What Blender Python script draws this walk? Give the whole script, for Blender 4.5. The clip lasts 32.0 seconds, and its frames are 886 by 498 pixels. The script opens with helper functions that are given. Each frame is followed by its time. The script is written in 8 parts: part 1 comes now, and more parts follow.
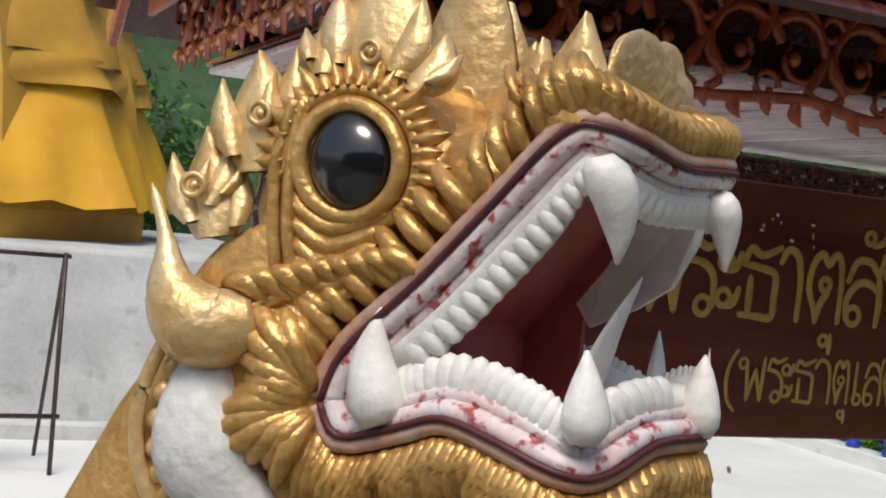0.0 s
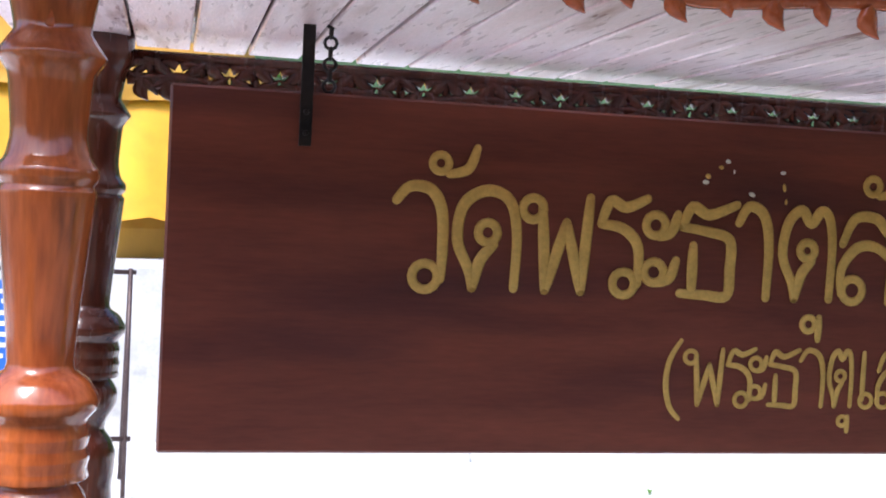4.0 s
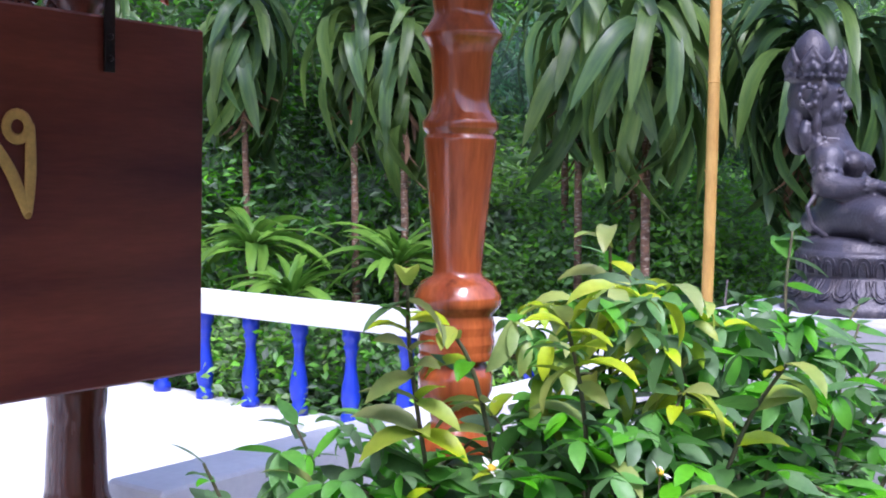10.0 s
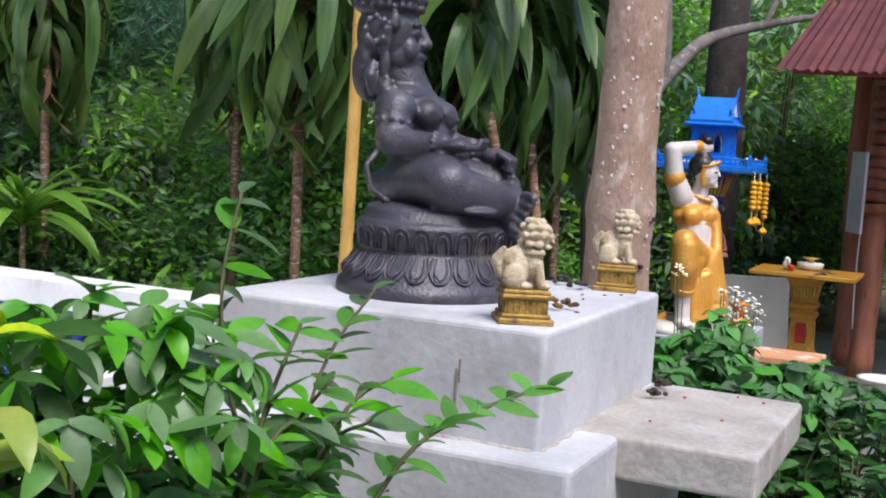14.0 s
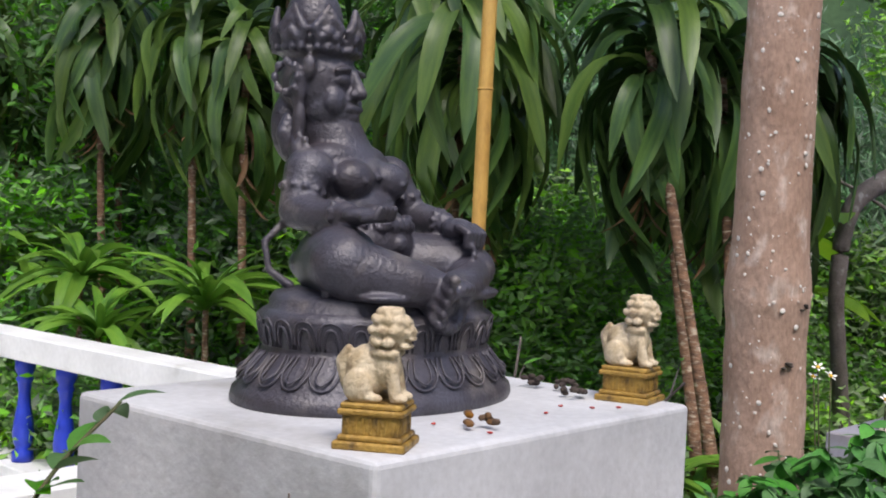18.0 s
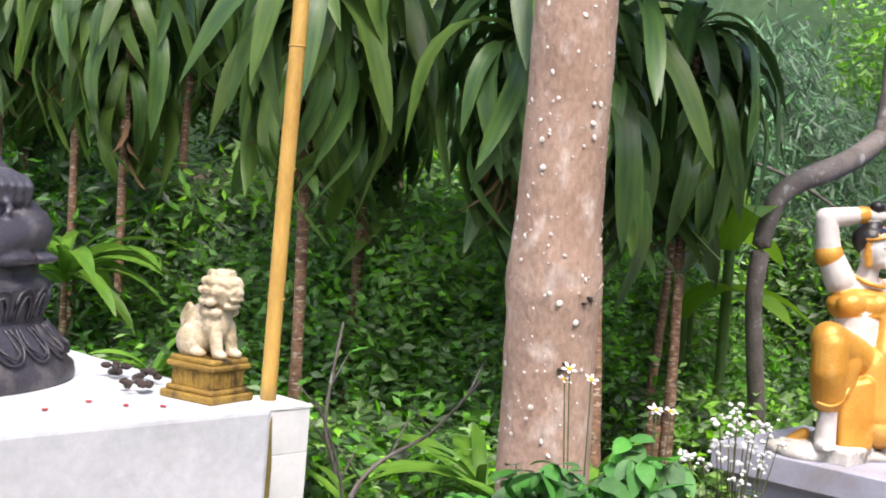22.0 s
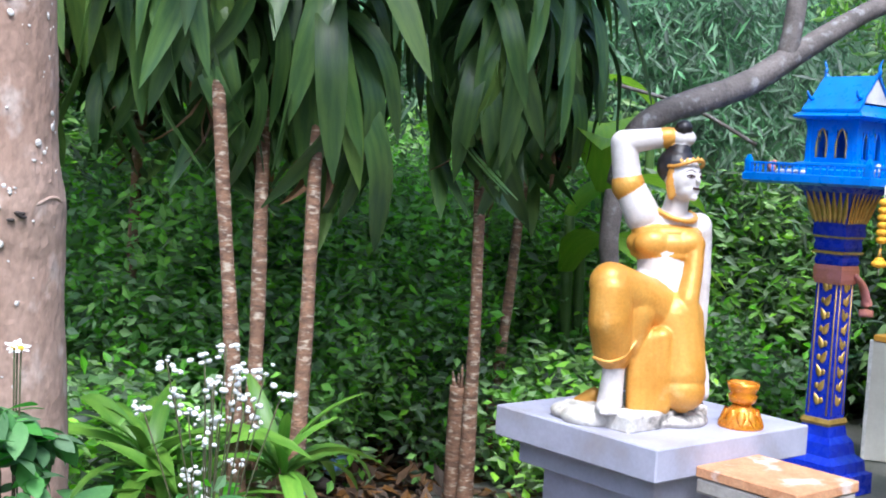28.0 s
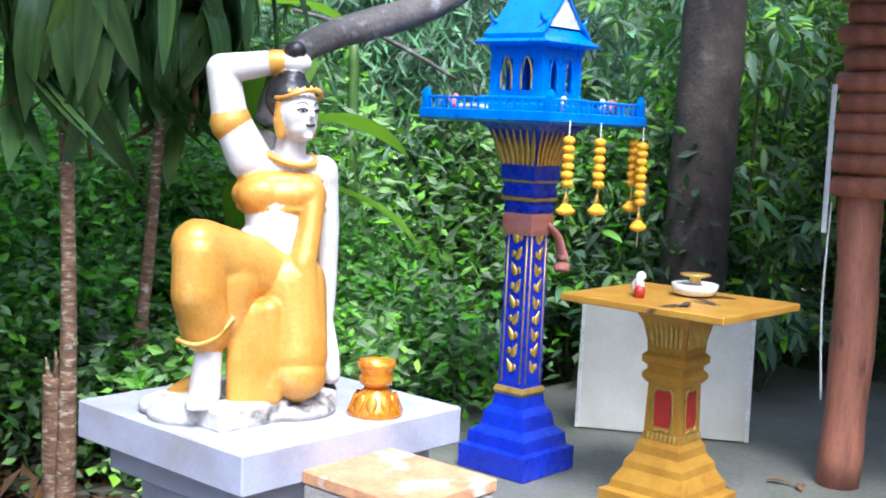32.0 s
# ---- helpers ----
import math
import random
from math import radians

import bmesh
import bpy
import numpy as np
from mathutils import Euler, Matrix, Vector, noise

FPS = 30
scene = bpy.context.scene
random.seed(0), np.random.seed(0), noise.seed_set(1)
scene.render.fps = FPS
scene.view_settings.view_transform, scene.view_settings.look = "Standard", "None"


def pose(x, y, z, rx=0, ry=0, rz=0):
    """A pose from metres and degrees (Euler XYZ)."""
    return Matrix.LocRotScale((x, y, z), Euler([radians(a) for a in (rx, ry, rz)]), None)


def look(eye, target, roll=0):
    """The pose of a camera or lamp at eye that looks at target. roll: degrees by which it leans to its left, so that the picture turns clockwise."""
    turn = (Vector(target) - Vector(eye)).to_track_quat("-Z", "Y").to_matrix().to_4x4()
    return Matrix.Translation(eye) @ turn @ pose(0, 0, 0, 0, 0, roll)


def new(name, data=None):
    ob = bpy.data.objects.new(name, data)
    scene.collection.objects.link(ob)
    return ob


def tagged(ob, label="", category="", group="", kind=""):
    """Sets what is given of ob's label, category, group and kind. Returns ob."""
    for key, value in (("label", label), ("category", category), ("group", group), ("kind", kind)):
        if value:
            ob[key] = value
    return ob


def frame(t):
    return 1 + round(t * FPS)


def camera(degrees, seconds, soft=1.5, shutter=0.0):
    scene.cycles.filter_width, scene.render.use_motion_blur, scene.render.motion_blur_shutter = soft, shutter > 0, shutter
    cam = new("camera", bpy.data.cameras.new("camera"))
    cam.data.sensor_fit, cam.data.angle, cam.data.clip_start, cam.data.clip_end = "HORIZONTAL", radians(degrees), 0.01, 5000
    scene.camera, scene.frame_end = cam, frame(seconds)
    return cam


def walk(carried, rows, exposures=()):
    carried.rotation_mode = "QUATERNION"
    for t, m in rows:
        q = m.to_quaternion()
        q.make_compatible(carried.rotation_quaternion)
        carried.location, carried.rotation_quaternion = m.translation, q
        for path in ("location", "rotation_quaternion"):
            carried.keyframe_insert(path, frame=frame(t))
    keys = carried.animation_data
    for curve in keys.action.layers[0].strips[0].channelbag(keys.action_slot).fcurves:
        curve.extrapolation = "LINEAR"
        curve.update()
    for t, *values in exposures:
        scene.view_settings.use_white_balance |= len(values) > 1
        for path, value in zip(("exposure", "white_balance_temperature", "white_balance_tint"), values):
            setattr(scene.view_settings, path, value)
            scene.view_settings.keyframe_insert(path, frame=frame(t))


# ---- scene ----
cam = camera(40.8, 32.0, soft=1.9)
PATH = [
    (0, (-0.001, 0.006, 1.604), (0.83, 1.824, 1.562), 5.8),
    (0.5, (0.184, -0.073, 1.602), (0.737, 1.847, 1.536), 6.2),
    (1, (0.303, -0.111, 1.598), (0.791, 1.827, 1.537), 5.9),
    (1.5, (0.429, -0.05, 1.6), (0.884, 1.897, 1.604), 5.7),
    (2, (0.535, 0.026, 1.597), (0.975, 1.977, 1.617), 4.8),
    (2.5, (0.659, 0.072, 1.601), (1.004, 2.042, 1.584), 4.6),
    (3, (0.799, 0.123, 1.595), (1.153, 2.091, 1.563), 4.3),
    (3.5, (0.933, 0.2, 1.583), (1.322, 2.161, 1.543), 3.6),
    (4, (1.043, 0.299, 1.57), (1.492, 2.247, 1.522), 2.7),
    (4.5, (1.132, 0.425, 1.563), (1.656, 2.354, 1.497), 1.5),
    (5, (1.151, 0.563, 1.553), (1.82, 2.446, 1.465), 1.6),
    (5.5, (1.272, 0.64, 1.56), (2.0, 2.498, 1.429), 1.7),
    (6, (1.405, 0.717, 1.534), (2.187, 2.554, 1.421), 1.6),
    (6.5, (1.529, 0.771, 1.546), (2.382, 2.576, 1.426), 1.3),
    (7, (1.575, 0.829, 1.553), (2.574, 2.558, 1.44), 1.2),
    (7.5, (1.615, 0.915, 1.556), (2.774, 2.541, 1.45), 1.2),
    (8, (1.667, 0.978, 1.547), (2.958, 2.502, 1.451), 1.0),
    (8.5, (1.728, 0.998, 1.539), (3.127, 2.425, 1.445), 1.1),
    (9, (1.821, 0.933, 1.537), (3.285, 2.292, 1.436), 1.4),
    (9.5, (1.953, 0.822, 1.537), (3.481, 2.107, 1.419), 1.4),
    (10, (2.104, 0.786, 1.514), (3.73, 1.944, 1.396), 1.1),
    (10.5, (2.203, 0.793, 1.515), (3.934, 1.787, 1.399), 1.1),
    (11, (2.309, 0.815, 1.515), (4.127, 1.643, 1.407), 0.7),
    (11.5, (2.441, 0.834, 1.521), (4.291, 1.58, 1.386), 1.8),
    (12, (2.53, 0.759, 1.521), (4.379, 1.51, 1.384), 2.5),
    (12.5, (2.63, 0.651, 1.519), (4.469, 1.426, 1.386), 3.1),
    (13, (2.747, 0.611, 1.516), (4.58, 1.396, 1.37), 3.6),
    (13.5, (2.875, 0.623, 1.515), (4.705, 1.411, 1.349), 3.6),
    (14, (2.999, 0.613, 1.51), (4.821, 1.421, 1.337), 3.8),
    (14.5, (3.098, 0.573, 1.51), (4.901, 1.42, 1.335), 4.0),
    (15, (3.189, 0.516, 1.511), (4.966, 1.42, 1.342), 4.2),
    (15.5, (3.285, 0.458, 1.516), (5.027, 1.427, 1.355), 4.2),
    (16, (3.402, 0.415, 1.51), (5.104, 1.456, 1.373), 4.0),
    (16.5, (3.523, 0.369, 1.518), (5.175, 1.491, 1.412), 3.6),
    (17, (3.683, 0.372, 1.526), (5.296, 1.551, 1.439), 3.4),
    (17.5, (3.808, 0.321, 1.526), (5.377, 1.559, 1.456), 2.9),
    (18, (3.965, 0.18, 1.526), (5.475, 1.49, 1.462), 2.6),
    (18.5, (4.066, 0.086, 1.531), (5.548, 1.427, 1.461), 2.9),
    (19, (4.178, 0.095, 1.523), (5.641, 1.457, 1.459), 3.0),
    (19.5, (4.299, 0.078, 1.528), (5.722, 1.482, 1.464), 3.3),
    (20, (4.394, 0.058, 1.526), (5.783, 1.495, 1.463), 3.5),
    (20.5, (4.531, -0.003, 1.514), (5.871, 1.48, 1.458), 3.3),
    (21, (4.677, -0.056, 1.489), (6.01, 1.434, 1.445), 3.1),
    (21.5, (4.755, -0.13, 1.494), (6.141, 1.311, 1.443), 3.7),
    (22, (4.849, -0.141, 1.525), (6.315, 1.217, 1.437), 4.8),
    (22.5, (4.96, -0.134, 1.507), (6.495, 1.144, 1.398), 5.3),
    (23, (5.038, -0.286, 1.514), (6.589, 0.967, 1.354), 5.8),
    (23.5, (5.011, -0.559, 1.485), (6.567, 0.683, 1.288), 5.9),
    (24, (5.167, -0.673, 1.494), (6.688, 0.608, 1.286), 6.6),
    (24.5, (5.367, -0.757, 1.513), (6.823, 0.597, 1.301), 7.3),
    (25, (5.487, -0.826, 1.483), (6.885, 0.589, 1.275), 7.3),
    (25.5, (5.585, -0.895, 1.483), (6.92, 0.577, 1.258), 6.8),
    (26, (5.702, -0.941, 1.483), (6.981, 0.578, 1.245), 6.1),
    (26.5, (5.914, -0.935, 1.485), (7.15, 0.619, 1.245), 5.3),
    (27, (6.168, -0.921, 1.476), (7.384, 0.653, 1.271), 4.7),
    (27.5, (6.363, -0.876, 1.459), (7.601, 0.686, 1.298), 4.0),
    (28, (6.507, -0.83, 1.447), (7.79, 0.698, 1.305), 3.4),
    (28.5, (6.625, -0.764, 1.463), (7.962, 0.715, 1.301), 2.9),
    (29, (6.808, -0.749, 1.459), (8.152, 0.723, 1.296), 2.7),
    (29.5, (6.987, -0.786, 1.444), (8.325, 0.692, 1.29), 2.7),
    (30, (7.112, -0.761, 1.45), (8.478, 0.689, 1.267), 2.8),
    (30.5, (7.257, -0.725, 1.457), (8.647, 0.698, 1.25), 2.7),
    (31, (7.401, -0.698, 1.451), (8.814, 0.696, 1.205), 2.8),
    (31.5, (7.57, -0.714, 1.442), (9.006, 0.661, 1.222), 2.8),
    (32, (7.667, -0.721, 1.436), (9.158, 0.596, 1.226), 2.6),
]
EXPOSURES = [
    (0.0, 0.0, 6500, 10), (1.0, 0.05, 6500, 10), (2.0, 0.45, 6500, 10), (2.5, 0.6, 6500, 12), (4.5, 1.4, 5400, 20), (5.0, 1.55, 4800, 22), (6.0, 1.7, 3400, 22), (7.0, 1.5, 3400, 24), (8.0, 1.3, 3700, 34),
    (9.0, 1.15, 3850, 44), (10.0, 1.0, 5400, 30), (10.8, 0.75, 6000, 18), (13.0, 0.7, 6000, 16), (16.0, 0.32, 6300, 13), (18.0, 0.38, 6400, 14), (20.5, 0.50, 6500, 14), (21.2, 0.65, 6400, 14), (22.0, 1.1, 6500, 14), (23.5, 1.05, 6000, 13), (24.5, 0.92, 5900, 12),
    (26.5, 0.85, 5700, 14), (28.0, 1.2, 5500, 12), (30.0, 1.42, 5400, 10), (32.0, 1.5, 5400, 10),
]
walk(cam, [(t, look(eye, target, roll)) for t, eye, target, roll in PATH], EXPOSURES)

# ---- daylight: bright overcast, softly from the south-west ----
SUN_UP, SUN_FROM = 58, 215  # degrees above the horizon; compass bearing from +y
world = bpy.data.worlds.new("sky")
scene.world = world
world.use_nodes = True
wn = world.node_tree.nodes
sky = wn.new("ShaderNodeTexSky")
sky.sky_type, sky.sun_disc = "NISHITA", False
sky.sun_elevation, sky.sun_rotation = radians(SUN_UP), radians(SUN_FROM)
sky.air_density, sky.dust_density, sky.ozone_density = 1.0, 3.0, 0.6
world.node_tree.links.new(sky.outputs[0], wn["Background"].inputs[0])
wn["Background"].inputs[1].default_value = 0.15
sun_data = bpy.data.lights.new("sun", "SUN")
sun_data.energy, sun_data.angle, sun_data.color = 2.2, radians(22), (1.0, 0.95, 0.88)
sun = new("sun", sun_data)
b, e = radians(SUN_FROM), radians(SUN_UP)
sun.matrix_world = look((12 * math.sin(b) * math.cos(e), 12 * math.cos(b) * math.cos(e), 12 * math.sin(e)), (0, 0, 0))

# ---- materials ----
def material(name, color, other=None, rough=0.6, metal=0.0, scale=6.0, mix=(0.35, 0.65), bump=0.15, bscale=40.0, fine=0.12,
             stretch=(1, 1, 1), coat=0.0, third=None, tscale=3.0, tcut=(0.55, 0.7), vary=0.0, through_light=0.0, generated=False, spec=0.5):
    """Two colours mixed by broad noise, fine grain over them, a third one in patches, relief, and a little difference from piece to piece."""
    m = bpy.data.materials.new(name)
    m.use_nodes = True
    n, l = m.node_tree.nodes, m.node_tree.links
    bsdf = n["Principled BSDF"]
    other = other or tuple(c * 0.75 for c in color)
    tc = n.new("ShaderNodeTexCoord")
    mp = n.new("ShaderNodeMapping")
    mp.inputs["Scale"].default_value = stretch
    l.new(tc.outputs["Object"], mp.inputs[0])

    def noise_tex(s, detail=5.0):
        t = n.new("ShaderNodeTexNoise")
        t.inputs["Scale"].default_value, t.inputs["Detail"].default_value = s, detail
        l.new(mp.outputs[0], t.inputs["Vector"])
        return t.outputs["Fac"]

    def ramp(src, lo, hi):
        r = n.new("ShaderNodeMapRange")
        r.inputs["From Min"].default_value, r.inputs["From Max"].default_value = lo, hi
        l.new(src, r.inputs["Value"])
        return r.outputs["Result"]

    def blend(fac, a, c, kind="MIX"):
        x = n.new("ShaderNodeMix")
        x.data_type, x.blend_type = "RGBA", kind
        if isinstance(fac, float):
            x.inputs[0].default_value = fac
        else:
            l.new(fac, x.inputs[0])
        for sock, v in ((x.inputs[6], a), (x.inputs[7], c)):
            if isinstance(v, tuple):
                sock.default_value = (*v, 1)
            else:
                l.new(v, sock)
        return x.outputs[2]

    col = blend(ramp(noise_tex(scale), *mix), tuple(color), tuple(other))
    if third:
        col = blend(ramp(noise_tex(tscale, 8.0), *tcut), col, tuple(third))
    if fine:
        g = ramp(noise_tex(bscale * 1.7, 3.0), 0.25, 0.75)
        grey = n.new("ShaderNodeMapRange")
        grey.inputs["To Min"].default_value, grey.inputs["To Max"].default_value = 1 - fine, 1 + fine
        l.new(g, grey.inputs["Value"])
        comb = n.new("ShaderNodeCombineColor")
        for k in range(3):
            l.new(grey.outputs[0], comb.inputs[k])
        col = blend(1.0, col, comb.outputs[0], "MULTIPLY")
    if vary:
        info = n.new("ShaderNodeObjectInfo")
        hs = n.new("ShaderNodeHueSaturation")
        r = n.new("ShaderNodeMapRange")
        r.inputs["To Min"].default_value, r.inputs["To Max"].default_value = 1 - vary, 1 + vary
        l.new(info.outputs["Random"], r.inputs["Value"])
        l.new(r.outputs[0], hs.inputs["Value"])
        geo = n.new("ShaderNodeNewGeometry")
        r2 = n.new("ShaderNodeMapRange")
        r2.inputs["To Min"].default_value, r2.inputs["To Max"].default_value = 1 - vary, 1 + vary
        l.new(geo.outputs["Random Per Island"], r2.inputs["Value"])
        l.new(r2.outputs[0], hs.inputs["Saturation"])
        l.new(col, hs.inputs["Color"])
        hs2 = n.new("ShaderNodeHueSaturation")
        l.new(r2.outputs[0], hs2.inputs["Value"])
        l.new(hs.outputs[0], hs2.inputs["Color"])
        col = hs2.outputs[0]
    l.new(col, bsdf.inputs["Base Color"])
    bsdf.inputs["Metallic"].default_value = metal
    bsdf.inputs["Specular IOR Level"].default_value = spec
    rr = n.new("ShaderNodeMapRange")
    rr.inputs["To Min"].default_value, rr.inputs["To Max"].default_value = max(0.04, rough - 0.12), min(1, rough + 0.12)
    l.new(noise_tex(scale * 2.3), rr.inputs["Value"])
    l.new(rr.outputs[0], bsdf.inputs["Roughness"])
    bsdf.inputs["Coat Weight"].default_value = coat
    bsdf.inputs["Coat Roughness"].default_value = 0.12
    if bump:
        bp = n.new("ShaderNodeBump")
        bp.inputs["Strength"].default_value, bp.inputs["Distance"].default_value = bump, 0.01
        l.new(noise_tex(bscale), bp.inputs["Height"])
        l.new(bp.outputs[0], bsdf.inputs["Normal"])
    if through_light:
        tr = n.new("ShaderNodeBsdfTranslucent")
        l.new(col, tr.inputs[0])
        ms = n.new("ShaderNodeMixShader")
        ms.inputs[0].default_value = through_light
        l.new(bsdf.outputs[0], ms.inputs[1])
        l.new(tr.outputs[0], ms.inputs[2])
        l.new(ms.outputs[0], n["Material Output"].inputs[0])
    return m


M_WHITE = material("white_painted_plaster", (0.80, 0.81, 0.80), (0.66, 0.67, 0.66), 0.7, scale=2.5, bump=0.12, bscale=25, fine=0.05, third=(0.42, 0.42, 0.38), tscale=5, tcut=(0.62, 0.85))
M_GREYPAINT = material("grey_white_cement_paint", (0.54, 0.55, 0.57), (0.42, 0.43, 0.45), 0.75, scale=4, bump=0.3, bscale=35, fine=0.08, third=(0.30, 0.29, 0.28), tscale=3.5, tcut=(0.58, 0.8))
M_SLAB = material("stained_offering_cement", (0.42, 0.395, 0.36), (0.31, 0.285, 0.25), 0.8, scale=7, bump=0.4, bscale=40, fine=0.15, third=(0.46, 0.46, 0.45), tscale=5, tcut=(0.55, 0.72))
M_STAIN = material("rusty_run_off", (0.16, 0.13, 0.11), (0.25, 0.22, 0.20), 0.85, scale=20, bump=0.3, bscale=60)
M_TERRACE = material("white_terrace_paint", (0.78, 0.79, 0.76), (0.68, 0.69, 0.66), 0.5, scale=1.2, bump=0.05, bscale=20, fine=0.04, third=(0.5, 0.49, 0.45), tscale=1.7, tcut=(0.62, 0.9))
M_GROUND = material("damp_soil", (0.10, 0.075, 0.05), (0.045, 0.05, 0.03), 0.85, scale=2, bump=0.9, bscale=14, fine=0.35, third=(0.16, 0.12, 0.08), tscale=9)
M_PATH = material("mossy_concrete", (0.19, 0.185, 0.155), (0.11, 0.12, 0.09), 0.6, scale=1.6, bump=0.35, bscale=30, fine=0.2, third=(0.17, 0.165, 0.15), tscale=2.2, tcut=(0.5, 0.75))
M_BLUE = material("blue_gloss_paint", (0.02, 0.05, 0.50), (0.015, 0.035, 0.38), 0.35, scale=10, bump=0.1, bscale=30, fine=0.06)
M_SKYBLUE = material("bright_blue_gloss_paint", (0.015, 0.20, 0.75), (0.012, 0.15, 0.62), 0.3, scale=12, bump=0.06, bscale=60, fine=0.05, coat=0.2)
M_DEEPBLUE = material("deep_blue_gloss_paint", (0.012, 0.035, 0.55), (0.01, 0.025, 0.40), 0.28, scale=10, bump=0.08, bscale=50, fine=0.06, coat=0.3)
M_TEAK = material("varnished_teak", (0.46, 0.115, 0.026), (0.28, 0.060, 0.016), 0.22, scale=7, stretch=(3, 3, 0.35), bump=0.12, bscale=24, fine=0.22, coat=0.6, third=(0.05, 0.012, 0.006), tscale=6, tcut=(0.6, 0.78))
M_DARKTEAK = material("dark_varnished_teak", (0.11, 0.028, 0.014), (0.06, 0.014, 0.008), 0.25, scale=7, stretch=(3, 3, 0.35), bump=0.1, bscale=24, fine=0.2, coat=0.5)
M_FRET = material("orange_varnished_carving", (0.54, 0.115, 0.028), (0.38, 0.07, 0.018), 0.25, scale=14, bump=0.15, bscale=60, fine=0.15, coat=0.6)
M_SIGN = material("mahogany_sign_wood", (0.205, 0.055, 0.033), (0.125, 0.032, 0.022), 0.36, scale=3, stretch=(0.5, 1, 4), bump=0.05, bscale=22, fine=0.12, coat=0.12, spec=0.35, third=(0.06, 0.018, 0.020), tscale=1.6, tcut=(0.5, 0.72))
M_SIGNGOLD = material("dull_gold_lettering", (0.68, 0.44, 0.11), (0.54, 0.34, 0.08), 0.5, metal=0.1, scale=20, bump=0.2, bscale=70, fine=0.12)
M_SOFFIT = material("faded_pink_ceiling_board", (0.88, 0.76, 0.80), (0.78, 0.62, 0.64), 0.3, scale=5, stretch=(6, 0.8, 1), bump=0.1, bscale=30, fine=0.15, third=(0.25, 0.07, 0.04), tscale=2.2, tcut=(0.6, 0.72), vary=0.12, coat=0.3)
M_SHINGLE = material("red_brown_shingle", (0.15, 0.048, 0.030), (0.085, 0.026, 0.018), 0.6, scale=12, bump=0.3, bscale=40, fine=0.2, vary=0.25)
M_GABLE = material("orange_brown_plank", (0.34, 0.10, 0.03), (0.24, 0.06, 0.02), 0.45, scale=4, stretch=(1, 1, 6), bump=0.15, bscale=30, fine=0.15, vary=0.1)
M_IRON = material("black_iron", (0.02, 0.018, 0.02), (0.035, 0.028, 0.025), 0.45, metal=0.7, scale=20, bump=0.2, bscale=90)
M_CLOTH = material("yellow_satin_cloth", (0.78, 0.42, 0.02), (0.66, 0.33, 0.015), 0.4, scale=3, bump=0.1, bscale=200, fine=0.04, spec=0.6)
M_CLOTHDARK = material("ochre_cloth", (0.55, 0.30, 0.03), (0.42, 0.22, 0.025), 0.5, scale=3, bump=0.1, bscale=180, fine=0.05)
M_OLDWALL = material("weathered_whitewash", (0.55, 0.56, 0.55), (0.42, 0.43, 0.42), 0.8, scale=3, bump=0.3, bscale=30, fine=0.08, third=(0.22, 0.22, 0.2), tscale=5, tcut=(0.6, 0.8))
M_NAGAGOLD = material("naga_gold_paint", (0.66, 0.40, 0.13), (0.48, 0.26, 0.07), 0.33, metal=0.5, scale=18, bump=0.35, bscale=70, fine=0.12, third=(0.28, 0.13, 0.03), tscale=9, tcut=(0.6, 0.8))
M_NAGAPALE = material("pale_gold_paint", (0.72, 0.52, 0.25), (0.60, 0.39, 0.15), 0.38, metal=0.45, scale=16, bump=0.3, bscale=80, fine=0.1, third=(0.75, 0.62, 0.40), tscale=7, tcut=(0.55, 0.75))
M_TEETH = material("grubby_white_enamel_paint", (0.80, 0.79, 0.75), (0.68, 0.66, 0.60), 0.45, scale=20, bump=0.2, bscale=80, fine=0.06, third=(0.40, 0.37, 0.30), tscale=16, tcut=(0.62, 0.8))
M_LIP = material("worn_pink_lip_paint", (0.66, 0.52, 0.49), (0.72, 0.70, 0.72), 0.45, scale=22, bump=0.3, bscale=70, fine=0.1, third=(0.36, 0.06, 0.06), tscale=75, tcut=(0.54, 0.64))
M_LIPEDGE = material("brown_pink_lip_edge", (0.42, 0.22, 0.13), (0.50, 0.34, 0.26), 0.45, scale=20, bump=0.3, bscale=70, fine=0.1)
M_GROOVE = material("dark_maroon_line", (0.07, 0.012, 0.02), (0.10, 0.02, 0.02), 0.5, scale=30)
M_MOUTH = material("dull_red_mouth_paint", (0.44, 0.09, 0.08), (0.32, 0.055, 0.05), 0.5, scale=12, bump=0.3, bscale=40, fine=0.15)
M_EYE = material("black_gloss_eye", (0.008, 0.008, 0.010), (0.015, 0.014, 0.016), 0.12, scale=10, bump=0, fine=0, coat=0.6)
M_SCALEGREY = material("white_grey_scales", (0.70, 0.70, 0.68), (0.58, 0.58, 0.56), 0.6, scale=10, bump=0.4, bscale=45)
M_BRONZE = material("dark_purple_grey_bronze", (0.066, 0.064, 0.084), (0.040, 0.034, 0.042), 0.44, metal=0.12, scale=11, bump=0.3, bscale=130, fine=0.25, third=(0.19, 0.17, 0.16), tscale=13, tcut=(0.56, 0.80), spec=0.6)
M_CREAM = material("cream_stone_paint", (0.62, 0.53, 0.38), (0.42, 0.33, 0.20), 0.65, scale=30, bump=0.5, bscale=110, fine=0.15, third=(0.20, 0.13, 0.06), tscale=34, tcut=(0.56, 0.72))
M_TARNISH = material("tarnished_gold_paint", (0.40, 0.25, 0.05), (0.22, 0.13, 0.03), 0.5, metal=0.3, scale=30, bump=0.5, bscale=100, fine=0.2, third=(0.05, 0.035, 0.02), tscale=28, tcut=(0.55, 0.7))
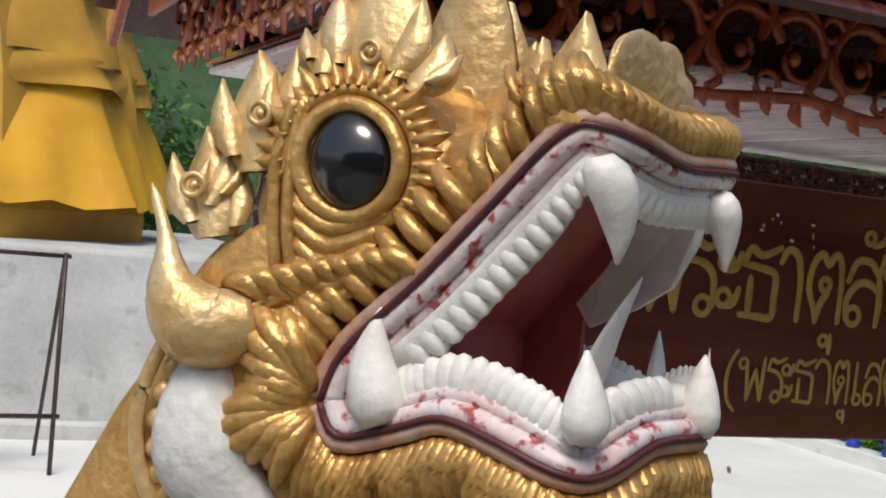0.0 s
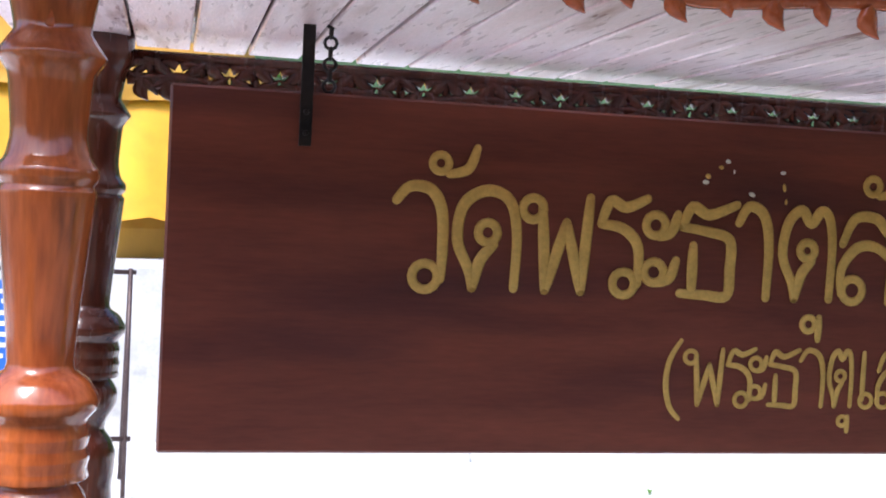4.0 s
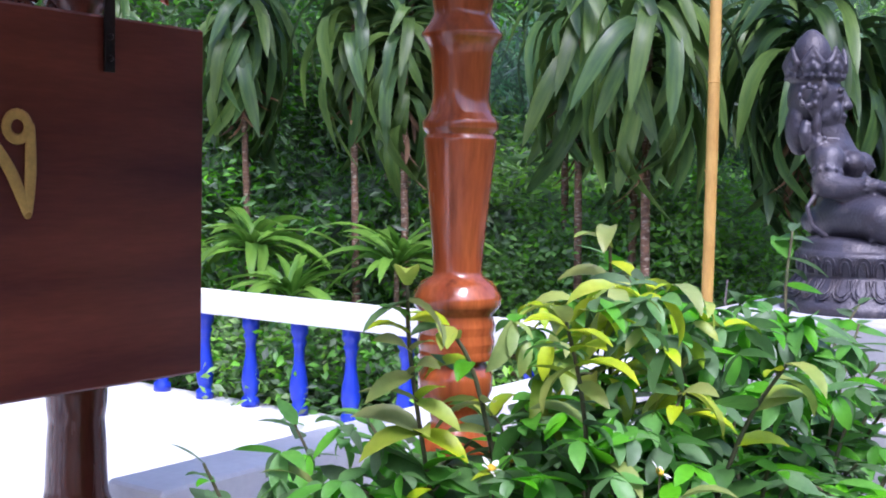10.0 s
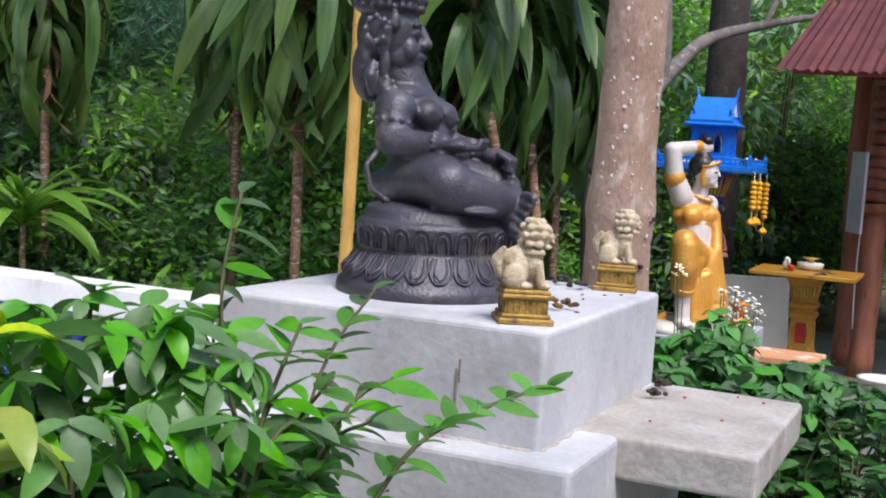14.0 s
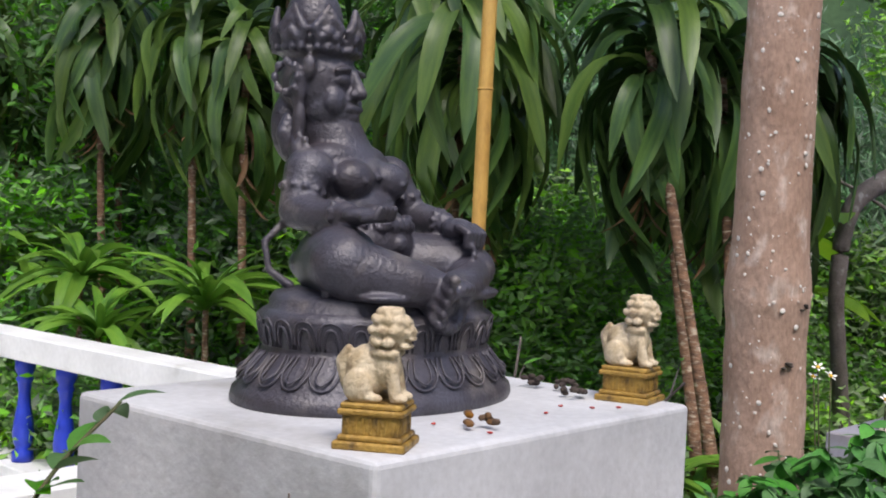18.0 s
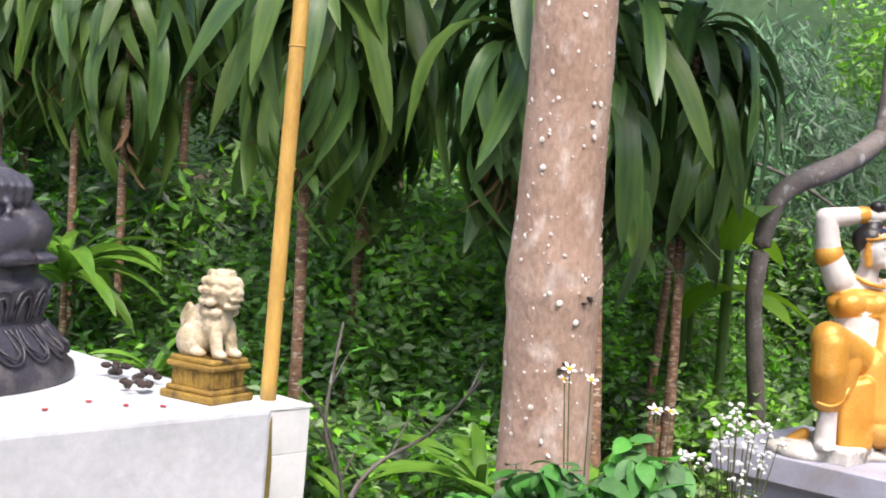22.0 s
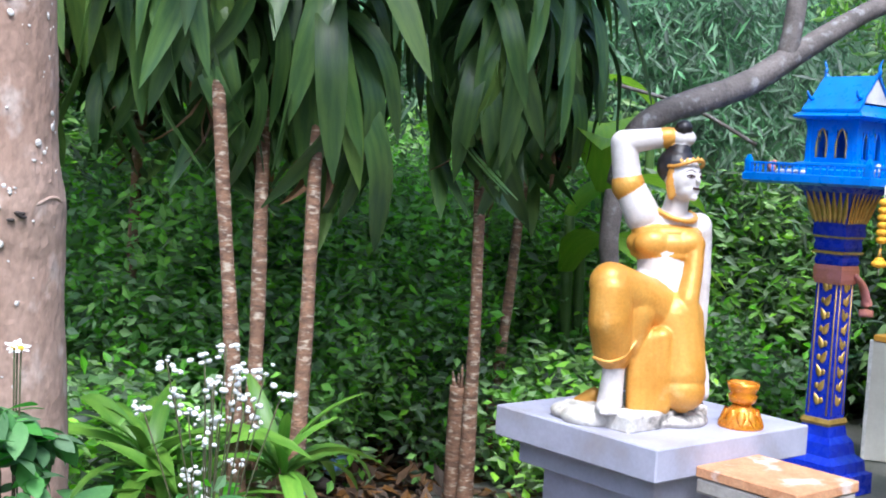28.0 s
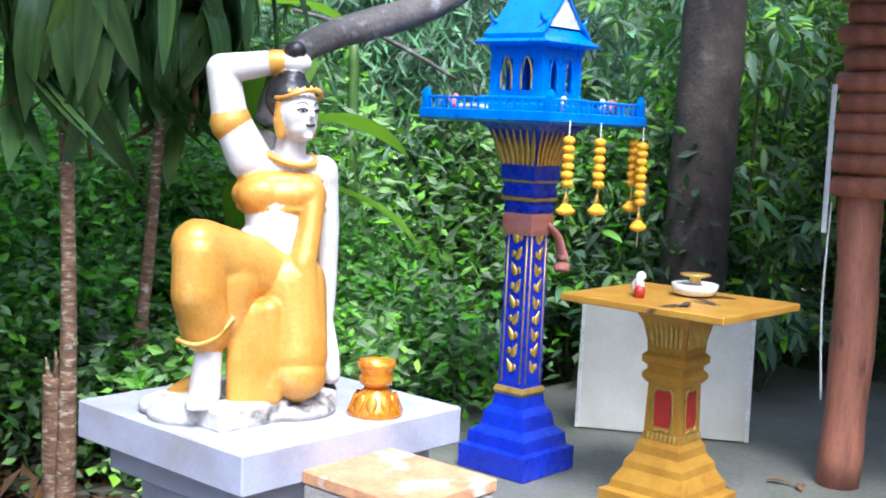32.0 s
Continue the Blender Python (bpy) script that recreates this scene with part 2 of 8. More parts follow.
M_SKIN = material("chalky_white_statue_paint", (0.66, 0.62, 0.60), (0.54, 0.49, 0.46), 0.55, scale=10, bump=0.15, bscale=50, fine=0.06, third=(0.42, 0.35, 0.30), tscale=12, tcut=(0.66, 0.82))
M_WGOLD = material("warm_gold_statue_paint", (0.68, 0.35, 0.065), (0.58, 0.26, 0.035), 0.40, metal=0.22, scale=9, bump=0.2, bscale=60, fine=0.1, third=(0.80, 0.56, 0.24), tscale=6, tcut=(0.62, 0.8))
M_HAIR = material("black_hair_paint", (0.015, 0.012, 0.014), None, 0.4, scale=20, bump=0.3, bscale=60)
M_FACELINE = material("dark_face_line_paint", (0.06, 0.02, 0.02), None, 0.5)
M_ROCKBASE = material("flaking_white_base", (0.64, 0.62, 0.57), (0.48, 0.44, 0.38), 0.7, scale=14, bump=0.6, bscale=40, fine=0.15, third=(0.03, 0.03, 0.03), tscale=10, tcut=(0.52, 0.64))
M_LILAC = material("pale_lilac_grey_paint", (0.43, 0.43, 0.52), (0.35, 0.35, 0.43), 0.6, scale=5, bump=0.12, bscale=40, fine=0.06, third=(0.34, 0.31, 0.31), tscale=5, tcut=(0.54, 0.78))
M_BRICKTOP = material("terracotta_slab", (0.62, 0.33, 0.17), (0.52, 0.24, 0.11), 0.7, scale=14, bump=0.4, bscale=60, fine=0.15, third=(0.72, 0.60, 0.52), tscale=9, tcut=(0.52, 0.66))
M_AMBER = material("orange_gold_lacquer", (0.75, 0.30, 0.015), (0.62, 0.20, 0.01), 0.25, metal=0.4, scale=25, bump=0.15, bscale=60, coat=0.4)
M_TABLEGOLD = material("mustard_gold_paint", (0.52, 0.28, 0.035), (0.42, 0.20, 0.025), 0.4, metal=0.25, scale=8, bump=0.12, bscale=50, fine=0.08, third=(0.30, 0.14, 0.02), tscale=12, tcut=(0.62, 0.8))
M_RED = material("red_panel_paint", (0.42, 0.03, 0.02), (0.32, 0.02, 0.015), 0.45, scale=14)
M_LEAFGOLD = material("bright_gold_ornament", (0.60, 0.40, 0.10), (0.45, 0.28, 0.06), 0.35, metal=0.5, scale=30)
M_MARIGOLD = material("marigold_orange", (0.80, 0.36, 0.01), (0.85, 0.48, 0.02), 0.7, scale=80, bump=0.6, bscale=220, fine=0.15)
M_BOARD = material("stained_white_board", (0.62, 0.61, 0.54), (0.52, 0.50, 0.41), 0.6, scale=4, bump=0.08, bscale=40, fine=0.05, third=(0.38, 0.33, 0.18), tscale=3.5, tcut=(0.58, 0.8))
M_LOG = material("red_brown_log", (0.42, 0.145, 0.075), (0.27, 0.09, 0.05), 0.6, scale=6, stretch=(3, 3, 0.5), bump=0.35, bscale=30, fine=0.2, third=(0.07, 0.03, 0.02), tscale=8, tcut=(0.6, 0.75), vary=0.15)
M_TINROOF = material("dusty_red_tin", (0.30, 0.10, 0.09), (0.22, 0.07, 0.07), 0.55, metal=0.1, scale=3, bump=0.1, bscale=40, fine=0.1)
M_BARK = material("mottled_brown_bark", (0.44, 0.305, 0.235), (0.31, 0.20, 0.145), 0.85, scale=5, stretch=(1, 1, 0.6), bump=0.7, bscale=45, fine=0.2, third=(0.53, 0.43, 0.37), tscale=16, tcut=(0.56, 0.72))
M_BARKDARK = material("dark_wet_bark", (0.075, 0.058, 0.048), (0.04, 0.032, 0.028), 0.85, scale=7, bump=0.8, bscale=35, fine=0.25, third=(0.13, 0.115, 0.10), tscale=8, tcut=(0.6, 0.75))
M_BARKGREY = material("grey_branch_bark", (0.17, 0.145, 0.13), (0.10, 0.085, 0.075), 0.8, scale=10, bump=0.6, bscale=60, fine=0.2, third=(0.28, 0.27, 0.26), tscale=14, tcut=(0.58, 0.7))
M_CANE = material("ringed_cane_bark", (0.25, 0.135, 0.075), (0.11, 0.060, 0.036), 0.8, scale=18, stretch=(1, 1, 3), bump=0.7, bscale=50, fine=0.25, third=(0.46, 0.38, 0.28), tscale=26, tcut=(0.54, 0.68))
M_LICHEN = material("white_lichen", (0.74, 0.70, 0.66), (0.60, 0.56, 0.51), 0.9, scale=60, bump=0.3, bscale=150)
M_POLE = material("yellow_painted_bamboo", (0.58, 0.36, 0.09), (0.46, 0.26, 0.06), 0.5, scale=10, stretch=(2, 2, 0.5), bump=0.2, bscale=50, fine=0.1, third=(0.22, 0.12, 0.04), tscale=9, tcut=(0.6, 0.75))
M_MOSSJAR = material("mossy_yellow_render", (0.30, 0.22, 0.05), (0.16, 0.12, 0.03), 0.85, scale=7, stretch=(2, 2, 0.5), bump=0.5, bscale=40, fine=0.2, third=(0.42, 0.36, 0.16), tscale=5)
M_STRAP = material("dark_green_strap_leaf", (0.046, 0.098, 0.032), (0.090, 0.160, 0.042), 0.40, scale=6, stretch=(8, 1, 1), bump=0.12, bscale=30, fine=0.1, vary=0.35, through_light=0.16, spec=0.5)
# Yellower strap leaf; its lighter colour also stands for daylight on the plants.
M_STRAPLIT = material("lit_yellowish_strap_leaf", (0.090, 0.160, 0.040), (0.14, 0.22, 0.052), 0.40, scale=6, stretch=(8, 1, 1), bump=0.12, bscale=30, fine=0.1, vary=0.35, through_light=0.28, spec=0.5)
M_STRAPLIGHT = material("light_green_strap_leaf", (0.10, 0.235, 0.035), (0.17, 0.32, 0.05), 0.4, scale=6, stretch=(8, 1, 1), bump=0.1, bscale=30, fine=0.1, vary=0.3, through_light=0.3)
M_DEADLEAF = material("dry_brown_leaf", (0.15, 0.085, 0.04), (0.09, 0.05, 0.025), 0.8, scale=10, bump=0.3, bscale=50, fine=0.2, vary=0.4)
M_LEAF = material("mid_green_leaf", (0.100, 0.275, 0.055), (0.155, 0.365, 0.078), 0.42, scale=12, bump=0.1, bscale=60, fine=0.1, vary=0.35, through_light=0.38)
M_YOUNGLEAF = material("yellow_green_leaf", (0.25, 0.40, 0.035), (0.40, 0.47, 0.045), 0.42, scale=12, bump=0.1, bscale=60, fine=0.08, vary=0.25, through_light=0.3)
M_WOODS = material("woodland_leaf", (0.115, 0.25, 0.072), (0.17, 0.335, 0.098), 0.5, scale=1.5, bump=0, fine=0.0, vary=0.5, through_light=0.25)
# The woodland leaf again, sunlight put into a brighter base colour.
M_WOODSLIT = material("sunlit_woodland_leaf", (0.24, 0.45, 0.12), (0.32, 0.52, 0.16), 0.5, scale=1.5, bump=0, fine=0.0, vary=0.4, through_light=0.3)
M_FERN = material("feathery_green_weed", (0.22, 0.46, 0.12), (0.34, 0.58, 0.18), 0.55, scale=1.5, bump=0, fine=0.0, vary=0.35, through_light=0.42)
M_BAMBOOLEAF = material("blue_green_bamboo_leaf", (0.15, 0.27, 0.155), (0.22, 0.36, 0.21), 0.5, scale=1.5, bump=0, fine=0.0, vary=0.4, through_light=0.28)
M_HERB = material("blue_green_herb_leaf", (0.066, 0.19, 0.052), (0.10, 0.245, 0.066), 0.62, scale=12, bump=0.15, bscale=60, fine=0.12, vary=0.3, through_light=0.25)
M_STEM = material("brown_green_twig", (0.10, 0.085, 0.04), (0.07, 0.09, 0.035), 0.8, scale=20, bump=0.3, bscale=80)
M_PETAL = material("white_petal", (0.80, 0.80, 0.76), None, 0.6, scale=30, bump=0)
M_YELLOWEYE = material("yellow_flower_centre", (0.75, 0.45, 0.02), None, 0.7, scale=60, bump=0.4, bscale=200)
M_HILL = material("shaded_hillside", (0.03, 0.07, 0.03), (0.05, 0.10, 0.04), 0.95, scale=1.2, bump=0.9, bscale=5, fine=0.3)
M_STEEL = material("brown_painted_steel", (0.07, 0.045, 0.04), (0.05, 0.03, 0.03), 0.45, metal=0.3, scale=20)
M_SIGNBLUE = material("blue_notice_paint", (0.02, 0.12, 0.55), (0.02, 0.10, 0.46), 0.4, scale=8)
M_PLASTER = material("grey_planter_cement", (0.36, 0.36, 0.37), (0.28, 0.28, 0.29), 0.8, scale=8, bump=0.4, bscale=40)
M_PINK = material("faded_orange_pink_cloth", (0.42, 0.16, 0.08), (0.50, 0.20, 0.22), 0.8, scale=9, bump=0.2, bscale=60)
M_SOOT = material("blackened_litter", (0.03, 0.022, 0.02), (0.06, 0.045, 0.035), 0.9, scale=40, bump=0.5, bscale=90)
M_PLASTIC = material("pale_blue_plastic", (0.20, 0.38, 0.62), (0.42, 0.55, 0.70), 0.35, scale=9)
M_CHINA = material("white_china", (0.72, 0.72, 0.68), None, 0.25, scale=20)
M_BANANA = material("bright_banana_leaf", (0.16, 0.34, 0.025), (0.22, 0.38, 0.03), 0.4, scale=4, stretch=(12, 1, 1), bump=0.25, bscale=14, fine=0.1, vary=0.2, through_light=0.4)


# ---- mesh helpers ----
def frame_from(d, up=(0, 0, 1)):
    d = Vector(d).normalized()
    u = Vector(up)
    if abs(d.dot(u)) > 0.98:
        u = Vector((1, 0, 0))
    s = d.cross(u).normalized()
    return s, d, s.cross(d)


class Mesh:
    """A bmesh that is built up piece by piece; mat is the slot that the next pieces take."""

    def __init__(self):
        self.bm, self.mat, self.late = bmesh.new(), 0, []

    def _done(self, verts, m=None, smooth=False):
        if m is not None:
            bmesh.ops.transform(self.bm, matrix=m, verts=verts)
        for f in {f for v in verts for f in v.link_faces}:
            f.material_index, f.smooth = self.mat, smooth
        return self

    def box(self, size, at, rot=(0, 0, 0), bevel=0.004, seg=1, taper=1.0):
        vs = bmesh.ops.create_cube(self.bm, size=1)["verts"]
        for v in vs:
            if v.co.z > 0 and taper != 1.0:
                v.co.x, v.co.y = v.co.x * taper, v.co.y * taper
        bmesh.ops.transform(self.bm, matrix=Matrix.Diagonal((*size, 1)), verts=vs)
        if bevel:
            es = list({e for v in vs for e in v.link_edges})
            r = bmesh.ops.bevel(self.bm, geom=es, offset=min(bevel, 0.45 * min(size)), segments=seg, affect="EDGES", profile=0.5)
            vs = list({v for f in r["faces"] for v in f.verts} | {v for v in vs if v.is_valid})
        return self._done(vs, pose(*at, *rot))

    def lathe(self, profile, at=(0, 0, 0), rot=(0, 0, 0), seg=24, smooth=True, sx=1.0, sy=1.0, twist=0.0):
        rings = []
        m = pose(*at, *rot)
        for r, z in profile:
            rings.append([self.bm.verts.new(m @ Vector((sx * r * math.cos(2 * math.pi * k / seg + twist), sy * r * math.sin(2 * math.pi * k / seg + twist), z))) for k in range(seg)])
        fs = []
        for a, c in zip(rings, rings[1:]):
            for k in range(seg):
                fs.append(self.bm.faces.new((a[k], a[(k + 1) % seg], c[(k + 1) % seg], c[k])))
        fs.append(self.bm.faces.new(rings[0][::-1]))
        fs.append(self.bm.faces.new(rings[-1]))
        for f in fs:
            f.material_index, f.smooth = self.mat, smooth and len(f.verts) == 4
        return self

    def square(self, profile, at=(0, 0, 0), rz=0.0):
        """A four-sided turned shape: half widths and heights."""
        return self.lathe([(r * math.sqrt(2), z) for r, z in profile], at, (0, 0, rz), seg=4, smooth=False, twist=math.pi / 4)

    def tube(self, pts, radii, seg=8, flat=1.0, smooth=True, up=(0, 0, 1)):
        pts = [Vector(p) for p in pts]
        if not isinstance(radii, (list, tuple)):
            radii = [radii] * len(pts)
        rings = []
        for i, p in enumerate(pts):
            d = pts[min(i + 1, len(pts) - 1)] - pts[max(i - 1, 0)]
            s, _, u = frame_from(d if d.length > 1e-9 else (0, 0, 1), up)
            rings.append([self.bm.verts.new(p + radii[i] * (math.cos(2 * math.pi * k / seg) * s + flat * math.sin(2 * math.pi * k / seg) * u)) for k in range(seg)])
        fs = []
        for a, c in zip(rings, rings[1:]):
            for k in range(seg):
                fs.append(self.bm.faces.new((a[k], c[k], c[(k + 1) % seg], a[(k + 1) % seg])))
        fs.append(self.bm.faces.new(rings[0]))
        fs.append(self.bm.faces.new(rings[-1][::-1]))
        for f in fs:
            f.material_index, f.smooth = self.mat, smooth
        return self

    def ball(self, at, r, rot=(0, 0, 0), div=12):
        if not isinstance(r, (list, tuple)):
            r = (r, r, r)
        m = pose(*at, *rot) @ Matrix.Diagonal((*r, 1))
        rows = max(5, div * 2 // 3)
        top, low = self.bm.verts.new(m @ Vector((0, 0, 1))), self.bm.verts.new(m @ Vector((0, 0, -1)))
        rings = []
        for i in range(1, rows):
            a = math.pi * i / rows
            rings.append([self.bm.verts.new(m @ Vector((math.sin(a) * math.cos(2 * math.pi * k / div), math.sin(a) * math.sin(2 * math.pi * k / div), math.cos(a)))) for k in range(div)])
        fs = []
        for k in range(div):
            h = (k + 1) % div
            fs.append((top, rings[0][k], rings[0][h]))
            fs.append((low, rings[-1][h], rings[-1][k]))
            for p, q in zip(rings, rings[1:]):
                fs.append((p[k], q[k], q[h], p[h]))
        for q in fs:
            f = self.bm.faces.new(q)
            f.material_index, f.smooth = self.mat, True
        return self

    def ring(self, at, big, small, rot=(0, 0, 0), seg=24, flat=1.0):
        m = pose(*at, *rot)
        pts = [m @ Vector((big * math.cos(2 * math.pi * k / seg), big * math.sin(2 * math.pi * k / seg), 0)) for k in range(seg)]
        rings = []
        for k, p in enumerate(pts):
            out = (p - m.translation).normalized()
            ax = m.to_3x3() @ Vector((0, 0, 1))
            rings.append([self.bm.verts.new(p + small * (math.cos(j * math.pi / 3) * out + flat * math.sin(j * math.pi / 3) * ax)) for j in range(6)])
        for k in range(seg):
            a, c = rings[k], rings[(k + 1) % seg]
            for j in range(6):
                f = self.bm.faces.new((a[j], a[(j + 1) % 6], c[(j + 1) % 6], c[j]))
                f.material_index, f.smooth = self.mat, True
        return self

    def flame(self, root, tip, width, thick, face=(0, -1, 0), bend=0.0, ridge=True):
        """A thick pointed leaf ornament from root to tip, its broad side towards face."""
        root, tip = Vector(root), Vector(tip)
        d = tip - root
        n_ = Vector(face).normalized()
        s = d.cross(n_).normalized()
        prof = ((0.0, 0.55), (0.2, 0.95), (0.42, 1.0), (0.65, 0.72), (0.85, 0.34), (1.0, 0.03))
        front, back = [], []
        for t, w in prof:
            c = root + d * t + s * (bend * math.sin(math.pi * t) * d.length)
            row = []
            for q, lift in ((-1, 0.25), (-0.5, 0.85), (0, 1.25 if ridge else 0.9), (0.5, 0.85), (1, 0.25)):
                row.append(self.bm.verts.new(c + s * (q * w * width / 2) + n_ * (thick * lift * (1 - 0.6 * t))))
            front.append(row)
            back.append([self.bm.verts.new(c + s * (q * w * width / 2) - n_ * (thick * 0.25 * (1 - 0.6 * t))) for q in (-1, 1)])
        fs = []
        for i in range(len(prof) - 1):
            for j in range(4):
                fs.append((front[i][j], front[i][j + 1], front[i + 1][j + 1], front[i + 1][j]))
            fs.append((back[i][1], back[i][0], back[i + 1][0], back[i + 1][1]))
            fs.append((back[i][0], front[i][0], front[i + 1][0], back[i + 1][0]))
            fs.append((front[i][4], back[i][1], back[i + 1][1], front[i + 1][4]))
        fs.append((front[-1][0], front[-1][1], front[-1][2], front[-1][3], front[-1][4], back[-1][1], back[-1][0]))
        for q in fs:
            f = self.bm.faces.new(q)
            f.material_index, f.smooth = self.mat, True
        return self

    def join(self, mesh):
        self.late.append(mesh)
        return self

    def data(self, name, mats):
        bmesh.ops.recalc_face_normals(self.bm, faces=self.bm.faces[:])
        for extra in self.late:
            self.bm.from_mesh(extra)
            bpy.data.meshes.remove(extra)
        me = bpy.data.meshes.new(name)
        self.bm.to_mesh(me)
        self.bm.free()
        for m in mats if isinstance(mats, (list, tuple)) else [mats]:
            me.materials.append(m)
        return me


def thing(name, label, category, at=(0, 0, 0), rz=0.0, group="", kind=""):
    ob = new(name)
    ob.matrix_world = pose(*at, 0, 0, rz)
    ob.empty_display_size = 0.1
    return tagged(ob, label, category, group, kind)


def part(name, mesh, mats, parent=None, label="", m=None):
    """Links a Mesh, or mesh data, as one object under a thing or a part."""
    me = mesh.data(name, mats) if isinstance(mesh, Mesh) else mesh
    ob = new(name, me)
    if parent is not None:
        ob.parent = parent
    if m is not None:
        ob.matrix_basis = m
    return tagged(ob, label)


def solo(name, mesh, mats, label, category, at=(0, 0, 0), rz=0.0, group="", kind=""):
    ob = part(name, mesh, mats)
    ob.matrix_world = pose(*at, 0, 0, rz)
    return tagged(ob, label, category, group, kind)


def spline(pts, n=6, closed=False):
    """A smooth line through the points."""
    P = [Vector(p) for p in pts]
    out = []
    k = len(P)
    for i in range(k if closed else k - 1):
        a, b_, c, d = (P[(i + j - 1) % k] if closed else P[min(max(i + j - 1, 0), k - 1)] for j in range(4))
        for s in range(n):
            t = s / n
            out.append(0.5 * ((2 * b_) + (c - a) * t + (2 * a - 5 * b_ + 4 * c - d) * t * t + (3 * b_ - a - 3 * c + d) * t ** 3))
    if not closed:
        out.append(P[-1])
    return out


class Clay:
    """Round masses fused into one modelled surface; each mass gives its material to the skin next to it."""

    def __init__(self):
        self.parts = []

    def ell(self, c, r, rot=(0, 0, 0), mat=0):
        r = (r, r, r) if isinstance(r, (int, float)) else r
        self.parts.append(("e", pose(*c, *rot), Vector(r), mat))
        return self

    def cap(self, a, b_, ra, rb, mat=0):
        self.parts.append(("c", Vector(a), Vector(b_), ra, rb, mat))
        return self

    def limb(self, pts, radii, mat=0):
        for a, b_, r, s in zip(pts, pts[1:], radii, radii[1:]):
            self.cap(a, b_, r, s, mat)
        return self

    def bake(self, voxel=0.01, smooth=4, seedlike=0.0, nscale=20.0):
        bm = bmesh.new()
        for p in self.parts:
            if p[0] == "e":
                vs = bmesh.ops.create_icosphere(bm, subdivisions=3, radius=1)["verts"]
                bmesh.ops.transform(bm, matrix=p[1] @ Matrix.Diagonal((*p[2], 1)), verts=vs)
            else:
                _, a, b_, ra, rb, _ = p
                hb = bmesh.new()
                for p_, r_ in ((a, ra), (b_, rb)):
                    bmesh.ops.create_icosphere(hb, subdivisions=3, radius=r_, matrix=Matrix.Translation(p_))
                pts = [v.co.copy() for v in hb.verts]
                hb.free()
                hb = bmesh.new()
                for q_ in pts:
                    hb.verts.new(q_)
                bmesh.ops.convex_hull(hb, input=hb.verts[:])
                tmp = bpy.data.meshes.new("hull")
                hb.to_mesh(tmp)
                hb.free()
                bm.from_mesh(tmp)
                bpy.data.meshes.remove(tmp)
        me = bpy.data.meshes.new("clay")
        bm.to_mesh(me)
        bm.free()
        ob = new("clay", me)
        rm = ob.modifiers.new("r", "REMESH")
        rm.mode, rm.voxel_size = "VOXEL", voxel
        sm = ob.modifiers.new("s", "SMOOTH")
        sm.iterations, sm.factor = smooth, 0.5
        dg = bpy.context.evaluated_depsgraph_get()
        out = bpy.data.meshes.new_from_object(ob.evaluated_get(dg))
        bpy.data.objects.remove(ob)
        bpy.data.meshes.remove(me)
        nf = len(out.polygons)
        co = np.zeros(nf * 3)
        out.polygons.foreach_get("center", co)
        co = co.reshape(-1, 3)
        best, which = np.full(nf, 1e9), np.full(nf, self.parts[0][-1], dtype=np.int32)
        for p in self.parts if len({p[-1] for p in self.parts}) > 1 else []:
            if p[0] == "e":
                inv = np.array(p[1].inverted())
                q = (co @ inv[:3, :3].T + inv[:3, 3]) / np.array(p[2])
                d = (np.linalg.norm(q, axis=1) - 1) * min(p[2])
            else:
                a, ab = np.array(p[1]), np.array(p[2] - p[1])
                t = np.clip(((co - a) @ ab) / max(ab @ ab, 1e-9), 0, 1)
                d = np.linalg.norm(co - a - t[:, None] * ab, axis=1) - (p[3] + t * (p[4] - p[3]))
            near = d < best
            best[near], which[near] = d[near], p[-1]
        out.polygons.foreach_set("material_index", which)
        out.polygons.foreach_set("use_smooth", np.ones(nf, dtype=bool))
        return out


def sheet_mesh(name, verts, faces, mat, smooth=True):
    me = bpy.data.meshes.new(name)
    me.from_pydata([tuple(v) for v in verts], [], faces)
    me.materials.append(mat)
    me.polygons.foreach_set("use_smooth", np.full(len(me.polygons), smooth))
    me.update()
    return me


def strap_leaf(length, width, rise, droop, fold=0.25, segs=8, twist=0.0, mat=None, wave=0.0):
    """A blade that leaves the origin along +y, rises, then arches over and hangs; folded along its middle."""
    vs, fs = [], []
    p, ang = Vector((0, 0, 0)), rise
    step = length / segs
    for i in range(segs + 1):
        t = i / segs
        w = width / 2 * (min(1.0, 0.35 + 2.6 * t) * (1 - max(0.0, (t - 0.55) / 0.45) ** 2.2) + 0.02)
        up = Vector((0, -math.sin(ang), math.cos(ang)))
        tw = twist * t
        sx = Vector((math.cos(tw), 0, math.sin(tw)))
        vs += [p - sx * w + up * (fold * w + wave * width * math.sin(9 * t)), p.copy(), p + sx * w + up * (fold * w - wave * width * math.sin(8 * t + 1))]
        p = p + Vector((0, math.cos(ang), math.sin(ang))) * step
        ang = max(-1.5, ang - droop / segs * (1.6 - 1.1 * t))
    for i in range(segs):
        a = 3 * i
        fs += [(a, a + 1, a + 4, a + 3), (a + 1, a + 2, a + 5, a + 4)]
    return sheet_mesh("leaf", vs, fs, mat)


def aim(at, bearing, pitch=0.0, roll=0.0, s=1.0):
    """Places something that grows along +y so that it grows towards a compass bearing."""
    return pose(*at, 0, 0, -bearing) @ pose(0, 0, 0, pitch, roll, 0) @ Matrix.Scale(s, 4)


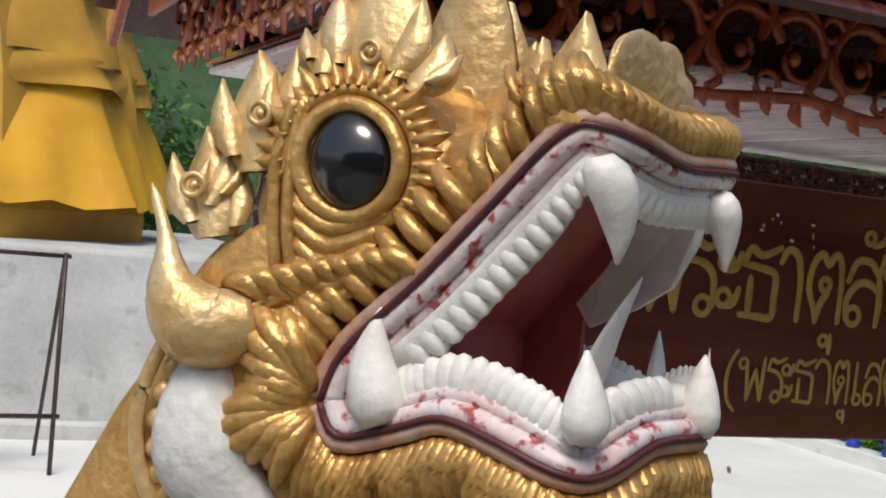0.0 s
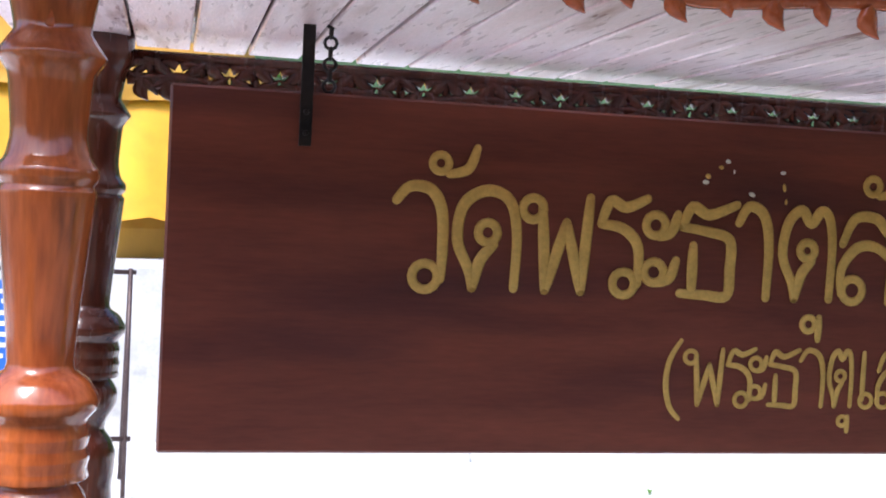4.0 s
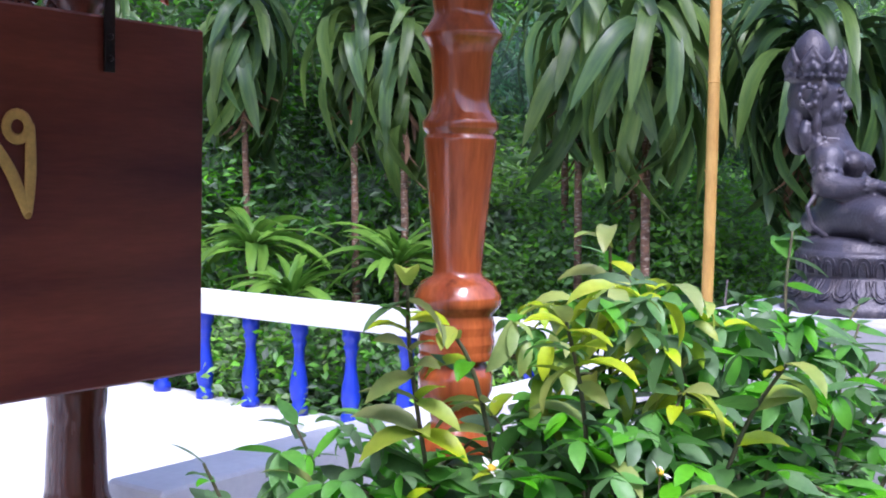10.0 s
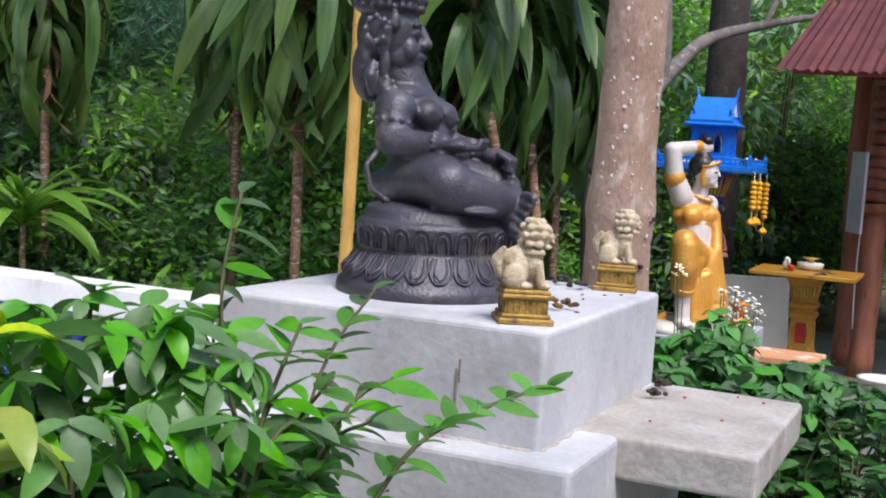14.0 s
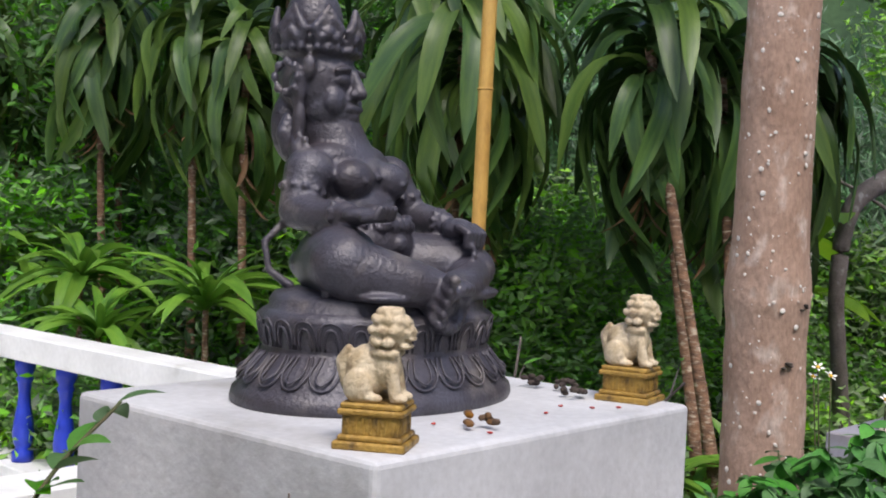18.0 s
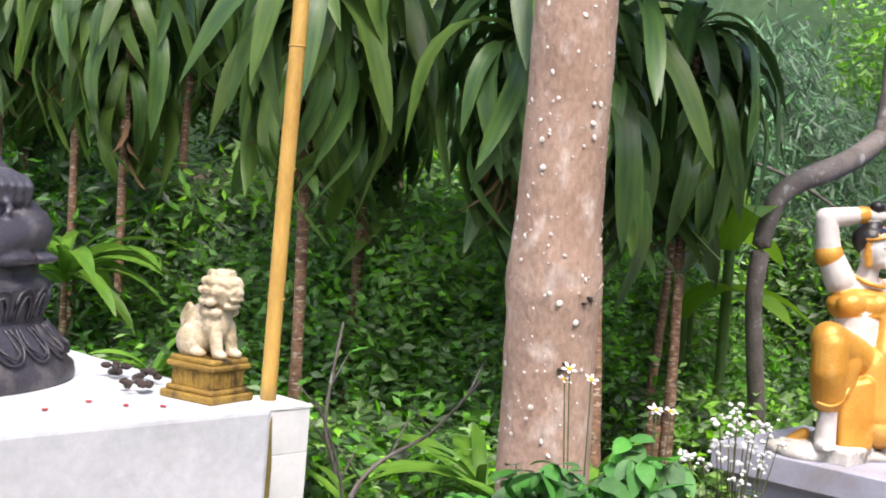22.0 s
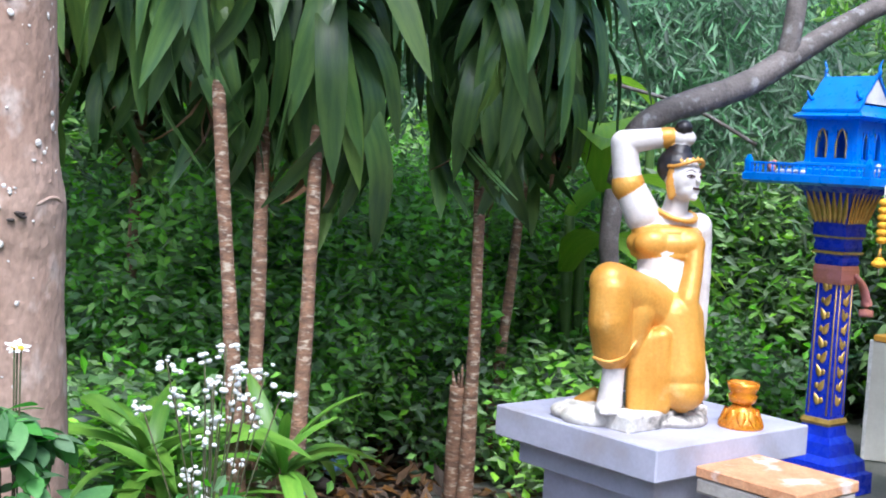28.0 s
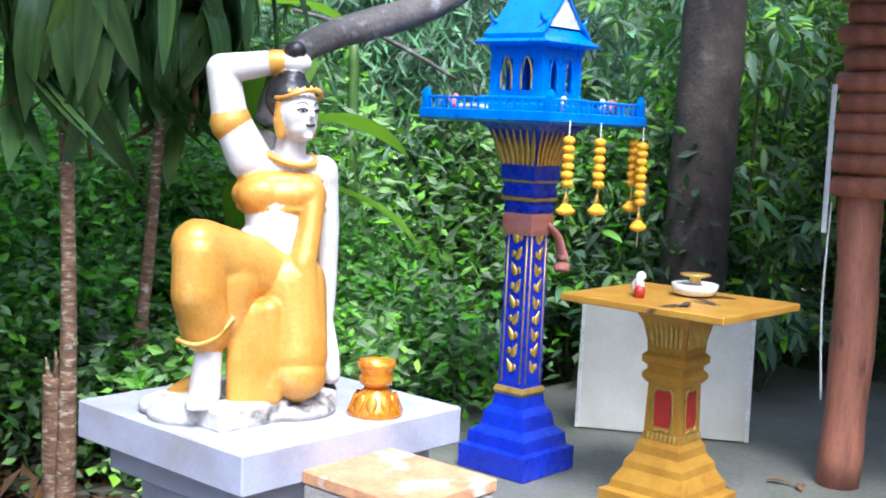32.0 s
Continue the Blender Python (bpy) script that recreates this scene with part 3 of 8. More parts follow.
def scatter_leaves(name, centres, per, spread, size, mat, rng, shape=0.45, droop=0.3, up=0.4):
    """Many small folded leaves round the centres, as one mesh."""
    n_ = len(centres) * per
    c = np.repeat(np.asarray(centres), per, axis=0) + rng.normal(size=(n_, 3)) * np.asarray(spread)
    d = rng.normal(size=(n_, 3))
    d[:, 2] = d[:, 2] * 0.5 - droop
    d /= np.linalg.norm(d, axis=1)[:, None]
    nn = rng.normal(size=(n_, 3)) * 0.6 + np.array([0, -0.3, 1.0 * up + 0.4])
    s = np.cross(d, nn)
    s /= np.linalg.norm(s, axis=1)[:, None] + 1e-9
    u = np.cross(s, d)
    L = size * rng.uniform(0.6, 1.4, n_)[:, None]
    W = L * shape
    v = np.stack([c, c + d * L * 0.45 + s * W * 0.5 + u * W * 0.15, c + d * L, c + d * L * 0.45 - s * W * 0.5 + u * W * 0.15], axis=1).reshape(-1, 3)
    i = np.arange(n_) * 4
    f = np.concatenate([np.stack([i, i + 1, i + 2], 1), np.stack([i, i + 2, i + 3], 1)])
    me = bpy.data.meshes.new(name)
    me.from_pydata(v.tolist(), [], f.tolist())
    me.materials.append(mat)
    me.update()
    return me

# ---- ground, terrace, walls ----
g = Mesh()
N = 90
xs = [-400, -120, -40, -15] + [(-8 + 0.35 * i) for i in range(N)] + [40, 120, 400]
ys = [-400, -120, -40, -15] + [(-6 + 0.3 * i) for i in range(70)] + [30, 120, 400]


def land(x, y):
    if -9 < x < 25 and -7 < y < 16:
        flat = 0.0 if (y < 1.2 or x < 7.6) else min(1, (y - 1.2) / 2) * min(1, (x - 7.6) / 0.8)
        return -0.10 + 0.05 * flat * noise.noise((x * 1.3, y * 1.3, 0)) + max(0, y - 6.5) * (0.22 if x > 7.8 else 0.0)
    return -0.10 + (max(0, min(y, 30) - 6.5) * 0.22 if y > 6.5 else 0)


grid = [[g.bm.verts.new((x, y, land(x, y))) for x in xs] for y in ys]
for j in range(len(ys) - 1):
    for i in range(len(xs) - 1):
        f = g.bm.faces.new((grid[j][i], grid[j][i + 1], grid[j + 1][i + 1], grid[j + 1][i]))
        f.smooth = True
solo("ground", g, M_GROUND, "dark damp soil with leaf litter under the trees", "ground", kind="structure")

solo("path", Mesh().box((20, 4.6, 0.06), (6.5, -1.25, -0.08), bevel=0.01).box((5.2, 2.6, 0.06), (12.4, 2.0, -0.084), bevel=0.01), M_PATH,
     "dark mossy concrete path beside the shrines", "path", kind="structure")
solo("terrace", Mesh().box((13.3, 7.8, 0.1), (0.55, 6.05, -0.035), bevel=0.01), M_TERRACE, "white painted concrete terrace floor with fallen leaves", "floor", kind="structure")

solo("wall_terrace_front", Mesh().box((3.41, 0.20, 0.775), (5.655, 2.985, 0.3875), bevel=0.008), M_WHITE, "low white painted terrace wall", "wall", kind="structure")
solo("wall_terrace_west", Mesh().box((6.2, 0.2, 0.775), (-2.4, 2.985, 0.3875), bevel=0.008), M_WHITE, "low white painted terrace wall", "wall", kind="structure")

# corner pillar of white tiles, each tile a piece
pil = thing("tiled_pillar", "white tiled corner pillar of the balustrade", "pillar", (7.465, 3.03, 0))
part("core", Mesh().box((0.19, 0.19, 0.76), (0, 0, 0.38), bevel=0.003), M_WHITE, pil)
tile = Mesh().box((0.192, 0.006, 0.150), (0, 0, 0), bevel=0.002).data("tile", M_WHITE)
for k in range(5):
    part("tile", tile, None, pil, m=pose(0, -0.098, 0.075 + 0.1525 * k))
    part("tile", tile, None, pil, m=pose(0.098, 0, 0.075 + 0.1525 * k, 0, 0, 90))
part("cap", Mesh().box((0.208, 0.208, 0.014), (0, 0, 0.767), bevel=0.003), M_WHITE, pil)
# the stained yellow panel of the wall beside it, worn ragged at its lower edge
pv, pf = [], []
for i_ in range(25):
    for k in range(17):
        u, v = i_ / 24, k / 16
        low = 0.16 + 0.12 * max(0.0, u - 0.55) / 0.45 + 0.025 * noise.noise((u * 9, 0, 0)) + 0.015 * noise.noise((u * 31, 2, 0))
        z = low + (0.752 - low) * v
        y = -0.012 - 0.014 * math.sin(math.pi * v) + 0.010 * noise.noise((u * 4, v * 4, 1)) + (0.02 if v in (0, 1) or u in (0, 1) else 0)
        pv.append((-0.62 + 0.62 * u, y, z))
for i_ in range(24):
    for k in range(16):
        a = i_ * 17 + k
        pf.append((a, a + 17, a + 18, a + 1))
solo("wall_stained_panel", sheet_mesh("wall_stained_panel", pv, pf, M_MOSSJAR), None, "mossy yellow stained panel at the end of the terrace wall", "wall", (7.366, 2.885, 0), kind="structure")

# balustrade: rail, curb, and blue balusters one by one
bal = thing("balustrade", "white topped balustrade with bright blue balusters", "balustrade", (7.21, 3.12, 0))
part("top_rail", Mesh().box((0.20, 6.9, 0.13), (0, 3.45, 0.735), bevel=0.008), M_WHITE, bal)
part("curb", Mesh().box((0.24, 6.9, 0.13), (0, 3.45, 0.065), bevel=0.008), M_WHITE, bal)
prof = [(0.055, 0), (0.055, 0.05), (0.036, 0.07), (0.048, 0.10), (0.056, 0.15), (0.050, 0.21), (0.034, 0.30), (0.030, 0.37), (0.036, 0.41), (0.046, 0.43), (0.036, 0.45), (0.052, 0.48), (0.052, 0.545)]
baluster = Mesh().lathe(prof, seg=14).data("baluster", M_BLUE)
for k in range(17):
    part("baluster", baluster, None, bal, "bright blue painted baluster", m=pose(0, 0.36 + 0.39 * k, 0.128))
bamboo = Mesh()
bamboo.tube(spline([(0, 0, 0), (0.005, 0.0, 0.9), (0.04, 0.02, 2.0), (0.075, 0.03, 3.2)], 8), 0.028, 12)
for z in (0.35, 0.80, 1.22, 1.7, 2.2, 2.7):
    bamboo.ring((0.012 * z, 0.005 * z, z), 0.0285, 0.004, seg=14)
solo("bamboo_pole", bamboo, M_POLE, "yellow painted bamboo pole standing on the pillar", "pole", (7.47, 3.05, 0.775))

# ---- stupa behind, draped in yellow ----
stu = thing("stupa", "whitewashed stupa base wrapped in yellow cloth", "stupa", (-0.2, 10.3, 0))
part("plinth", Mesh().box((6.2, 5.0, 1.22), (0, 0, 0.61), bevel=0.03, seg=2), M_OLDWALL, stu, "weathered whitewashed plinth")
part("foot_step", Mesh().box((6.4, 5.2, 0.12), (0, 0, 0.06), bevel=0.015), M_OLDWALL, stu)


def octagon(zr, at=(0, 0, 0)):
    return Mesh().lathe([(r, z) for r, z in zr], at, seg=8, smooth=False, twist=math.pi / 8)


part("core", octagon([(2.1, 1.22), (2.1, 1.42), (1.95, 2.3), (1.7, 3.1), (1.5, 3.9), (1.1, 5.0), (0.5, 6.5), (0.05, 9)]), M_CLOTHDARK, stu)


def drape(r0, r1, z0, z1, folds, depth, rng):
    m = Mesh()
    seg, rows = 8 * 12, 7
    rings = []
    for j in range(rows + 1):
        t = j / rows
        ring = []
        for k in range(seg):
            a = 2 * math.pi * k / seg
            edge = math.cos(math.pi / 8) / math.cos((a % (math.pi / 4)) - math.pi / 8)
            r = (r0 + (r1 - r0) * t) * edge * (1 + depth * math.sin(folds * a + 2 * t) * t * (1 - 0.3 * t)) + 0.02 * math.sin(5 * t + k * 0.7)
            ring.append(m.bm.verts.new((r * math.cos(a), r * math.sin(a), z0 + (z1 - z0) * t - 0.05 * t * math.sin(folds * a * 0.5) ** 2)))
        rings.append(ring)
    for p, q in zip(rings, rings[1:]):
        for k in range(seg):
            f = m.bm.faces.new((p[k], p[(k + 1) % seg], q[(k + 1) % seg], q[k]))
            f.smooth = True
    return m


part("cloth_skirt", drape(1.98, 2.38, 2.32, 1.50, 24, 0.02, random), M_CLOTH, stu, "bright yellow satin cloth skirt")
part("cloth_band", drape(2.0, 2.08, 2.52, 2.32, 8, 0.004, random), M_CLOTHDARK, stu, "ochre cloth band")
part("cloth_tier", drape(1.75, 2.02, 3.05, 2.52, 12, 0.006, random), M_CLOTHDARK, stu, "ochre cloth tier")
part("cloth_tier", drape(1.5, 1.82, 3.9, 3.08, 12, 0.008, random), M_CLOTHDARK, stu, "ochre cloth tier")

# notice on a steel stand, with unreadable writing as bars
note_ob = thing("notice_stand", "brown steel easel with a blue notice board", "notice board", (0.72, 6.75, 0.015), 4)
for sx in (-1.00, 0.14):
    part("leg", Mesh().tube([(sx, 0, 0), (sx, 0.10, 1.22)], 0.014, 6), M_STEEL, note_ob)
    part("brace", Mesh().tube([(sx, 0.50, 0), (sx, 0.11, 1.20)], 0.012, 6), M_STEEL, note_ob)
for z in (0.32, 1.2):
    part("crossbar", Mesh().tube([(-1.04, z * 0.085, z), (0.17, z * 0.085, z)], 0.014, 6), M_STEEL, note_ob)
panel = part("panel", Mesh().box((0.74, 0.014, 0.52), (-0.60, 0.04, 0.885), (-5, 0, 0), bevel=0.003), M_SIGNBLUE, note_ob, "blue notice panel")
for x, w, z in ((-0.60, 0.24, 1.085), (-0.66, 0.13, 1.035), (-0.55, 0.03, 1.035), (-0.47, 0.06, 1.035), (-0.72, 0.24, 0.975), (-0.42, 0.27, 0.975), (-0.74, 0.26, 0.92), (-0.41, 0.28, 0.92), (-0.76, 0.22, 0.865), (-0.46, 0.38, 0.865),
                (-0.82, 0.16, 0.81), (-0.49, 0.44, 0.81), (-0.70, 0.14, 0.755), (-0.54, 0.12, 0.755), (-0.40, 0.11, 0.755)):
    part("text_line", Mesh().box((w, 0.003, 0.024), (x, 0.031 + (z - 0.885) * 0.085, z), (-5, 0, 0), bevel=0), M_CHINA, panel)
solo("cement_planter", Mesh().lathe([(0.13, 0), (0.15, 0.02), (0.155, 0.5), (0.17, 0.52), (0.17, 0.56), (0.14, 0.56), (0.14, 0.50)], seg=20), M_PLASTER,
     "grey cement planter on the terrace", "planter", (0.96, 4.3, 0.015))

# ---- gate pavilion ----
pav = thing("gate_pavilion", "varnished teak gate pavilion with turned posts and carved eaves", "pavilion", (2.34, 2.49, 0))
ox, oy = -2.34, -2.49
post_prof = [(0.085, 0), (0.085, 0.35), (0.10, 0.37), (0.10, 0.41), (0.075, 0.44), (0.070, 0.60), (0.085, 0.68), (0.088, 0.75), (0.070, 0.79), (0.066, 0.90), (0.062, 0.96),
             (0.066, 0.985), (0.068, 1.03), (0.060, 1.055), (0.042, 1.08), (0.046, 1.10), (0.066, 1.135), (0.068, 1.165), (0.056, 1.185), (0.050, 1.195), (0.070, 1.195), (0.066, 1.21), (0.070, 1.225), (0.066, 1.24),
             (0.070, 1.255), (0.064, 1.275), (0.078, 1.29), (0.080, 1.305), (0.066, 1.33), (0.043, 1.345), (0.047, 1.40), (0.057, 1.50), (0.065, 1.575), (0.066, 1.585), (0.060, 1.592), (0.068, 1.602), (0.068, 1.615),
             (0.056, 1.63), (0.050, 1.66), (0.056, 1.74), (0.066, 1.755), (0.074, 1.765), (0.060, 1.785), (0.050, 1.80), (0.062, 1.86), (0.075, 1.88), (0.075, 1.95)]
post_prof = [q for i, p in enumerate(post_prof) for q in ([p] if i in (0, len(post_prof) - 1) else [tuple(p[k] + 0.14 * (o[k] - p[k]) for k in (0, 1)) for o in (post_prof[i - 1], post_prof[i + 1])])]
post_mesh = Mesh().lathe(post_prof, seg=28).data("post", M_TEAK)
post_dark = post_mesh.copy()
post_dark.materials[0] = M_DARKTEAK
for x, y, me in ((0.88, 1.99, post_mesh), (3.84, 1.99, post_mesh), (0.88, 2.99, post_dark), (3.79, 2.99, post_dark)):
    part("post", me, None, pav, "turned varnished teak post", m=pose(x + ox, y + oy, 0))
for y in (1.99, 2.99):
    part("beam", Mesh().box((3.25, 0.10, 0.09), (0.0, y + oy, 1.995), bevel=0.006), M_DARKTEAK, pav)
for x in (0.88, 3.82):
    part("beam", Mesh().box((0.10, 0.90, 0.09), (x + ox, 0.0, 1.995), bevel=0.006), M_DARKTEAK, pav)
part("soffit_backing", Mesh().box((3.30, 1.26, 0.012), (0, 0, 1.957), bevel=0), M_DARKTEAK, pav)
for k in range(26):
    part("soffit_board", Mesh().box((0.119, 1.26, 0.016), (-1.58 + 0.1265 * k, 0.0, 1.94 + 0.001 * (k % 3)), (0, 0, 0), bevel=0.003), M_SOFFIT, pav)


def fret(length, height, rng, step=0.15):
    """A run of carved scrollwork: rails, curling tendrils, leaves and drop points."""
    m = Mesh()
    m.tube([(0, 0, height), (length, 0, height)], 0.012, 6)
    m.tube(spline([(length * i / 24, 0, 0.045 + 0.012 * math.sin(i * 2.1)) for i in range(25)], 3), 0.013, 6)
    k = int(length / step)
    for i in range(k):
        x = step * (i + 0.5)
        s = 1 if i % 2 else -1
        r = height * 0.34
        pts = []
        for j in range(15):
            a = math.pi * (0.25 + j * 0.14)
            q = r * (1 - j * 0.048)
            pts.append((x + s * q * math.cos(a), 0, height * 0.55 + q * math.sin(a)))
        m.tube(pts, [0.013 - 0.0005 * j for j in range(15)], 6)
        m.ball((x + s * 0.01, 0, height * 0.52), (0.016, 0.012, 0.016), div=8)
        m.tube([(x + step / 2 + 0.3 * r * (1.3 - 0.07 * j) * math.cos(0.55 * j), 0, height * (0.28 if s > 0 else 0.78) + 0.3 * r * (1.3 - 0.07 * j) * math.sin(0.55 * j)) for j in range(12)], 0.008, 5)
        m.flame((x + s * 0.05, -0.004, height * 0.62), (x + s * 0.09, -0.004, height * 0.98), 0.03, 0.010)
        m.flame((x - s * 0.03, -0.004, height * 0.30), (x - s * 0.085, -0.004, height * 0.66), 0.028, 0.010)
        m.flame((x, -0.004, 0.045), (x + 0.02, -0.004, 0.0), 0.034, 0.010, bend=0.15)
        m.tube(spline([(x - s * 0.06, 0, 0.05), (x - s * 0.03, 0, height * 0.3), (x - s * 0.07, 0, height * 0.5), (x - s * 0.04, 0, height * 0.8), (x, 0, height)], 4), 0.010, 6)
        m.flame((x + step / 2, -0.004, 0.045), (x + step / 2 + 0.012, -0.004, 0.012), 0.028, 0.009)
    return m


part("carved_eave", fret(3.5, 0.25, random), M_FRET, pav, "orange varnished carved scrollwork eave", m=pose(-1.75, 1.86 + oy, 1.862))
part("carved_eave", fret(1.3, 0.21, random), M_FRET, pav, "orange varnished carved scrollwork eave", m=pose(-1.73, 3.1 + oy, 1.915, 0, 0, -90))
part("carved_eave", fret(1.3, 0.21, random), M_FRET, pav, "orange varnished carved scrollwork eave", m=pose(1.73, 3.1 + oy, 1.915, 0, 0, -90))
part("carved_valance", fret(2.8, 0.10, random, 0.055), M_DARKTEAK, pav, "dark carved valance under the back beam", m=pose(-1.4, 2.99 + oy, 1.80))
# corner brackets beside the posts
for x, s in ((0.88, 1), (3.84, -1)):
    br = Mesh()
    br.tube(spline([(0, 0, -0.16), (s * 0.02, 0, -0.06), (s * 0.10, 0, -0.02), (s * 0.22, 0, 0.0)], 5), 0.014, 6)
    br.flame((s * 0.03, 0, -0.07), (s * 0.10, 0, -0.09), 0.04, 0.01)
    part("bracket", br, M_FRET, pav, m=pose(x + ox, 1.95 + oy, 1.96))
# roof of shingles on battens over a gable frame
for s in (-1, 1):
    part("roof_deck", Mesh().box((3.7, 1.10, 0.025), (0, s * 0.42, 2.38), (-s * 38, 0, 0), bevel=0.003), M_DARKTEAK, pav)
for x in (-1.80, 1.80):
    gb = Mesh()
    for i in range(5):
        gb.box((0.018, 1.28 - 0.25 * i, 0.125), (x, 0, 2.12 + 0.13 * i), bevel=0.003)
    part("gable_boards", gb, M_GABLE, pav, "orange-brown gable planking")
    for s in (-1, 1):
        bb = Mesh().box((0.03, 1.16, 0.10), (x * 1.03, s * 0.44, 2.385), (-s * 38, 0, 0), bevel=0.006)
        for k in range(7):
            c, sn = math.cos(radians(38)), math.sin(radians(38))
            d = -0.48 + 0.16 * k
            bb.flame((x * 1.03, s * (0.44 + d * c), 2.385 - d * sn + 0.04), (x * 1.03, s * (0.44 + (d + 0.03) * c), 2.385 - d * sn + 0.12), 0.07, 0.015, face=(1, 0, 0))
        part("barge_board", bb, M_FRET, pav, "carved orange barge board")
shingle = Mesh().box((0.115, 0.15, 0.012), (0, 0, 0), bevel=0.003).data("shingle", M_SHINGLE)
for s in (-1, 1):
    for r in range(9):
        for k in range(16 if s > 0 else 32):
            w = 2.0 if s > 0 else 1.0
            d = -0.50 + 0.118 * r
            part("shingle", shingle, None, pav, m=pose(-1.80 + 0.117 * w * (k + 0.5 * (r % 2)), s * (0.42 + d * 0.788), 2.405 - d * 0.616, -s * (38 - 4) + 0, random.uniform(-1, 1), random.uniform(-1.5, 1.5)) @ Matrix.Diagonal((w, 1, 1, 1)))
part("ridge", Mesh().tube([(-1.88, 0, 2.74), (1.88, 0, 2.74)], 0.045, 8), M_SHINGLE, pav)

# ---- the hanging sign ----
sign = thing("hanging_sign", "long mahogany sign board with gold Thai lettering, hung on iron straps", "sign", (2.42, 2.6, 1.105))
part("board", Mesh().box((2.77, 0.035, 0.70), (0, 0.019, 0.35), bevel=0.005), M_SIGN, sign)
for x in (-1.13, -1.085, 0.93, 1.14):
    st = Mesh()
    if x in (-1.13, 1.14):
        st.box((0.024, 0.006, 0.33), (x, -0.006, 0.76), bevel=0.001)
        for z in (0.62, 0.66):
            st.ball((x, -0.010, z), 0.006, div=8)
    else:
        st.ring((x, 0.02, 0.715), 0.012, 0.0035, (90, 0, 0), seg=10)
    hang = part("hanger", st, M_IRON, sign, "black iron hanger")
    if x not in (-1.13, 1.14):
        for k in range(1, 11):
            part("chain_link", Mesh().ring((x, 0.02, 0.715 + 0.021 * k), 0.012, 0.0035, (90, 0, 90 * (k % 2)), seg=10), M_IRON, hang)

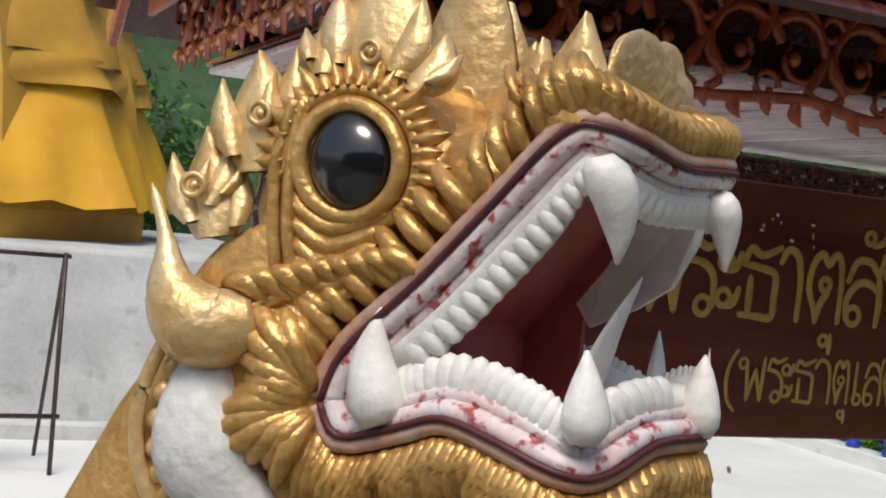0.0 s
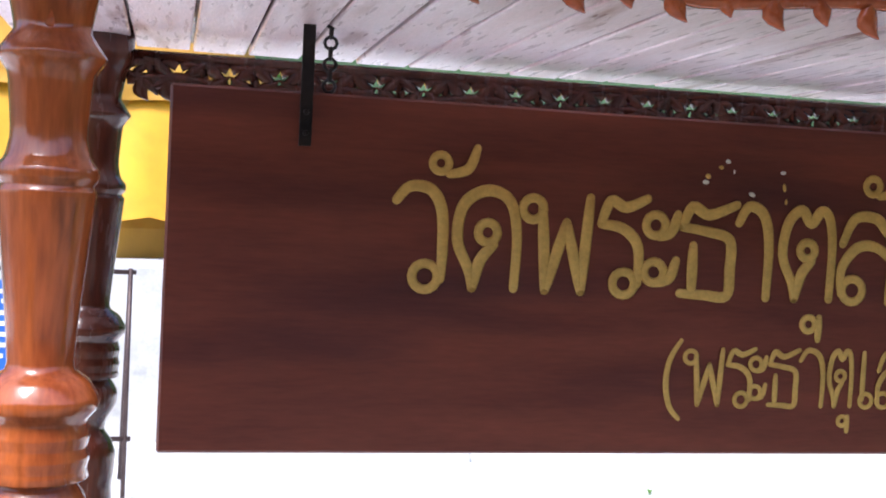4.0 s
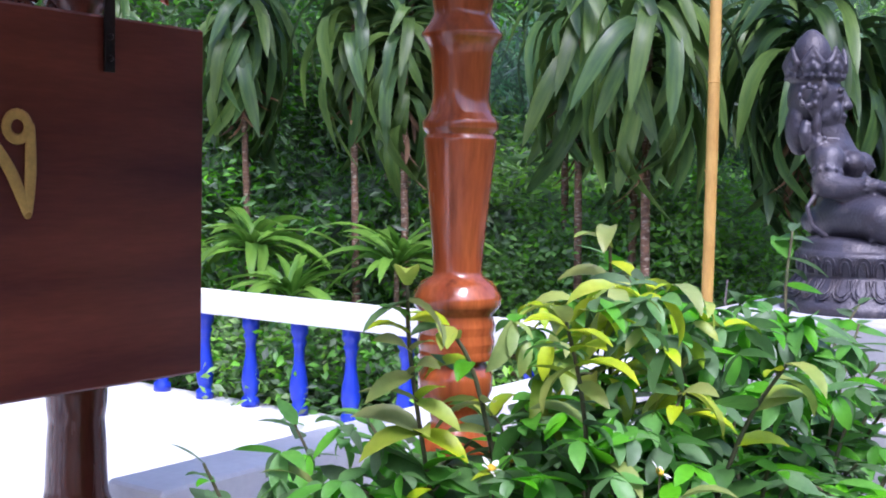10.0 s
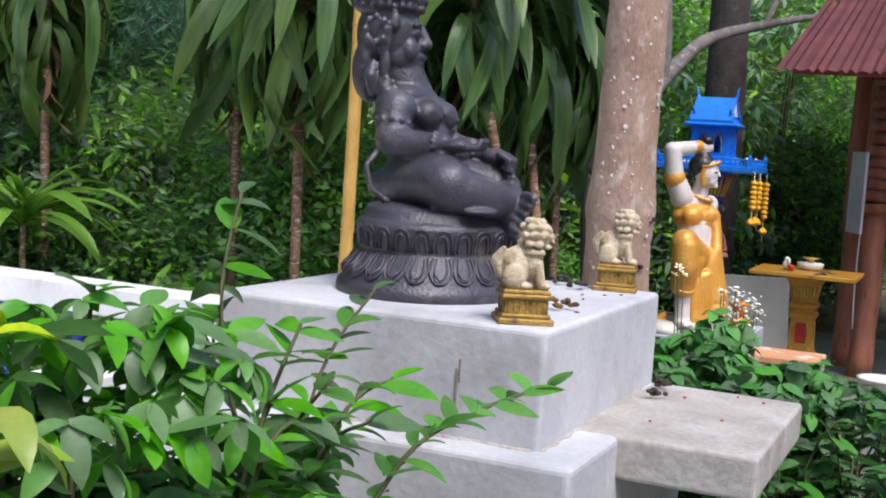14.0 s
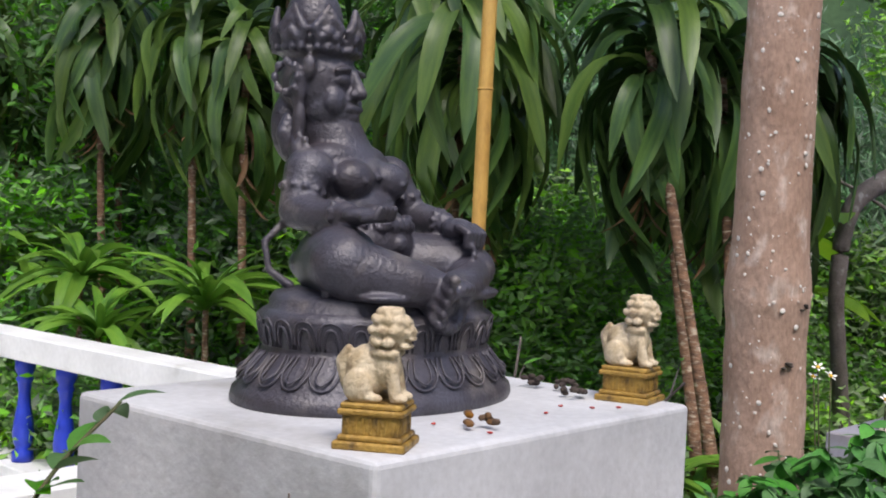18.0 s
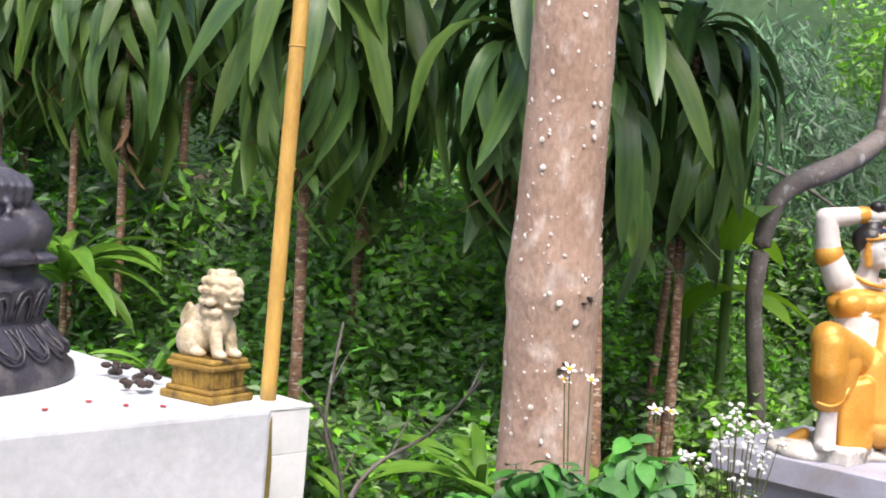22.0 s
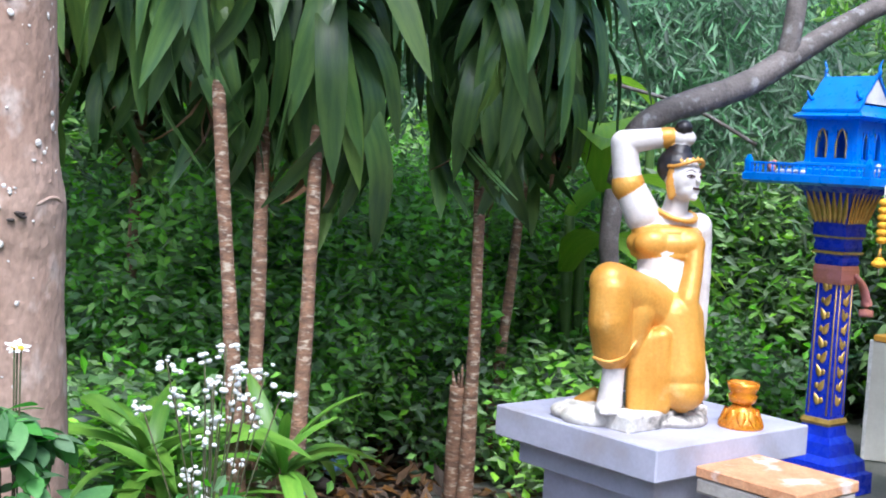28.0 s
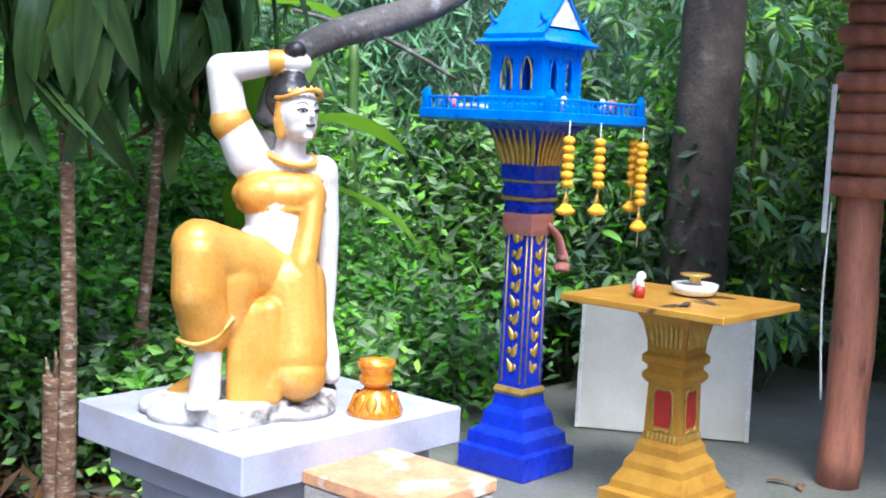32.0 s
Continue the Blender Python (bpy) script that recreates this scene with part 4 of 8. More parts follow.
# brush strokes of the Thai letters in a cell one high: lines of points, and loops as (x, y, radius)
GLYPHS = {
    "wo": ([[(0, 0.86), (0.25, 1.0), (0.65, 0.98), (0.88, 0.78), (0.92, 0.4), (0.90, 0.1)]], [(0.60, 0.12, 0.13)]),
    "do": ([[(0.95, 0.03), (0.97, 0.55), (0.85, 0.9), (0.5, 1.0), (0.14, 0.85), (0.06, 0.5), (0.25, 0.2), (0.31, 0.02)], [(0.31, 0.02), (0.42, 0.3), (0.62, 0.46)]], [(0.52, 0.58, 0.10)]),
    "pho": ([[(0.26, 0.86), (0.30, 0.5), (0.34, 0.02)], [(0.34, 0.02), (0.62, 0.72)], [(0.62, 0.72), (0.86, 0.02)], [(0.86, 0.02), (0.95, 0.98)]], [(0.13, 0.84, 0.11)]),
    "ro": ([[(0.04, 0.72), (0.22, 0.96), (0.55, 0.90), (0.98, 1.0)], [(0.04, 0.72), (0.5, 0.68), (0.82, 0.5), (0.84, 0.12)]], [(0.55, 0.12, 0.12)]),
    "a": ([[(0.45, 0.62), (0.8, 0.68), (0.98, 0.86)], [(0.45, 0.14), (0.8, 0.2), (0.98, 0.38)]], [(0.32, 0.74, 0.11), (0.32, 0.25, 0.11)]),
    "tho": ([[(0.04, 0.74), (0.2, 0.96), (0.5, 0.88), (0.98, 1.0)], [(0.04, 0.74), (0.5, 0.70), (0.88, 0.62), (0.90, 0.3), (0.86, 0.03), (0.45, 0.03), (0.04, 0.04)], [(0.24, 0.05), (0.24, 0.55)]], []),
    "aa": ([[(0.04, 0.82), (0.28, 1.0), (0.66, 0.92), (0.82, 0.6), (0.80, 0.02)]], []),
    "to": ([[(0.95, 0.03), (0.97, 0.6), (0.90, 0.92), (0.74, 1.0), (0.56, 0.86), (0.38, 1.0), (0.14, 0.86), (0.05, 0.5), (0.24, 0.2), (0.30, 0.02)], [(0.30, 0.02), (0.42, 0.3), (0.60, 0.44)]], [(0.51, 0.56, 0.09)]),
    "so": ([[(0.05, 0.66), (0.25, 0.95), (0.62, 0.96), (0.86, 0.80), (0.98, 1.08)], [(0.86, 0.80), (0.92, 0.4), (0.88, 0.02)], [(0.06, 0.1), (0.05, 0.38), (0.3, 0.62), (0.62, 0.64), (0.9, 0.5)]], [(0.25, 0.14, 0.13)]),
    "no": ([[(0.27, 0.86), (0.30, 0.45), (0.32, 0.02)], [(0.32, 0.02), (0.5, 0.2), (0.72, 0.32)], [(0.86, 0.98), (0.86, 0.2)]], [(0.14, 0.84, 0.11), (0.84, 0.15, 0.12)]),
    "po": ([[(0.30, 0.86), (0.31, 0.5), (0.24, 0.05), (0.55, 0.05), (0.88, 0.05), (0.92, 0.5), (0.92, 1.32)]], [(0.15, 0.84, 0.11)]),
    "e": ([[(0.30, 0.98), (0.26, 0.5), (0.26, 0.15)]], [(0.56, 0.13, 0.12)]),
    "ho": ([[(0.24, 0.86), (0.26, 0.45), (0.28, 0.02)], [(0.30, 0.15), (0.5, 0.45), (0.85, 0.68)], [(0.52, 0.48), (0.82, 0.36), (0.90, 0.02)]], [(0.12, 0.84, 0.11), (0.74, 0.84, 0.10)]),
    "yo": ([[(0.12, 0.82), (0.3, 0.62), (0.5, 0.58)], [(0.4, 0.57), (0.10, 0.45), (0.12, 0.14), (0.5, 0.02), (0.88, 0.12), (0.93, 0.95)]], [(0.30, 0.82, 0.11)]),
    "ngo": ([[(0.90, 0.84), (0.90, 0.4), (0.84, 0.02)], [(0.84, 0.02), (0.5, 0.4), (0.06, 0.72)]], [(0.62, 0.84, 0.12)]),
    "jo": ([[(0.1, 0.9), (0.6, 1.0), (0.92, 0.8), (0.90, 0.2), (0.6, 0.02), (0.3, 0.12)], [(0.3, 0.12), (0.4, 0.5)]], [(0.32, 0.58, 0.09)]),
    "open": ([[(0.95, 1.12), (0.35, 0.8), (0.15, 0.4), (0.4, 0.0), (0.98, -0.22)]], []),
    "shut": ([[(0.1, 1.18), (0.75, 0.8), (0.9, 0.45), (0.6, 0.0), (0.1, -0.25)]], []),
    "mai_han": ([[(0.45, 0.0), (0.8, 0.1), (0.95, 0.42)]], [(0.28, 0.16, 0.13)]),
    "mai_ek": ([[(0.5, 0.35), (0.52, 0.0)]], []),
    "sara_i": ([[(0.0, 0.0), (0.3, 0.30), (0.8, 0.05), (0.0, 0.02)], [(0.9, 0.0), (0.95, 0.42)]], []),
    "sara_u": ([[(0.75, 0.1), (0.74, -0.22)]], [(0.45, 0.0, 0.10)]),
    "mai_tai": ([[(0.0, 0.0), (0.3, 0.2), (0.6, 0.02), (0.95, 0.1)], [(0.2, 0.25), (0.6, 0.33), (1.0, 0.5)]], []),
}


def letter(kind, x0, x1, z0, size, brush):
    m = Mesh()
    w = x1 - x0
    lines, loops = GLYPHS[kind]
    for line in lines:
        pts = spline([(x0 + p[0] * w, 0, z0 + p[1] * size) for p in line], 5)
        k = len(pts)
        m.tube(pts, [brush * (0.82 + 0.25 * math.sin(math.pi * i / (k - 1))) for i in range(k)], 8, flat=0.22, up=(0, 1, 0))
        for p in (pts[0], pts[-1]):
            m.ball(p, (brush * 0.82, brush * 0.2, brush * 0.82), div=8)
    for x, y, r in loops:
        m.ring((x0 + x * w, 0, z0 + y * size), r * size, brush * 0.85, (90, 0, 0), seg=16, flat=0.22)
    part("letter", m, M_SIGNGOLD, sign, m=pose(-2.42, -0.002, -1.105))


BIG = (("wo", 1.475, 1.580), ("do", 1.593, 1.728), ("pho", 1.737, 1.884), ("ro", 1.898, 2.003), ("a", 1.998, 2.071), ("tho", 2.076, 2.204), ("aa", 2.204, 2.295), ("to", 2.305, 2.431),
       ("so", 2.445, 2.584), ("no", 2.584, 2.744), ("po", 2.733, 2.892), ("aa", 2.898, 2.979), ("e", 2.991, 3.05), ("ho", 3.03, 3.181), ("yo", 3.188, 3.299), ("ngo", 3.307, 3.402))
for kind, x0, x1 in BIG:
    letter(kind, x0, x1, 1.434, 0.186 + 0.014 * min(1.0, max(0.0, (2.7 - x0) / 0.8)), 0.0115)
letter("mai_han", 1.53, 1.64, 1.662, 0.13, 0.010)
letter("mai_han", 2.49, 2.59, 1.665, 0.13, 0.010)
letter("mai_ek", 2.80, 2.84, 1.665, 0.12, 0.011)
letter("sara_i", 3.07, 3.18, 1.645, 0.12, 0.010)
letter("sara_u", 2.345, 2.425, 1.385, 0.15, 0.0085)
SMALL = (("open", 2.055, 2.093), ("pho", 2.103, 2.191), ("ro", 2.196, 2.262), ("a", 2.252, 2.288), ("tho", 2.293, 2.365), ("aa", 2.365, 2.434), ("to", 2.434, 2.492), ("e", 2.51, 2.54), ("so", 2.552, 2.619),
         ("do", 2.625, 2.694), ("jo", 2.701, 2.765), ("shut", 2.785, 2.824))
for kind, x0, x1 in SMALL:
    letter(kind, x0, x1, 1.207, 0.122, 0.0062)
letter("sara_u", 2.455, 2.495, 1.178, 0.10, 0.006)
letter("mai_tai", 2.63, 2.70, 1.348, 0.06, 0.006)
# chipped gold flecks near the top edge
for k in range(16):
    cx, cz = random.choice(((2.20, 1.70), (2.60, 1.71), (2.30, 1.67), (2.95, 1.70), (2.10, 1.66)))
    part("paint_fleck", Mesh().ball((random.gauss(cx, 0.025), -0.001, random.gauss(cz, 0.018)), (random.uniform(0.003, 0.010), 0.0015, random.uniform(0.002, 0.007)), (0, random.uniform(0, 90), 0), div=6), M_SIGNGOLD if k % 2 else M_TEETH, sign,
         m=pose(-2.42, 0, -1.105))

# ---- shrine pedestal with its offering slab ----
ped = thing("shrine_pedestal", "stepped pedestal in rough grey-white cement paint", "pedestal", (5.638, 1.735, 0))
part("main_block", Mesh().box((0.90, 0.77, 0.26), (0, 0, 1.032), bevel=0.012, seg=3), M_GREYPAINT, ped)
part("base_block", Mesh().box((0.99, 0.865, 1.02), (-0.045, -0.048, 0.412), bevel=0.014, seg=3), M_GREYPAINT, ped)
part("offering_slab", Mesh().box((0.66, 0.385, 0.095), (0.112, -0.580, 0.8775), bevel=0.010, seg=3), M_SLAB, ped, "projecting grey cement offering slab")
# plaster crumbs, drips and a run of rust on the paint
for x, z, w, h in ((-0.453, 1.02, 0.006, 0.09), (-0.453, 1.06, 0.004, 0.05)):
    part("rust_run", Mesh().box((0.003, w, h), (x + 0.002, -0.20 + 3 * (w - 0.006), z), bevel=0.001), M_STAIN, ped, "dark rust run on the cement")
crumb = Mesh()
for k in range(46):
    t = k / 45
    crumb.ball((-0.452, -0.36 + 0.70 * t, 0.922), (0.008 + 0.006 * math.sin(7 * k), 0.014, 0.004 + 0.003 * math.sin(3.1 * k)), div=6)
    crumb.ball((-0.43 + 0.75 * t, -0.388, 0.922), (0.014, 0.007 + 0.005 * math.sin(5 * k), 0.004), div=6)
part("mortar_line", crumb, M_SLAB, ped, "crumbling mortar along the step")

nb = thing("cement_newel", "rough brown-grey cement newel beside the path", "newel", (5.80, 0.44, -0.05))
part("shaft", Mesh().box((0.40, 0.36, 1.0), (0, 0, 0.5), bevel=0.012, seg=2), M_SLAB, nb)
part("cap", Mesh().box((0.50, 0.46, 0.08), (0, 0, 1.04), bevel=0.014, seg=3), M_SLAB, nb)

# ---- second pedestal ----
wp = thing("statue_pedestal", "stepped pale lilac-grey painted pedestal", "pedestal", (10.09, 2.15, -0.04))
part("top_slab", Mesh().box((0.91, 0.82, 0.12), (0.05, 0.012, 0.495), bevel=0.005), M_LILAC, wp)
part("under_slab", Mesh().box((0.76, 0.69, 0.10), (0.05, 0.01, 0.386), bevel=0.004), M_LILAC, wp)
part("neck", Mesh().box((0.62, 0.56, 0.27), (0.05, 0, 0.206), bevel=0.004), M_LILAC, wp)
part("foot", Mesh().box((0.74, 0.68, 0.06), (0.05, 0, 0.043), bevel=0.004), M_LILAC, wp)
part("base", Mesh().box((0.88, 0.82, 0.035), (0.05, 0, -0.003), bevel=0.004), M_LILAC, wp)
part("terracotta_shelf", Mesh().box((0.37, 0.42, 0.04), (-0.005, -0.61, 0.457), bevel=0.005), M_BRICKTOP, wp, "terracotta tile shelf on a cement bracket")
part("shelf_bracket", Mesh().box((0.362, 0.412, 0.058), (-0.005, -0.608, 0.407), bevel=0.010, seg=2), M_SLAB, wp, "stained cement bracket")

# ---- blue spirit house ----
sh = thing("spirit_house", "bright blue Thai spirit house on a deep blue pillar", "spirit house", (11.74, 2.395, -0.05))
part("foot", Mesh().square([(0.18, 0), (0.18, 0.10), (0.155, 0.11), (0.15, 0.16), (0.115, 0.19), (0.105, 0.25), (0.082, 0.28), (0.074, 0.33)]), M_DEEPBLUE, sh, "stepped deep blue foot")
part("gold_collar", Mesh().square([(0.074, 0.33), (0.082, 0.345), (0.074, 0.365)]), M_LEAFGOLD, sh)
part("shaft", Mesh().square([(0.066, 0.36), (0.063, 0.95), (0.068, 1.0)]), M_DEEPBLUE, sh, "deep blue square shaft")
for k in range(4):
    a = k * 90
    m = pose(0, 0, 0, 0, 0, a)
    part("gold_trim", Mesh().tube([(-0.05, -0.067, 0.38), (-0.05, -0.064, 0.94)], 0.004, 5).tube([(0.05, -0.067, 0.38), (0.05, -0.064, 0.94)], 0.004, 5), M_LEAFGOLD, sh, m=m)
    orn = Mesh()
    for j in range(9):
        z = 0.42 + 0.06 * j
        s = 1 if j % 2 else -1
        orn.flame((0, -0.067, z), (s * 0.026, -0.067, z + 0.05), 0.030, 0.006)
        orn.ball((-s * 0.016, -0.068, z + 0.02), (0.012, 0.005, 0.014), div=6)
    part("gold_ornament", orn, M_LEAFGOLD, sh, "gilded leaf scroll", m=m)
part("capital", Mesh().square([(0.068, 1.0), (0.078, 1.03), (0.072, 1.05), (0.084, 1.10), (0.078, 1.13), (0.09, 1.16), (0.088, 1.20), (0.10, 1.28), (0.135, 1.37), (0.17, 1.40)]), M_DEEPBLUE, sh)
for k in range(4):
    for j in range(7):
        q = -0.105 + 0.035 * j
        a = pose(0, 0, 0, 0, 0, 90 * k)
        part("gold_leaf", Mesh().flame(a @ Vector((q * 0.7, -0.092, 1.22)), a @ Vector((q * 1.1, -0.142, 1.39)), 0.03, 0.006, face=a @ Vector((0, -1, 0.3))), M_LEAFGOLD, sh, "dull gold lotus fluting")
for z in (1.065, 1.145):
    part("gold_collar", Mesh().square([(0.084, z), (0.09, z + 0.008), (0.084, z + 0.016)]), M_LEAFGOLD, sh)
part("platform", Mesh().square([(0.31, 1.40), (0.345, 1.415), (0.345, 1.455), (0.335, 1.46)]), M_SKYBLUE, sh, "bright blue platform")
for k in range(4):
    m = pose(0, 0, 0, 0, 0, 90 * k)
    rail = part("railing", Mesh().box((0.66, 0.014, 0.012), (0, -0.325, 1.515), bevel=0.003), M_SKYBLUE, sh, m=m)
    for j in range(17):
        part("baluster", Mesh().lathe([(0.007, 0), (0.004, 0.012), (0.008, 0.026), (0.004, 0.04), (0.007, 0.052)], (-0.30 + 0.0375 * j, -0.325, 1.459), seg=6), M_SKYBLUE, rail)
    part("corner_post", Mesh().square([(0.014, 1.455), (0.014, 1.53), (0.006, 1.56)], (0.325, -0.325, 0)), M_SKYBLUE, sh, m=m)
part("house_step", Mesh().square([(0.19, 1.455), (0.19, 1.49), (0.17, 1.50), (0.17, 1.53), (0.155, 1.535)]), M_SKYBLUE, sh)
hw = 0.125
for k in range(4):
    m = pose(0, 0, 0, 0, 0, 90 * k)
    w = part("wall", Mesh().box((2 * hw, 0.014, 0.05), (0, -hw, 1.755), bevel=0.001), M_SKYBLUE, sh, m=m)
    part("sill", Mesh().box((2 * hw, 0.016, 0.03), (0, -hw, 1.548), bevel=0.001), M_SKYBLUE, w)
    for x0, x1 in ((-hw, -0.082), (-0.024, 0.024), (0.082, hw)):
        part("pier", Mesh().box((x1 - x0, 0.014, 0.17), ((x0 + x1) / 2, -hw, 1.647), bevel=0.001), M_SKYBLUE, w)
    for x in (-0.053, 0.053):
        part("window_frame", Mesh().tube(spline([(x - 0.026, -hw - 0.009, 1.565), (x - 0.026, -hw - 0.009, 1.66), (x, -hw - 0.009, 1.728), (x + 0.026, -hw - 0.009, 1.66), (x + 0.026, -hw - 0.009, 1.565)], 4), 0.0045, 5), M_LEAFGOLD if k % 2 else M_SKYBLUE, w)
        part("spandrel", Mesh().box((0.062, 0.010, 0.020), (x, -hw, 1.728), bevel=0.001), M_SKYBLUE, w)
    part("corner_column", Mesh().square([(0.016, 1.535), (0.013, 1.55), (0.012, 1.74), (0.02, 1.78)], (hw, -hw, 0)), M_SKYBLUE, sh, m=m)
part("inner_floor", Mesh().box((0.24, 0.24, 0.01), (0, 0, 1.54)), M_SKYBLUE, sh)
part("eave", Mesh().square([(0.12, 1.775), (0.185, 1.79), (0.19, 1.80), (0.155, 1.83), (0.13, 1.87)]), M_SKYBLUE, sh, "bright blue flared eave")
ro = Mesh()
for s in (-1, 1):
    for z0, y0, z1, y1, hw_ in ((1.84, 0.17, 1.905, 0.115, 0.155), (1.895, 0.12, 2.04, 0.012, 0.145)):
        vs = [ro.bm.verts.new(p) for p in ((-hw_, s * y0, z0), (hw_, s * y0, z0), (hw_, s * y1, z1), (-hw_, s * y1, z1), (-hw_, s * y0, z0 - 0.018), (hw_, s * y0, z0 - 0.018), (hw_, s * y1, z1 - 0.018), (-hw_, s * y1, z1 - 0.018))]
        for q in ((0, 1, 2, 3), (7, 6, 5, 4), (0, 4, 5, 1), (1, 5, 6, 2), (2, 6, 7, 3), (3, 7, 4, 0)):
            ro.bm.faces.new([vs[i] for i in q])
part("roof", ro, M_SKYBLUE, sh, "bright blue two-tier gable roof", m=pose(0, 0, 0, 0, 0, 90))
for x in (-0.13, 0.13):
    gm = Mesh()
    v = [gm.bm.verts.new(p) for p in ((x - 0.006, -0.12, 1.88), (x - 0.006, 0.12, 1.88), (x - 0.006, 0, 2.03), (x + 0.006, -0.12, 1.88), (x + 0.006, 0.12, 1.88), (x + 0.006, 0, 2.03))]
    for q in ((0, 1, 2), (5, 4, 3), (0, 3, 4, 1), (1, 4, 5, 2), (2, 5, 3, 0)):
        gm.bm.faces.new([v[i] for i in q])
    for s in (-1, 1):
        gm.flame((x, s * 0.06, 1.90), (x, 0, 2.0), 0.05, 0.008, face=(math.copysign(1, x), 0, 0))
    part("gable", gm, M_SKYBLUE if x > 0 else M_SCALEGREY, sh, m=pose(0, 0, 0, 0, 0, 90))
    fin = Mesh().tube(spline([(x, 0, 2.03), (x * 1.12, 0, 2.06), (x * 1.10, 0, 2.09), (x * 1.2, 0, 2.13)], 4), [0.014 - 0.0009 * i for i in range(13)], 6)
    for s in (-1, 1):
        part("eave_finial", Mesh().tube(spline([(x, s * 0.12, 1.90), (x, s * 0.15, 1.91), (x * 1.03, s * 0.165, 1.945)], 3), [0.010, 0.010, 0.009, 0.008, 0.007, 0.005, 0.003], 6), M_SKYBLUE, sh, m=pose(0, 0, 0, 0, 0, 90))
    part("finial", fin, M_SKYBLUE, sh, m=pose(0, 0, 0, 0, 0, 90))
cl = Mesh()
cl.square([(0.070, 0.93), (0.077, 0.95), (0.079, 0.99), (0.074, 1.01)])
cl.tube(spline([(0.04, -0.08, 0.97), (0.08, -0.10, 0.93), (0.11, -0.11, 0.86), (0.10, -0.12, 0.80)], 4), [0.022 + 0.0012 * i for i in range(13)], 8, flat=0.5)
part("tied_cloth", cl, M_PINK, sh, "faded pink-orange cloth tied round the pillar")

# heights of the shaft, the capital and the house as they stand
for ob in sh.children_recursive:
    if ob.data:
        for v in ob.data.vertices:
            z = v.co.z
            v.co.z = z if z < 0.36 else 0.36 + (z - 0.36) * 1.17 if z < 1.0 else 1.11 + (z - 1.0) * 0.975 if z < 1.4 else 1.50 + (z - 1.4) * 0.84

# offerings on the platform and marigold garlands hanging from its edge
def garland(at, n_, label):
    g_ = thing("marigold_garland", label, "garland", at, group="garlands on the spirit house")
    part("cord", Mesh().tube([(0, 0, 0.02), (0, 0.0, -0.05 * n_ - 0.09)], 0.0022, 5), M_CHINA, g_)
    fl = Mesh().ball((0, 0, 0), (0.026, 0.026, 0.019), div=10).data("flower", M_MARIGOLD)
    for k in range(n_):
        part("flower", fl, None, g_, m=pose(0.003 * math.sin(k * 3), 0, -0.06 - 0.034 * k, 0, 4 * math.sin(k), 40 * k))
    z = -0.06 - 0.034 * n_
    for s in (-1, 0, 1):
        part("tassel_cord", Mesh().tube([(0, 0, z), (s * 0.02, 0, z - 0.06)], 0.002, 5), M_MARIGOLD, g_)
    part("tassel", Mesh().ball((0, 0, z - 0.075), (0.048, 0.034, 0.019), div=10).ball((0, 0, z - 0.062), (0.03, 0.024, 0.018), div=8), M_MARIGOLD, g_)


garland((11.52, 2.045, 1.45), 6, "orange marigold garland hanging from the platform edge")
garland((11.73, 2.04, 1.445), 6, "orange marigold garland hanging from the platform edge")
garland((12.06, 2.045, 1.435), 8, "long orange marigold garland hanging from the platform corner")
garland((12.10, 2.115, 1.445), 6, "orange marigold garland hanging from the platform corner")
for i, (x, y) in enumerate(((11.40, 2.55), (11.46, 2.02), (11.80, 2.01), (11.90, 2.08), (11.86, 2.30), (11.72, 2.00))):
    o = Mesh().ball((0, 0, 0.022), (0.022, 0.018, 0.022), div=8).ball((0.01, -0.004, 0.052), 0.013, div=8).ball((-0.018, 0, 0.036), (0.014, 0.010, 0.02), div=6)
    solo("offering_figurine", o, M_CHINA if i % 2 else M_PINK, "tiny painted offering figure on the blue platform", "figurine", (x + 0.10, y + 0.095, 1.501), 40 * i, group="offerings on the platform")
solo("offering_tray", Mesh().box((0.16, 0.05, 0.02), (0, 0, 0.01), bevel=0.006), M_CHINA, "small white tray on the blue platform", "tray", (11.47, 2.515, 1.501), 80)

# ---- gold offering table ----
gt = thing("offering_table", "mustard gold offering table on a fluted pedestal", "table", (11.80, 1.665, -0.05))
part("tabletop", Mesh().box((0.62, 0.72, 0.03), (0, 0, 0.825), bevel=0.004), M_TABLEGOLD, gt)
part("base", Mesh().square([(0.20, 0), (0.20, 0.06), (0.17, 0.07), (0.165, 0.10), (0.135, 0.15), (0.13, 0.18), (0.105, 0.215), (0.10, 0.25), (0.086, 0.27), (0.082, 0.30)]), M_TABLEGOLD, gt)
part("shaft", Mesh().square([(0.08, 0.30), (0.075, 0.50)]), M_TABLEGOLD, gt)
part("capital", Mesh().square([(0.08, 0.50), (0.095, 0.52), (0.095, 0.54), (0.08, 0.555), (0.082, 0.57), (0.098, 0.585), (0.098, 0.61), (0.083, 0.625), (0.085, 0.67), (0.10, 0.74), (0.135, 0.81)]), M_TABLEGOLD, gt)
